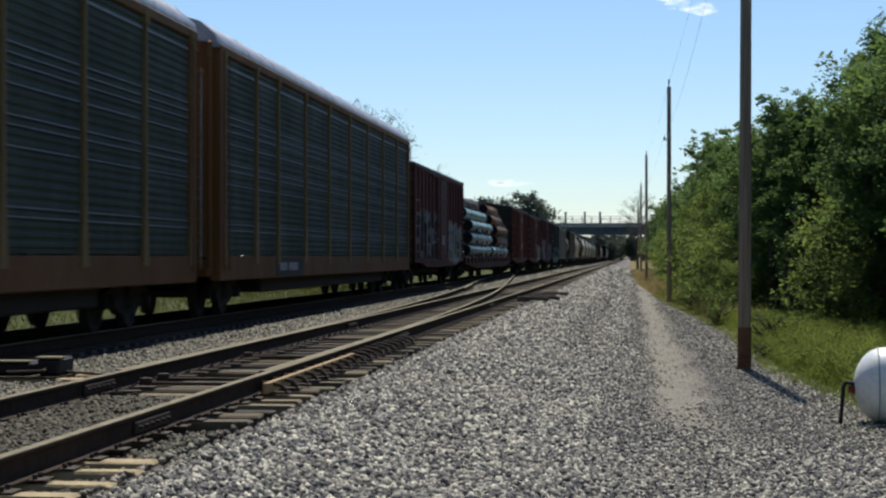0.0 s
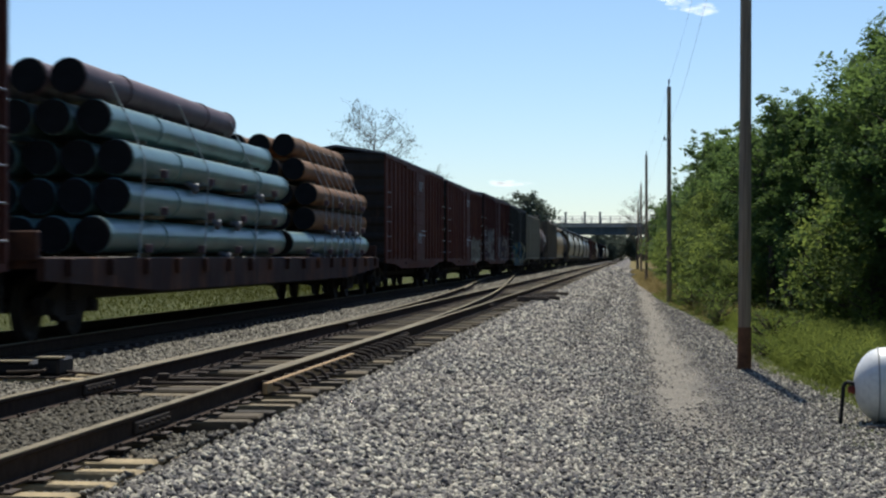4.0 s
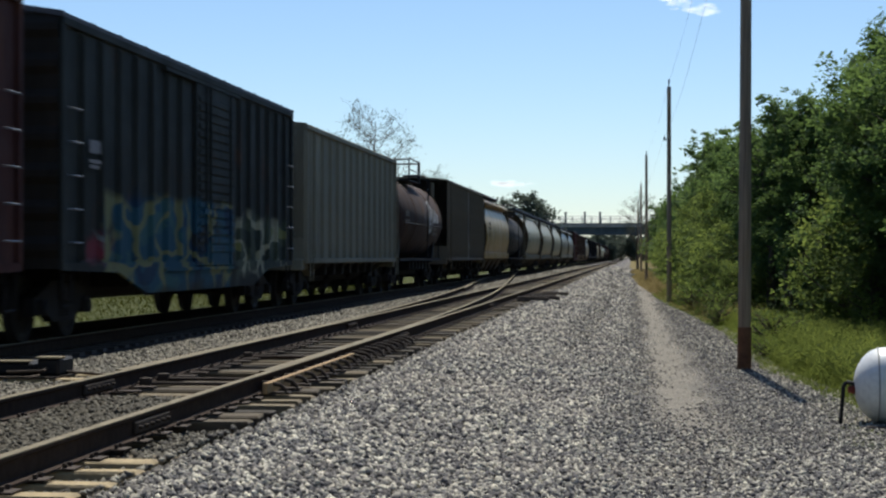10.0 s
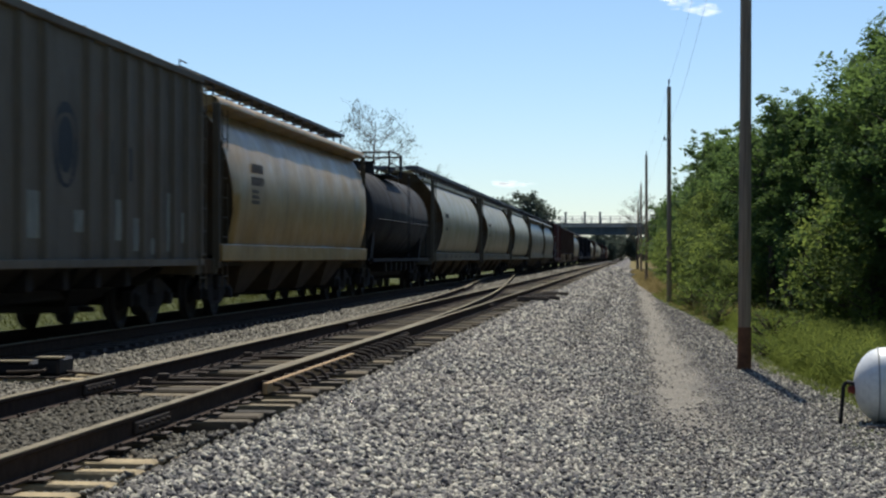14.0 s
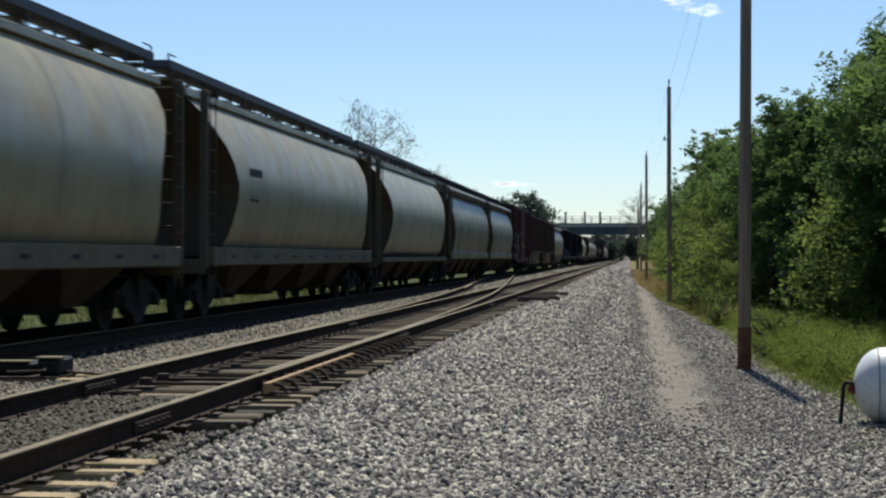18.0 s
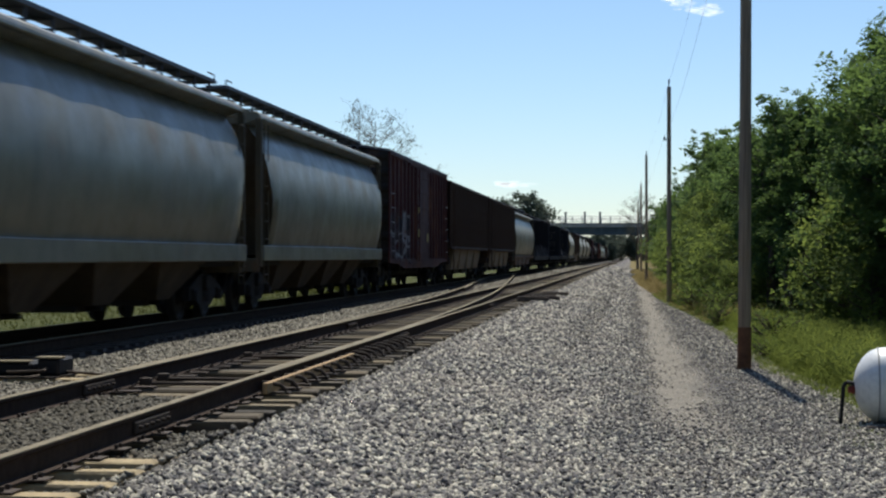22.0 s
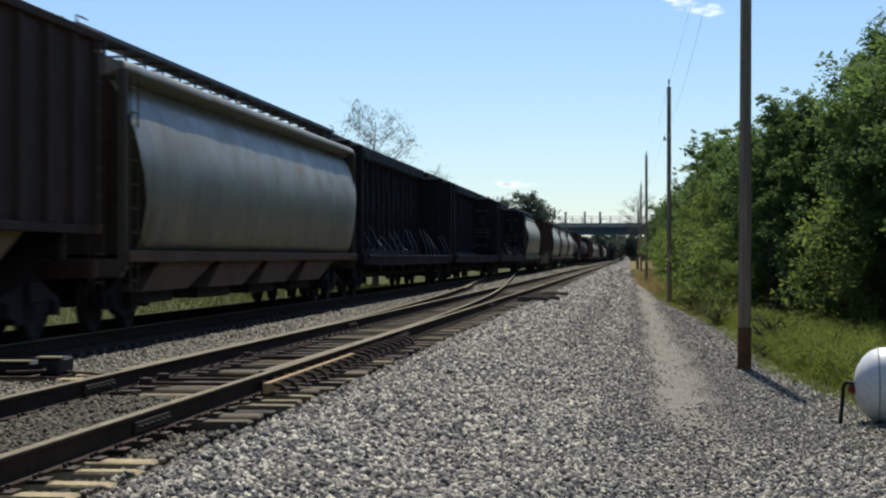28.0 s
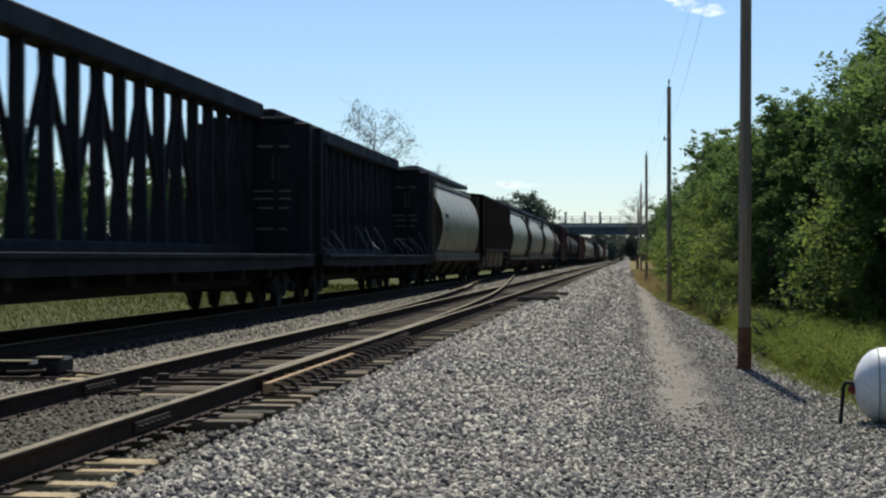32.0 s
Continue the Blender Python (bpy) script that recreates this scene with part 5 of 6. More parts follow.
            for x, y in arc[1::2]:
                door.box(x - 0.04, y - 0.04, 1.15, x + 0.04, y + 0.04, eave + 0.1)
        part("end_door", door, RACK_RUST, car, "ribbed rusty end doors")
        ladder(car, 1.62, e * (hb - 0.25), 0.9, eave - 0.1, RACK_RUST, 11, 0.4)
        part("end_post", Mb().tube([(1.46, e * (hb + 0.42), 0.95), (1.46, e * (hb + 0.42), eave - 0.25), (1.44, e * (hb + 0.34), eave + 0.02), (1.38, e * (hb + 0.1), eave + 0.1)], 0.05, 8), RACK_RUST, car, "rounded end post")
        part("bumper", Mb().box(-1.4, e * hb - 0.1 if e > 0 else -hb - 0.35, 0.8, 1.4, hb + 0.35 if e > 0 else -hb + 0.1, 1.12, 0.03), RACK_RUST, car)
    ladder(car, 1.43, hb + 0.63, 1.0, eave - 0.5, GALV, 9, 0.36)
    part("corner_bracket", Mb().box(1.36, hb + 0.40, 0.95, 1.46, hb + 0.86, 1.05, 0.01).box(1.36, hb + 0.40, eave - 0.56, 1.46, hb + 0.86, eave - 0.48, 0.01), RACK_RUST, car)
    part("number_board", Mb().box(1.56, bays[2] - 0.25, 0.76, 1.572, bays[3] - 0.35, 1.14), BLACK_STEEL, car, "dark board with pale marks")
    bars(car, 1.574, bays[2] + 0.1, 1.04, [(0.75, 0.17)], FADED, 3)
    bars(car, 1.574, bays[2] + 1.05, 1.04, [(0.95, 0.17)], FADED, 5)
    return car


def hopper_bays(car, hb, z0, mat, n, zb=0.42, x1=1.15, xb=0.62):
    """Sloping discharge bays under a hopper body, each with its gate."""
    w = 2 * (hb - 2.2) / n
    for k in range(n):
        c = -hb + 2.2 + w * (k + 0.5)
        x1 = max(x1, 1.36)
        mb = Mb().loft([[(-x1, c - w * 0.49, z0), (x1, c - w * 0.49, z0), (x1, c + w * 0.49, z0), (-x1, c + w * 0.49, z0)],
                        [(-xb, c - 0.42, zb), (xb, c - 0.42, zb), (xb, c + 0.42, zb), (-xb, c + 0.42, zb)]], False)
        b = part("hopper_bay", mb, mat, car)
        g = Mb().box(-0.72, c - 0.48, zb - 0.10, 0.72, c + 0.48, zb)
        g.cyl((-0.9, c, zb - 0.05), (0.95, c, zb - 0.05), 0.04, n=8)
        part("outlet_gate", g, TRUCK_STEEL, b)


def slanted_bays(car, hb, z0, mat, n):
    """Parallelogram bays that lean back under the body."""
    w = (2 * hb - 4.6) / n
    for k in range(n):
        c = -hb + 2.2 + w * k
        prof = [(c + 0.05, z0), (c + w - 0.2, z0), (c + w * 0.36, 0.62), (c - w * 0.30, 0.62)]
        b = part("hopper_bay", Mb().slab(prof, -1.42, 1.42), mat, car, "paler slanting hopper bay")
        part("outlet_gate", Mb().box(-1.2, c - w * 0.26, 0.42, 1.2, c + w * 0.32, 0.62), TRUCK_STEEL, b)


def running_board(car, hb, z, mat=None, low=0.09):
    mat = mat or WALKWAY
    mb = Mb()
    for x in (-0.80, 0.42):
        mb.box(x - 0.04, -hb - 0.35, z + low, x + 0.42, hb + 0.35, z + 0.235)
    k = int(2 * hb / 1.1)
    for j in range(k + 1):
        y = -hb + 2 * hb * j / k
        mb.box(-0.80, y - 0.02, z - 0.12, -0.76, y + 0.02, z + 0.2).box(0.76, y - 0.02, z - 0.12, 0.80, y + 0.02, z + 0.2).box(-0.8, y - 0.02, z + 0.13, 0.8, y + 0.02, z + 0.17)
    for s in (-1, 1):
        mb.box(-0.8, s * (hb + 0.16) - 0.16, z + 0.17, 0.8, s * (hb + 0.16) + 0.16, z + 0.2)
        mb.tube([(0.8, s * (hb + 0.3), z + 0.2), (0.8, s * (hb + 0.3), z + 0.34), (0.8, s * (hb - 0.2), z + 0.34)], 0.015, 5)
    part("running_board", mb, mat, car, "steel grating walkway on the roof")


def end_frame(car, hb, inset, X, z0, z1, mat, lad=None):
    """Open hopper end: corner posts, platform, sloping end sheet and ladders."""
    for s in (-1, 1):
        for sx in (-1, 1):
            part("corner_post", Mb().box(sx * X - 0.06, s * hb - 0.09, z0, sx * X + 0.06, s * hb + 0.09, z1, 0.012), mat, car)
        part("end_sill", Mb().box(-X, s * hb - 0.12, z0 - 0.1, X, s * hb + 0.12, z0 + 0.18, 0.02), mat, car)
        if inset:
            part("slope_sheet", Mb().loft([[(-X + 0.1, s * (hb - 0.1), z1 - 0.5), (X - 0.1, s * (hb - 0.1), z1 - 0.5)], [(-X + 0.25, s * (hb - inset), 1.25), (X - 0.25, s * (hb - inset), 1.25)],
                                       [(-X + 0.25, s * (hb - inset - 0.06), 1.25), (X - 0.25, s * (hb - inset - 0.06), 1.25)], [(-X + 0.1, s * (hb - 0.16), z1 - 0.5), (X - 0.1, s * (hb - 0.16), z1 - 0.5)]], False, False, False), mat, car)
        for x in (-0.5, 0.5):
            part("brace", Mb().cyl((x, s * (hb - 0.05), z0 + 0.1), (x, s * (hb - 0.05), z1 - 0.3), 0.04, n=6), mat, car)
        ladder(car, X + 0.08, s * (hb - 0.32), 0.62, z1 - 0.1, lad or mat, 9, 0.4)
        ladder(car, X - 0.35 if s > 0 else -X + 0.35, s * (hb + 0.14), 0.7, z1 + 0.1, lad or mat, 9, 0.4, "x")
    brake_wheel(car, hb + 0.08, 2.5, 1, TRUCK_STEEL)


def side_loft(prof, ys, inset, swell=None):
    """A body drawn along y whose ends are set back by inset(z); swell(y) widens it."""
    full = prof + [(-x, z) for x, z in reversed(prof) if x > 0]
    rings = []
    for y in ys:
        s = -1 if y < 0 else 1
        e = 1 if ys[0] == -ys[-1] and abs(y) == abs(ys[0]) else 0
        k = swell(y) if swell else 1.0
        rings.append([(x * k, y - s * e * inset(z), z) for x, z in full])
    return Mb().loft(rings, True, True, False)


def end_sheets(car, prof, hb, inset):
    """The hollowed ends of a hopper body, in a brown darkened for shade."""
    full = prof + [(-x, z) for x, z in reversed(prof) if x > 0]
    for s in (-1, 1):
        ring = [(x * 0.998, s * (hb - inset(z) - 0.01), z) for x, z in full]
        part("end_sheet", Mb().loft([[(x * 0.02, y, z) for x, y, z in ring], ring], False, True, False), END_SHADE, car, "rust-brown end sheet darkened to stand in for shade")


def round_hopper(q0, q1, label, paint, seed, lower=None, sillmark=False, mark=None):
    """Covered hopper with bulging, rounded sides."""
    car, half = new_car(q0, q1, label, "covered hopper", sill="hopper")
    hb = half - 0.85
    prof = [(1.15, 1.18), (1.36, 1.34), (1.50, 1.75), (1.585, 2.25), (1.60, 2.55), (1.57, 2.9), (1.49, 3.22), (1.36, 3.52), (1.17, 3.82), (0.98, 4.05), (0.7, 4.36), (0.0, 4.46)]
    ins = lambda z: float(np.interp(z, [1.2, 1.44, 2.42, 3.02, 3.51, 4.12, 4.46], [1.35, 1.5, 1.9, 1.5, 0.85, 0.25, 0.2]))
    part("body", side_loft(prof, [-hb, -hb + 3, 0, hb - 3, hb], ins), paint, car)
    end_sheets(car, prof, hb, ins)
    for k in (-1, 1):
        y = k * hb * 0.33
        part("seam", side_loft([(x * 1.004, z + 0.004) for x, z in prof], [y - 0.02, y + 0.02], lambda z: 0), paint, car)
        part("side_sill", Mb().box(min(k * 1.36, k * 1.5), -hb + 0.3, 1.0, max(k * 1.36, k * 1.5), hb - 0.3, 1.34 if sillmark else 1.16, 0.02), HOP_SILL_SHADE, car)
        part("roof_rail", Mb().box(min(k * 0.94, k * 1.05), -hb, 4.08, max(k * 0.94, k * 1.05), hb, 4.2, 0.01), paint, car)
    if sillmark:
        for j in range(9):
            y = -hb + 1.8 + j * (2 * hb - 3.6) / 8
            part("sill_slot", Mb().box(1.5, y - 0.16, 1.13, 1.507, y + 0.16, 1.2), BLACK_STEEL, car)
    end_frame(car, hb, 0, 1.38, 0.95, 4.15, END_DARK)
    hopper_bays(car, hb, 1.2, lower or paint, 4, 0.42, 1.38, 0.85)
    running_board(car, hb, 4.44)
    for k in range(6):
        y = -hb + 1.6 + k * (2 * hb - 3.2) / 5
        part("roof_hatch", Mb().cyl((0, y, 4.4), (0, y, 4.56), 0.4, n=16), paint, car)
    if mark:
        bars(car, 1.585, -hb + 2.8, 2.9, [(1.1, 0.16), (1.0, 0.16), (0.7, 0.07), (0.8, 0.07)], mark, seed)
    return car


def eave_hopper(q0, q1, label, paint, seed, lower=None, mark=None, sill=None, stripe=True):
    """Covered hopper with smooth bowed sides under a straight eave."""
    car, half = new_car(q0, q1, label, "covered hopper", sill="hopper")
    hb = half - 0.8
    prof = [(1.3, 1.2), (1.45, 1.42), (1.56, 2.0), (1.585, 2.4), (1.57, 2.75), (1.525, 3.05), (1.455, 3.3), (1.34, 3.58), (1.12, 3.9)]
    ins = lambda z: float(np.interp(z, [1.2, 1.7, 2.1, 2.6, 3.1, 3.9], [1.0, 0.95, 0.75, 0.45, 0.25, 0.12]))
    ys = [-hb] + [-hb + 2 * hb * (k / 7 + 1 / 28 * j) for k in range(7) for j in range(4)][1:] + [hb]
    part("body", side_loft(prof, ys, ins, lambda y: 1 + 0.011 * math.sin(math.pi * (((y + hb) / (2 * hb) * 7) % 1.0)) ** 0.7), paint, car)
    end_sheets(car, prof, hb, ins)
    for k in range(1, 7):
        y = -hb + 2 * hb * k / 7
        part("weld_seam", side_loft([(x * 1.002, z) for x, z in prof], [y - 0.012, y + 0.012], lambda z: 0), paint, car)
    roof = [(-1.4, 4.0), (-1.4, 4.09), (-0.7, 4.36), (0, 4.44), (0.7, 4.36), (1.4, 4.09), (1.4, 4.0), (1.1, 3.9), (-1.1, 3.9)]
    part("roof", Mb().prism(roof, -hb, hb), paint, car)
    for s in (-1, 1):
        part("eave", Mb().prism([(s * 1.34, 3.98), (s * 1.43, 3.98), (s * 1.45, 4.0), (s * 1.45, 4.04), (s * 1.42, 4.10), (s * 1.34, 4.15)], -hb, hb), paint, car)
        part("side_sill", Mb().box(min(s * 1.38, s * 1.53), -hb, 1.08, max(s * 1.38, s * 1.53), hb, 1.40 if stripe else 1.26, 0.015), sill or paint, car)
    end_frame(car, hb, 0, 1.42, 0.95, 4.0, END_DARK)
    if stripe:
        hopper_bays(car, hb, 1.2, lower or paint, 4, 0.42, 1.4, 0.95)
    else:
        slanted_bays(car, hb, 1.2, BAY_BROWN, 4)
    running_board(car, hb, 4.42, None, 0.165)
    for k in range(5):
        y = -hb + 1.8 + k * (2 * hb - 3.6) / 4
        part("roof_hatch", Mb().box(-0.4, y - 0.6, 4.40, 0.4, y + 0.6, 4.54, 0.03), paint, car)
    if mark:
        bars(car, 1.585, -hb + 2.2, 3.0, [(1.0, 0.17), (1.1, 0.17), (0.6, 0.07), (0.8, 0.07), (0.7, 0.07)], mark, seed)
        bars(car, 1.56, hb - 4.2, 2.4, [(0.8, 0.12), (1.1, 0.12)], mark, seed + 2)
    return car


def ribbed_hopper(q0, q1, label, paint, seed, z0=1.03, eave=4.22, nribs=17, bays=None, mark=None, nb=3, wide=None):
    """Hopper with straight ribbed sides; bays: colour of exposed slanting bays."""
    car, half = new_car(q0, q1, label, "hopper car")
    hb, X = half - 0.75, 1.5
    part("body", Mb().box(-X, -hb, z0, X, hb, eave), paint, car)
    rib = Mb().loft([[(0, -0.09, z0 + 0.08), (0.085, -0.05, z0 + 0.12), (0.085, 0.05, z0 + 0.12), (0, 0.09, z0 + 0.08)],
                     [(0, -0.09, eave - 0.1), (0.085, -0.05, eave - 0.14), (0.085, 0.05, eave - 0.14), (0, 0.09, eave - 0.1)]], False).mesh("rib")
    rib.materials.append(paint)
    for k in range(nribs + 1):
        y = -hb + 0.1 + (2 * hb - 0.2) * k / nribs
        if wide is not None and abs(y - wide) < 0.5:
            continue
        part("rib", rib, paint, car, at=pose(X, y, 0))
        part("rib", rib, paint, car, at=pose(-X, y, 0, 0, 0, 180))
    for s in (-1, 1):
        for z in (z0 + 0.04, eave - 0.05):
            part("side_rail", Mb().box(min(s * X, s * (X + 0.09)), -hb, z - 0.06, max(s * X, s * (X + 0.09)), hb, z + 0.06, 0.012), paint, car)
        car_end(car, s * hb, s, X, max(z0, 1.6), eave, END_BLACK, 0)
        for x in (-0.9, 0.0, 0.9):
            part("end_post", Mb().box(x - 0.07, min(s * hb, s * (hb + 0.08)), 1.1, x + 0.07, max(s * hb, s * (hb + 0.08)), eave - 0.1, 0.015), paint, car)
        part("end_sill", Mb().box(-X, s * hb - 0.15, 0.85, X, s * hb + 0.15, 1.12, 0.02), paint, car)
        part("slope_sheet", Mb().loft([[(-X + 0.05, s * (hb - 0.1), z0 + 0.4), (X - 0.05, s * (hb - 0.1), z0 + 0.4)], [(-X + 0.3, s * (hb - 2.4), 0.7), (X - 0.3, s * (hb - 2.4), 0.7)]], False, False, False), paint, car)
        ladder(car, X + 0.14, s * (hb - 0.3), 0.6, eave - 0.1, paint, 9, 0.4)
        ladder(car, s * (X - 0.35), s * (hb + 0.16), 0.8, eave, paint, 9, 0.4, "x")
    brake_wheel(car, hb + 0.1, 2.6, 1, TRUCK_STEEL)
    peaked_roof(car, hb, X + 0.05, eave + 0.02, 0.16, paint, 1.5)
    if bays:
        slanted_bays(car, hb, z0, bays, nb)
    else:
        hopper_bays(car, hb, z0, TRUCK_STEEL, 3)
    part("running_board", Mb().box(-0.35, -hb, eave + 0.2, 0.35, hb, eave + 0.24), WALKWAY, car)
    for k in range(6):
        y = -hb + 1.4 + k * (2 * hb - 2.8) / 5
        part("roof_hatch", Mb().box(-0.45, y - 0.45, eave + 0.1, 0.45, y + 0.45, eave + 0.26, 0.03), paint, car)
    if mark and wide is None:
        bars(car, X + 0.09, -hb + 2.4, 3.2, [(1.0, 0.16), (1.2, 0.16), (0.6, 0.08)], mark, seed)
    if wide is not None:
        ring, n = Mb(), 26
        spot = lambda a, f: (X + 0.006, wide + 0.5 * f * math.cos(a), 2.66 + 0.58 * f * math.sin(a))
        for f0, f1 in ((1.0, 0.82), (0.66, 0.0)):
            for k in range(n):
                a0, a1 = k * math.tau / n, (k + 1) * math.tau / n
                wob = 1 + 0.12 * math.sin(3 * a0)
                ring.add([spot(a0, f0), spot(a1, f0), spot(a1, f1 * wob), spot(a0, f1 * wob)], [(0, 1, 2, 3)])
        part("emblem", ring, BLACK_STEEL, car, "worn dark round emblem")
        r = random.Random(5)
        p = 2 * (hb - 0.1) / nribs
        for y0, z0p, z1p, m2 in ((0.6, 1.5, 1.8, PATCH), (2.45, 1.4, 2.0, PATCH), (3.35, 1.25, 1.75, PATCH), (4.3, 1.2, 1.45, PATCH), (5.2, 1.25, 2.2, PATCH), (6.1, 1.4, 1.9, PATCH),
                                 (1.95, 2.35, 2.85, BLACK_STEEL), (2.85, 2.3, 2.8, BLACK_STEEL), (-1.2, 1.4, 2.0, PATCH), (-4.0, 1.3, 1.8, PATCH)):
            part("paint_patch", Mb().box(X + 0.002, wide + y0 - 0.25, z0p, X + 0.006, wide + y0 + r.uniform(0.1, 0.25), z1p), m2, car, "patch of newer paint")
    return car


def tank_car(q0, q1, label, paint, seed, emblem=False, mark=None, R=1.44):
    car, half = new_car(q0, q1, label, "tank car", 2.1)
    hb, zc = half - 0.7, 2.52
    rings = [(-hb + 0.45 * (1 - math.cos(j / 7 * math.pi / 2)), max(0.01, R * math.sin(j / 7 * math.pi / 2))) for j in range(8)]
    full = rings + [(-y, r) for y, r in reversed(rings)]
    mb = Mb().loft([[(r * math.cos(k * math.tau / 40), y, zc + r * math.sin(k * math.tau / 40)) for k in range(40)] for y, r in full])
    part("tank_shell", mb, paint, car)
    for y in (-hb + 0.7, -hb * 0.35, hb * 0.35, hb - 0.7):
        part("weld_band", Mb().cyl((0, y - 0.03, zc), (0, y + 0.03, zc), R + 0.008, n=40), paint, car)
    for s in (-1, 1):
        part("saddle", Mb().loft([[(-1.2, s * (hb - 1.4) - 0.3, 0.95), (1.2, s * (hb - 1.4) - 0.3, 0.95), (1.2, s * (hb - 1.4) + 0.3, 0.95), (-1.2, s * (hb - 1.4) + 0.3, 0.95)],
                                  [(-1.3, s * (hb - 1.4) - 0.22, 1.9), (1.3, s * (hb - 1.4) - 0.22, 1.9), (1.3, s * (hb - 1.4) + 0.22, 1.9), (-1.3, s * (hb - 1.4) + 0.22, 1.9)]], False), TRUCK_STEEL, car)
        part("end_platform", Mb().box(-1.35, s * (half - 0.95) - 0.35, 1.05, 1.35, s * (half - 0.95) + 0.35, 1.12, 0.01), TRUCK_STEEL, car)
        rail = Mb()
        for sx in (-1, 1):
            rail.tube([(sx * 1.3, s * (half - 0.65), 1.12), (sx * 1.3, s * (half - 0.65), 2.1), (sx * 0.5, s * (half - 0.65), 2.1), (sx * 0.5, s * (half - 0.65), 1.12)], 0.02)
        part("hand_rail", rail, TRUCK_STEEL, car)
        side = Mb().tube([(s * (R + 0.08), -hb + 0.8, 2.3), (s * (R + 0.08), hb - 0.8, 2.3)], 0.018)
        part("side_hand_rail", side, TRUCK_STEEL, car)
        part("walkway", Mb().box(min(s * 0.9, s * 1.45), -hb + 0.3, 1.02, max(s * 0.9, s * 1.45), hb - 0.3, 1.12), TRUCK_STEEL, car)
    part("manway", Mb().cyl((0, 0, zc + R - 0.05), (0, 0, zc + R + 0.32), 0.42, n=20).cyl((0, 0, zc + R + 0.32), (0, 0, zc + R + 0.4), 0.47, n=20), paint, car)
    part("valve", Mb().cyl((0, -0.9, zc + R - 0.05), (0, -0.9, zc + R + 0.25), 0.12, n=12).cyl((0.1, 0.9, zc + R - 0.05), (0.1, 0.9, zc + R + 0.2), 0.1, n=12), BLACK_STEEL, car)
    pf = Mb()
    for s in (-1, 1):
        pf.box(min(s * 0.5, s * 1.15), -1.5, zc + R - 0.12, max(s * 0.5, s * 1.15), 1.5, zc + R - 0.08)
        z0, z1 = zc + R - 0.1, zc + R + 0.66
        pf.tube([(s * 1.15, -1.5, z0), (s * 1.15, -1.5, z1), (s * 1.15, 1.5, z1), (s * 1.15, 1.5, z0)], 0.03, 6)
        pf.tube([(s * 1.15, -1.5, z0 + 0.36), (s * 1.15, 1.5, z0 + 0.36)], 0.02, 6)
        pf.cyl((s * 1.15, 1.1, z0), (s * 1.15, 1.1, z1), 0.03, n=6)
    for y in (-1.5, 1.5):
        pf.tube([(-1.15, y, zc + R + 0.62), (1.15, y, zc + R + 0.62)], 0.03, 6)
    part("top_platform", pf, BLACK_STEEL, car, "dark railed platform round the hatch")
    ladder(car, R + 0.12, 0.3, 1.1, zc + R, BLACK_STEEL, 11, 0.42)
    if emblem:
        def on_shell(u, z, dr):
            a = math.asin(max(-1, min(1, (z - zc) / R)))
            return ((R + dr) * math.cos(a), u, zc + (R + dr) * math.sin(a))
        mb, c, n = Mb(), 2.15, 28
        rad = lambda a, f: (c + 0.6 * f * math.cos(a), zc + 0.12 + 0.62 * f * math.sin(a))
        for k in range(n):
            a0, a1 = k * math.tau / n, (k + 1) * math.tau / n
            mb.add([on_shell(*rad(a0, 1.0), 0.02), on_shell(*rad(a1, 1.0), 0.02), on_shell(*rad(a1, 0.72), 0.02), on_shell(*rad(a0, 0.72), 0.02)], [(0, 1, 2, 3)])
        for s in (-1, 0, 1):
            pts = [(c + s * 0.2, zc + 0.5), (c + s * 0.22 + 0.09, zc + 0.15), (c + s * 0.07, zc - 0.28), (c + s * 0.22 - 0.09, zc + 0.15)]
            mb.add([on_shell(u, z, 0.02) for u, z in pts], [(0, 1, 2, 3)])
        part("emblem", mb, WHITE_PAINT, car, "white oval emblem")
        mb = Mb()
        for k in range(6):
            u = c + 0.78 + k * 0.29
            hgt = 0.52 if k in (0, 3) else 0.36
            mb.add([on_shell(u, zc - 0.06, 0.02), on_shell(u + 0.19, zc - 0.06, 0.02), on_shell(u + 0.19, zc - 0.06 + hgt, 0.02), on_shell(u, zc - 0.06 + hgt, 0.02)], [(0, 1, 2, 3)])
        part("name_bars", mb, WHITE_PAINT, car, "white painted bars")
    if mark:
        bars(car, R + 0.012, -hb + 1.4, zc + 0.22, [(0.9, 0.2)], mark, seed)
        bars(car, R + 0.012, -hb + 1.2, zc - 0.1, [(1.2, 0.06), (0.9, 0.06)], mark, seed + 1)
        bars(car, R + 0.008, 2.4, zc - 0.25, [(1.4, 0.12), (1.6, 0.12)], mark, seed + 2)
    return car


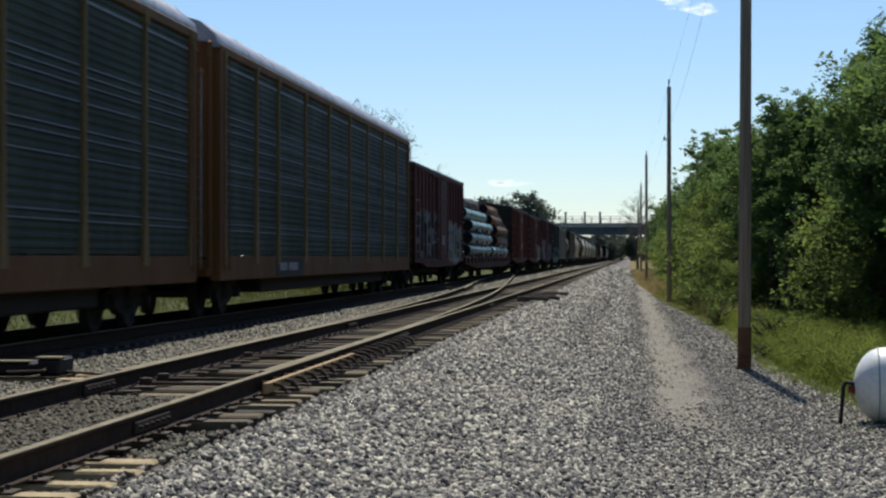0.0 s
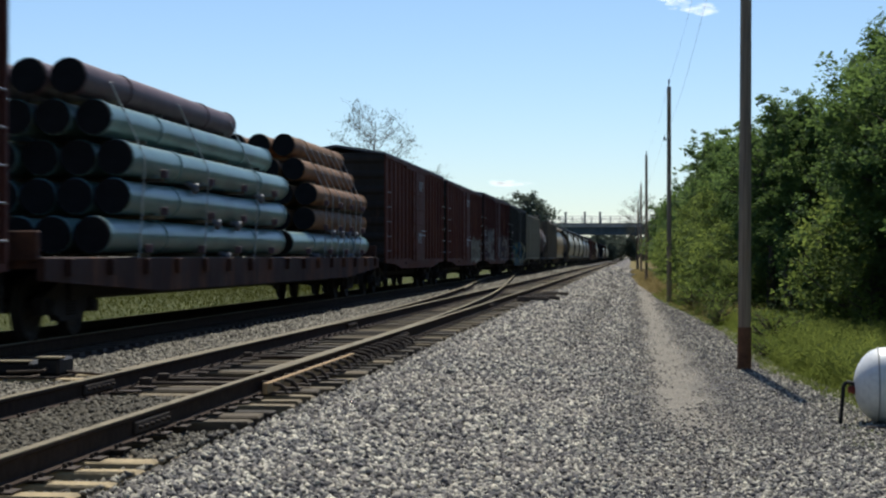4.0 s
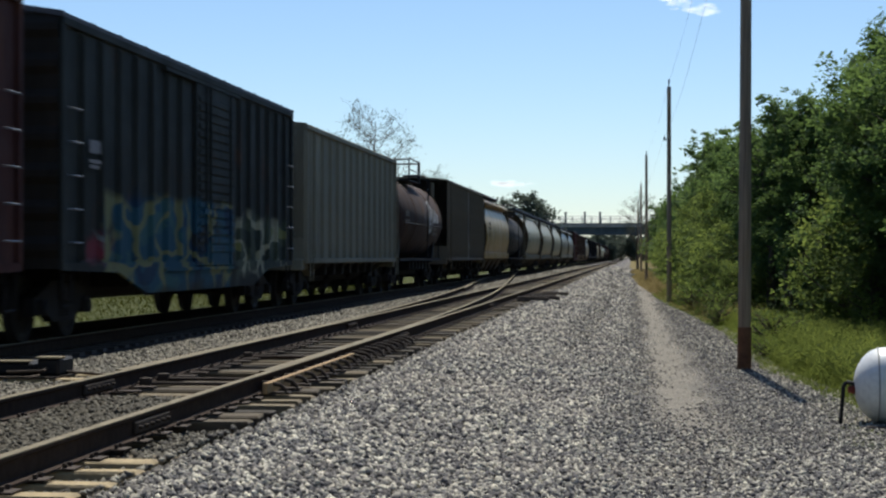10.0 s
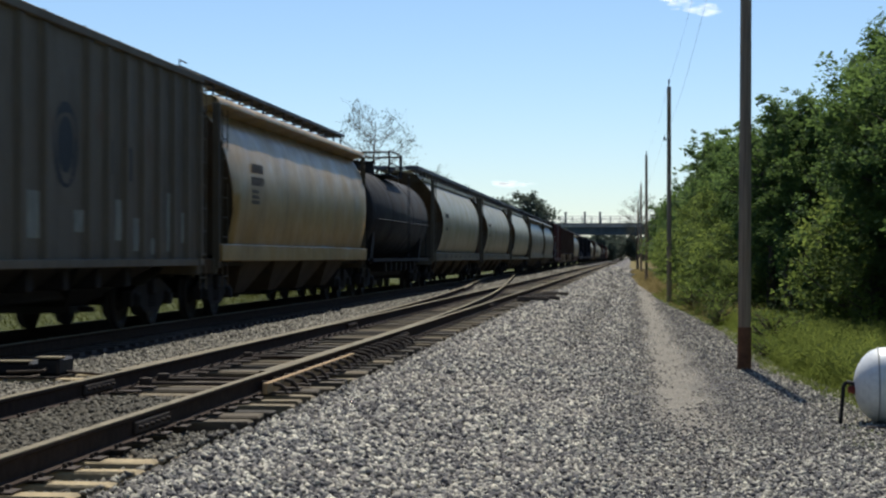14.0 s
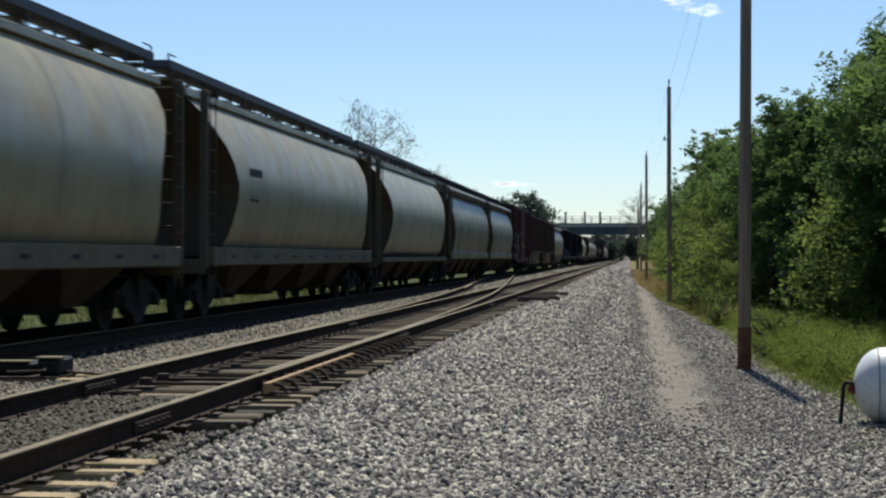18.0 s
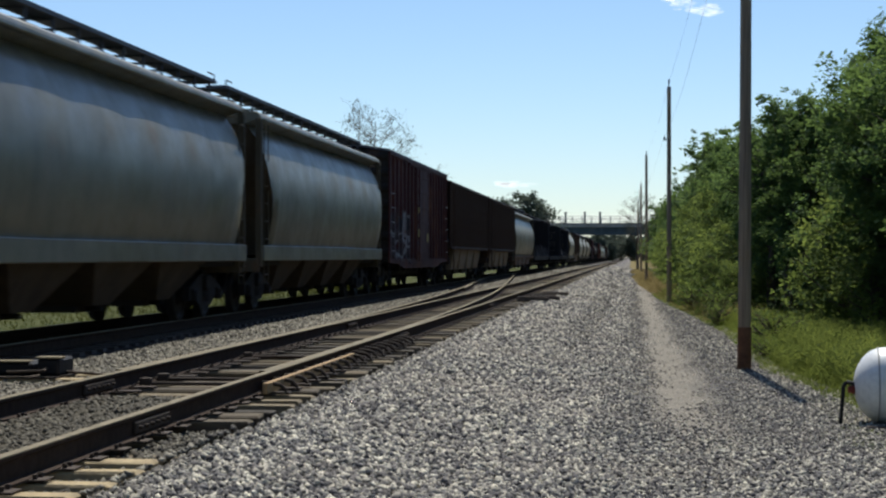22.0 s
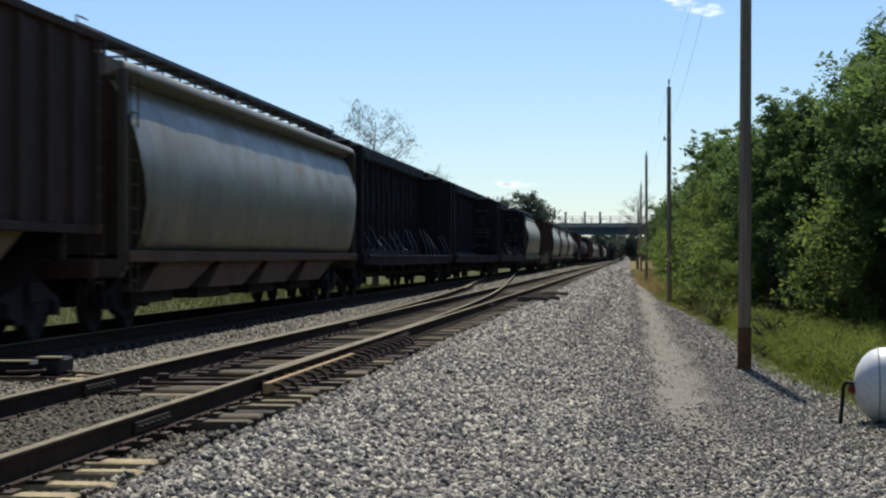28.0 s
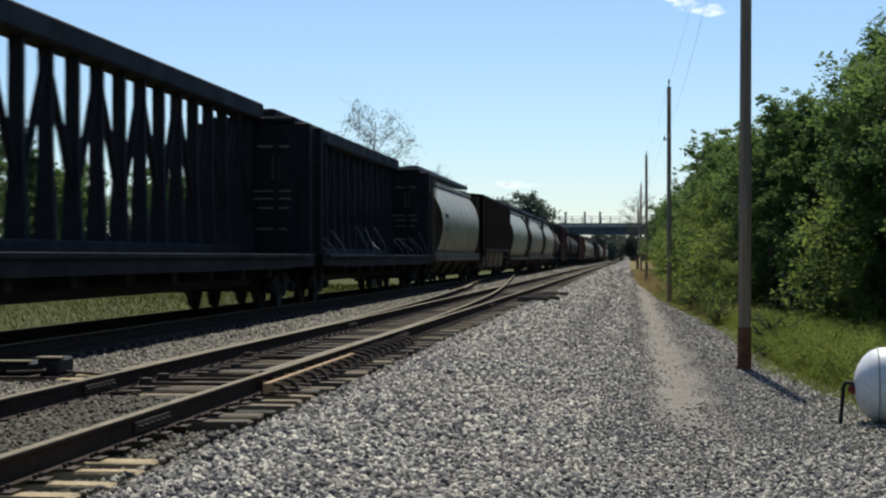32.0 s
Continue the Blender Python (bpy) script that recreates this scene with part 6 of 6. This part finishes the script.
def pipe_flat(q0, q1, label):
    car, half = new_car(q0, q1, label, "flatcar", 3.0)
    hb = half - 0.6
    part("deck", Mb().box(-1.5, -hb, 1.0, 1.5, hb, 1.16, 0.02), PIPE_DECK, car)
    for s in (-1, 1):
        prof = [(-hb, 0.85), (-hb, 1.14), (hb, 1.14), (hb, 0.85), (hb - 5.5, 0.62), (-hb + 5.5, 0.62)]
        part("side_sill", Mb().slab(prof, s * 1.42, s * 1.53), PIPE_DECK, car)
        for k in range(16):
            y = -hb + 0.9 + k * (2 * hb - 1.8) / 15
            part("stake_pocket", Mb().box(min(s * 1.53, s * 1.61), y - 0.08, 0.9, max(s * 1.53, s * 1.61), y + 0.08, 1.14, 0.01), PIPE_DECK, car)
        part("end_wall", Mb().box(-1.45, s * hb - 0.08, 1.1, 1.45, s * hb + 0.08, 1.5, 0.02), PIPE_DECK, car)
    R, pitch = 0.262, 0.60
    n = 18

    def pipe_mesh(ln):
        mb = Mb()
        circ = lambda rr, y: [(rr * math.cos(k * math.tau / n), y, rr * math.sin(k * math.tau / n)) for k in range(n)]
        mb.loft([circ(R, -ln / 2), circ(R, ln / 2)], True, True, False)
        mb.loft([circ(R - 0.02, -ln / 2), circ(R - 0.02, ln / 2)], True, True, False)
        for y in (-ln / 2, ln / 2):
            mb.loft([circ(R, y), circ(R - 0.02, y)], False, True, False)
        for y in (-ln / 2 + 0.12, -ln * 0.25, ln * 0.27, ln / 2 - 0.12):
            mb.loft([circ(R, y - 0.06), circ(R + 0.02, y - 0.05), circ(R + 0.02, y + 0.05), circ(R, y + 0.06)], False, True, False)
        return mb.mesh("pipe", False)

    CAP = Mb().cyl((0, 0, 0), (0, 0.2, 0), R + 0.006, n=18).mesh("end_cap")
    CAP.materials.append(CAP_BLACK)
    stacks = (([(-5.2, 12.6), (-4.6, 11.8), (-4.6, 11.8), (-4.8, 11.6), (-6.0, 9.8)], (PIPE_TEAL, PIPE_TEAL, PIPE_TEAL, PIPE_TEAL, PIPE_DARK)),
              ([(7.4, 11.0), (8.6, 8.0), (8.6, 7.8), (8.4, 7.4), (8.55, 7.2)], (PIPE_TEAL, PIPE_RUST, PIPE_RUST, PIPE_RUST, PIPE_RUST)))
    for spans, mats in stacks:
        made = {}
        for row, cnt in enumerate((5, 5, 5, 4, 3)):
            mat, (c, ln) = mats[row], spans[row]
            key = (mat.name, ln)
            if key not in made:
                made[key] = pipe_mesh(ln)
                made[key].materials.append(mat)
            for k in range(cnt):
                x = (k - (cnt - 1) / 2) * 0.6
                rr = random.Random(row * 10 + k)
                off = rr.uniform(-0.12, 0.12)
                part("pipe", made[key], mat, car, "", pose(x, c + off, 1.16 + 0.06 + R + row * pitch, 0, rr.uniform(0, 360), 0))
                part("end_cap", CAP, CAP_BLACK, car, "", pose(x, c + off - ln / 2 - 0.02, 1.22 + R + row * pitch))
        for row in range(5):
            c, ln = spans[row]
            for yy in (-0.36 * ln, -0.1 * ln, 0.12 * ln, 0.36 * ln):
                w = 1.52 if row < 3 else (1.25 if row == 3 else 0.95)
                part("separator_strip", Mb().box(-w, c + yy - 0.05, 1.165 + row * pitch, w, c + yy + 0.05, 1.225 + row * pitch), TIE_WOOD, car)
                if row < 3:
                    a = c + yy * 0.62 + 0.3 * row
                    if (row + round(yy)) % 2 == 0:
                        part("lug", Mb().cyl((1.2 + R * 0.9, a, 1.16 + row * pitch), (1.2 + R * 0.9 + 0.07, a, 1.14 + row * pitch), 0.10, 0.09, n=10).cyl((1.25, a, 1.25 + row * pitch), (1.47, a, 1.15 + row * pitch), 0.05, n=8), STRAP, car, "pale round fitting")
                    part("wedge", Mb().box(w - 0.05, c + yy - 0.06, 1.23 + row * pitch, w + 0.06, c + yy + 0.06, 1.36 + row * pitch, 0.01), PIPE_DARK, car)
        c, ln = spans[4]
        for k in range(7 if c > 0 else 3):
            y = c - ln / 2 + 0.9 + k * (ln - 1.8) / (6 if c > 0 else 2)
            r = random.Random(k + 31)
            outer = [(1.2 if row < 3 else (0.9 if row == 3 else 0.6)) + R + 0.025 for row in range(5)]
            pts = [(x, y + 0.10 * row + r.uniform(-0.05, 0.05), 1.22 + R + row * pitch) for row, x in enumerate(outer)]
            pts = [(1.5, y - 0.2, 1.12)] + pts + [(0.45, y + 0.5, 1.22 + 2 * R + 4 * pitch + 0.02)]
            part("lashing", Mb().tube(pts, 0.012, 5), LASHING, car, "thin lashing over the pipes")
    return car


def centrebeam(q0, q1, label, paint, seed, mark=None):
    car, half = new_car(q0, q1, label, "centerbeam flatcar", 2.3)
    hb = half - 0.55
    part("deck", Mb().box(-1.45, -hb, 1.0, 1.45, hb, 1.2, 0.02), paint, car)
    for s in (-1, 1):
        part("side_sill", Mb().slab([(-hb, 0.95), (-hb, 1.24), (hb, 1.24), (hb, 0.95), (hb - 4, 0.90), (-hb + 4, 0.90)], s * 1.4, s * 1.5), paint, car)
        part("deck_rail", Mb().box(min(s * 1.5, s * 1.58), -hb + 0.6, 1.14, max(s * 1.5, s * 1.58), hb - 0.6, 1.22, 0.008), paint, car)
        b = Mb().box(-1.45, s * (hb - 0.18) - 0.22, 1.2, 1.45, s * (hb - 0.18) + 0.22, 4.34, 0.03)
        e = part("bulkhead", b, paint, car, "tall solid end bulkhead")
        for k in range(5):
            x = -1.3 + 0.65 * k
            part("stiffener", Mb().box(x - 0.06, s * (hb - 0.42) - 0.06, 1.2, x + 0.06, s * (hb - 0.42) + 0.06, 4.25), paint, e)
        part("cap", Mb().box(-1.1, s * (hb - 0.18) - 0.26, 4.34, 1.1, s * (hb - 0.18) + 0.26, 4.48, 0.03), paint, e)
        ladder(car, 1.5, s * (hb - 0.18), 0.8, 4.2, paint, 11, 0.36)
        if mark:
            for j, (x0, x1, z0, z1) in enumerate(((0.55, 0.72, 3.2, 3.75), (0.2, 0.95, 3.95, 4.0), (0.1, 1.0, 2.9, 2.94), (0.1, 1.0, 2.72, 2.76), (0.2, 0.95, 2.5, 2.54), (0.1, 0.9, 2.0, 2.04))):
                part("marking", Mb().box(x0, s * (hb - 0.18) - 0.232, z0 - 0.2, x1, s * (hb - 0.18) - 0.222, z1 - 0.2), mark, car, "faded pale mark")
    part("top_chord", Mb().box(-0.28, -hb + 0.1, 4.42, 0.28, hb - 0.1, 4.82, 0.04), paint, car)
    part("bottom_chord", Mb().box(-0.22, -hb + 0.1, 1.2, 0.22, hb - 0.1, 1.42, 0.02), paint, car)
    n = round((2 * hb - 1.2) / 1.25)
    step = (2 * hb - 1.2) / n
    pm = Mb().loft([[(-0.18, -0.08, 1.4), (0.18, -0.08, 1.4), (0.18, 0.08, 1.4), (-0.18, 0.08, 1.4)], [(-0.115, -0.07, 2.6), (0.115, -0.07, 2.6), (0.115, 0.07, 2.6), (-0.115, 0.07, 2.6)],
                    [(-0.11, -0.07, 4.44), (0.11, -0.07, 4.44), (0.11, 0.07, 4.44), (-0.11, 0.07, 4.44)]], False)
    pm = pm.mesh("post")
    pm.materials.append(paint)
    for k in range(n + 1):
        y = -hb + 0.6 + step * k
        part("post", pm, paint, car, at=pose(0, y, 0))
        if k < n:
            a, b = (1.9, 4.3) if k % 2 == 0 else (4.3, 2.2)
            part("diagonal_brace", Mb().cyl((0, y, a), (0, y + step, b), 0.075, n=8), paint, car)
    for k in range(n if seed != 1 else 0):
        y = -hb + 1.0 + (2 * hb - 2.0) * k / (n - 1)
        for s in (-1, 1):
            g = random.Random(seed * 97 + k * 2 + s)
            if g.random() < 0.2:
                continue
            up, lean, kink = g.uniform(0.35, 1.0), g.uniform(-0.45, 0.3), g.uniform(-0.1, 0.1)
            mb = Mb().tube([(s * 1.46, y, 1.22), (s * 1.42, y + 0.3 * lean + kink, 1.24 + 0.3 * up), (s * 1.25, y + 0.7 * lean, 1.24 + 0.7 * up), (s * 1.12, y + lean - kink, 1.24 + up)], 0.012, 5)
            part("tie_down", mb, STRAP, car, "pale tie-down strap")
    return car


FADED_MARK = plain("faded_tan_marks", (0.15, 0.12, 0.085), 0.8, 0, 5, 0.4)
PATCH = plain("patch_paint", (0.25, 0.25, 0.20), 0.8, 0, 4, 0.3)
DARK_MARK = plain("worn_dark_marks", (0.085, 0.08, 0.07), 0.8, 0, 6, 0.4)
WALKWAY = plain("dull_grating", (0.09, 0.095, 0.11), 0.7, 0.4, 5)
RACK_POST = weathered("rack_post_paint", (0.37, 0.285, 0.13), (0.16, 0.08, 0.035), 0.4, 0.5)
RACK_PANEL = weathered("rack_panel", (0.082, 0.125, 0.108), (0.08, 0.065, 0.045), 0.2, 0.6, 0.75, 0.0)
RACK_RUST = weathered("rack_rust_paint", (0.27, 0.145, 0.05), (0.13, 0.055, 0.03), 0.5, 0.6)
PIPE_TEAL = plain("pipe_teal_coating", (0.12, 0.20, 0.18), 0.34, 0, 1.5, 0.3, 0.1, 0.5)
PIPE_RUST = plain("pipe_rust_primer", (0.18, 0.088, 0.034), 0.75, 0, 2.0, 0.45)
PIPE_DARK = plain("pipe_brown_coating", (0.10, 0.06, 0.065), 0.6, 0, 2.0, 0.3)
PIPE_DECK = weathered("flatcar_paint", (0.085, 0.042, 0.036), rusty=0.5)
CAP_BLACK = plain("pipe_cap_black", (0.012, 0.012, 0.013), 0.95, 0, 4, 0.3, 0.1, 0.05)
LASHING = plain("pale_lashing_wire", (0.42, 0.42, 0.38), 0.6, 0.1)
STRAP = plain("strap_webbing", (0.15, 0.15, 0.16), 0.6, 0.2)
DARKS = ((0.05, 0.045, 0.048), (0.09, 0.07, 0.068), (0.12, 0.10, 0.10), (0.06, 0.05, 0.05))
WHITES = ((0.64, 0.61, 0.44), (0.36, 0.35, 0.28), (0.56, 0.54, 0.40))
PALES = ((0.30, 0.32, 0.29), (0.46, 0.47, 0.42), (0.22, 0.27, 0.26), (0.36, 0.35, 0.25), (0.15, 0.13, 0.12))
RED_A = weathered("boxcar_red_tagged", (0.15, 0.055, 0.045), rusty=0.35, tags=((-8, -1.5, 1.0, 2.9, DARKS, (0.30, 0.31, 0.30)), (2.6, 8.2, 0.9, 2.6, PALES, (0.40, 0.41, 0.38))))
RED_B = weathered("boxcar_oxide_red", (0.20, 0.075, 0.055), rusty=0.3)
RED_C = weathered("boxcar_oxide_tagged", (0.19, 0.075, 0.06), rusty=0.35, tags=((2.0, 7.6, 0.9, 2.1, WHITES, (0.46, 0.44, 0.36)),))
DARK_TAG = weathered("boxcar_dark_tagged", (0.125, 0.05, 0.048), rusty=0.4, tags=((-8.2, -2.5, 0.9, 2.7, ((0.30, 0.31, 0.30), (0.42, 0.41, 0.37), (0.16, 0.13, 0.13), (0.36, 0.30, 0.24)), (0.24, 0.21, 0.20)), (-1, 8, 0.9, 2.4, ((0.30, 0.28, 0.27), (0.13, 0.12, 0.13), (0.38, 0.35, 0.30), (0.20, 0.17, 0.15)), (0.22, 0.18, 0.17))))
TEALS = ((0.02, 0.06, 0.12), (0.04, 0.13, 0.19), (0.07, 0.18, 0.19), (0.08, 0.12, 0.24))
GREEN_TAG = weathered("boxcar_green_tagged", (0.055, 0.07, 0.075), rusty=0.2, tags=((-6.6, -5.0, 0.9, 1.6, ((0.30, 0.06, 0.08), (0.34, 0.12, 0.14))), (-6.0, 1.9, 0.55, 2.2, TEALS, (0.30, 0.31, 0.15)), (2.2, 7.0, 0.75, 2.05, ((0.05, 0.07, 0.06), (0.10, 0.13, 0.09), (0.30, 0.32, 0.12)), (0.52, 0.52, 0.36))))
HOP_GREY = weathered("hopper_light_grey", (0.45, 0.49, 0.44), rusty=0.15, dirt=0.5)
HOP_BROWN = weathered("hopper_grey_brown", (0.265, 0.255, 0.215), rusty=0.2)
HOP_TAN = weathered("hopper_tan", (0.64, 0.47, 0.18), rusty=0.15, rough=0.4, gloss=0.6)
HOP_PALE = weathered("hopper_pale_grey", (0.54, 0.54, 0.38), rusty=0.12, rough=0.4, gloss=0.6)
HOP_PALE2 = weathered("hopper_grey_dirty", (0.29, 0.31, 0.255), rusty=0.2, rough=0.4, gloss=0.6)
HOP_BEIGE = weathered("hopper_beige_white", (0.42, 0.415, 0.315), rusty=0.14, rough=0.4, gloss=0.6)
HOP_WHITE = weathered("hopper_off_white", (0.60, 0.64, 0.50), rusty=0.03, rough=0.4, gloss=0.6)
# Sill grey, darkened to imitate the shadow of the bulging side above.
HOP_SILL_SHADE = weathered("hopper_sill_shaded_grey", (0.31, 0.31, 0.235), rusty=0.25)
HOP_LOWER = weathered("hopper_brown_bottom", (0.105, 0.085, 0.062), (0.07, 0.04, 0.025), rusty=0.35)
# Rust-brown of the hollow ends, with their shade mixed into the colour.
END_SHADE = weathered("hopper_end_brown_shade", (0.115, 0.095, 0.065), (0.06, 0.036, 0.022), rusty=0.45)
HOP_RUST = weathered("hopper_dark_brown", (0.10, 0.066, 0.05), rusty=0.35)
END_BLACK = weathered("black_end_paint", (0.045, 0.04, 0.038), rusty=0.25)
END_DARK = weathered("dark_end_frame", (0.17, 0.165, 0.13), rusty=0.4)
BAY_BROWN = weathered("bay_red_brown", (0.25, 0.165, 0.105), rusty=0.4)
PLACARD = plain("yellow_placard", (0.30, 0.23, 0.06), 0.7)
BAY_TAN = weathered("bay_dusty_tan", (0.36, 0.265, 0.15), rusty=0.25)
MAROON = weathered("boxcar_maroon_tagged", (0.115, 0.042, 0.045), rusty=0.45, tags=((-7.8, -3.0, 1.0, 2.7, DARKS, (0.42, 0.42, 0.42)),))
TANK_BROWN = weathered("tank_dark_brown", (0.085, 0.05, 0.038), rusty=0.3, rough=0.75)
TANK_BLACK = weathered("tank_black", (0.035, 0.033, 0.032), rusty=0.15, rough=0.7)
BEAM_DARK = weathered("centrebeam_dark", (0.020, 0.021, 0.030), rusty=0.15)

autorack(1.4, 29.4, "autorack car with rusty posts and grey-green slotted panels")
autorack(29.4, 57.6, "autorack car with rusty posts and grey-green slotted panels")
boxcar(57.6, 76.15, "dark red boxcar with pale graffiti on its side", RED_A, 1, eave=4.45)
pipe_flat(76.15, 106.3, "flatcar loaded with stacked teal and rust-brown pipes")
boxcar(106.3, 123.8, "oxide-red ribbed boxcar with a sliding door", RED_B, 2, nribs=17)
boxcar(123.8, 141.3, "oxide-red boxcar with pale graffiti beside its door", RED_C, 3, eave=4.3, plug=True)
boxcar(141.3, 160.5, "dark brown boxcar covered in faded graffiti", DARK_TAG, 4, eave=4.43, nribs=18, plug=True)
boxcar(160.5, 177.3, "dark green boxcar with colourful graffiti letters", GREEN_TAG, 5, eave=4.4, nribs=18, door=(-0.8, 2.0), plug=True, sillz=0.6, dip=3.9, stiff=18)
ribbed_hopper(177.3, 193.8, "light grey hopper car with closely ribbed sides", HOP_GREY, 6, nribs=14)
tank_car(193.8, 207.9, "dark brown tank car with a white oval emblem", TANK_BROWN, 7, True, FADED_MARK, 1.49)
ribbed_hopper(207.9, 225.4, "grey-brown hopper car with ribbed sides", HOP_BROWN, 8, eave=4.3, nribs=18, mark=DARK_MARK, wide=0.92)
eave_hopper(225.4, 244.1, "tan covered hopper with bowed smooth sides", HOP_TAN, 9, HOP_LOWER, FADED_MARK)
tank_car(244.1, 259.8, "plain black tank car with a railed platform", TANK_BLACK, 10)
round_hopper(259.8, 280.8, "pale grey covered hopper with rounded sides", HOP_PALE, 11, HOP_LOWER, True, DARK_MARK)
round_hopper(280.8, 301.8, "pale grey covered hopper with rounded sides", HOP_PALE, 12, HOP_LOWER, True, DARK_MARK)
round_hopper(301.8, 321.8, "off-white covered hopper with rounded dirty sides", HOP_WHITE, 13, HOP_LOWER)
eave_hopper(321.8, 341.5, "grey covered hopper with bowed sides and a rusty sill", HOP_PALE2, 14, HOP_LOWER)
eave_hopper(341.5, 359.6, "dirty grey covered hopper with streaked bowed sides", HOP_PALE2, 15, HOP_LOWER)
boxcar(359.6, 377.5, "maroon boxcar with white graffiti near its end", MAROON, 16, eave=4.5, nribs=18)
ribbed_hopper(377.5, 396.9, "dark brown ribbed hopper with paler slanting bays", HOP_RUST, 17, 1.5, 4.3, 18, BAY_TAN, None, 4)
ribbed_hopper(396.9, 416.8, "dark brown ribbed hopper with paler slanting bays", HOP_RUST, 18, 1.5, 4.3, 18, BAY_TAN, None, 4)
eave_hopper(416.8, 439.6, "off-white covered hopper with rusty brown bays", HOP_BEIGE, 19, HOP_LOWER, None, BAY_BROWN, False)
centrebeam(439.6, 464.8, "empty dark centerbeam flatcar with open posts", BEAM_DARK, 0)
centrebeam(464.8, 489.8, "empty dark centerbeam flatcar with open posts", BEAM_DARK, 1, FADED_MARK)
centrebeam(489.8, 513.5, "empty dark centerbeam flatcar with open posts", BEAM_DARK, 2, FADED_MARK)


def again(index, q0):
    """Another car of a kind that is already built, from q0 on."""
    src = CARS[index][0]
    half = src["half"]
    c = copy_thing(src, pose(TRAIN_TRACK, q0 + half, RAIL))
    CARS.append((c, q0 + half))
    return q0 + 2 * half


q = 513.5
for index in (13, 19, 15, 13, 14, 9, 18, 12, 9, 12, 4, 5, 14, 15, 16, 19, 20, 12, 9, 13, 14, 6, 5, 18, 21, 16):
    q = again(index, q)


# ---------------------------------------------------------------- what moves
def run(t):
    """Metres that the train has gone at t seconds."""
    u = t / 32.0
    return 445.1 * u + 5.3 * u * u - u ** 3


def motions():
    for car, q0 in CARS:
        walk(car, [(float(t), pose(TRAIN_TRACK, q0 - run(t), RAIL)) for t in range(33)])
    sets = {-1: [], 1: []}
    for car, q0 in CARS:
        for o in car.children_recursive:
            if o.name.startswith("wheelset"):
                sets[1 if o.location.y > 0 else -1].append(o)
    for e, group in sets.items():
        walk(group[0], [(k / 30.0, pose(0, e * 0.9, 0.457, math.degrees(run(k / 30.0) / 0.457), 0, 0)) for k in range(961)])
        made = group[0].animation_data
        for o in group[1:]:
            o.rotation_mode = "QUATERNION"
            a = o.animation_data_create()
            a.action = made.action
            a.action_slot = made.action_slot
    for c, (x, z) in zip(CLOUDS, ((80, 362), (-178, 108))):
        walk(c, [(0.0, pose(x, 2400, z)), (32.0, pose(x + 12, 2400, z - 2))])


motions()
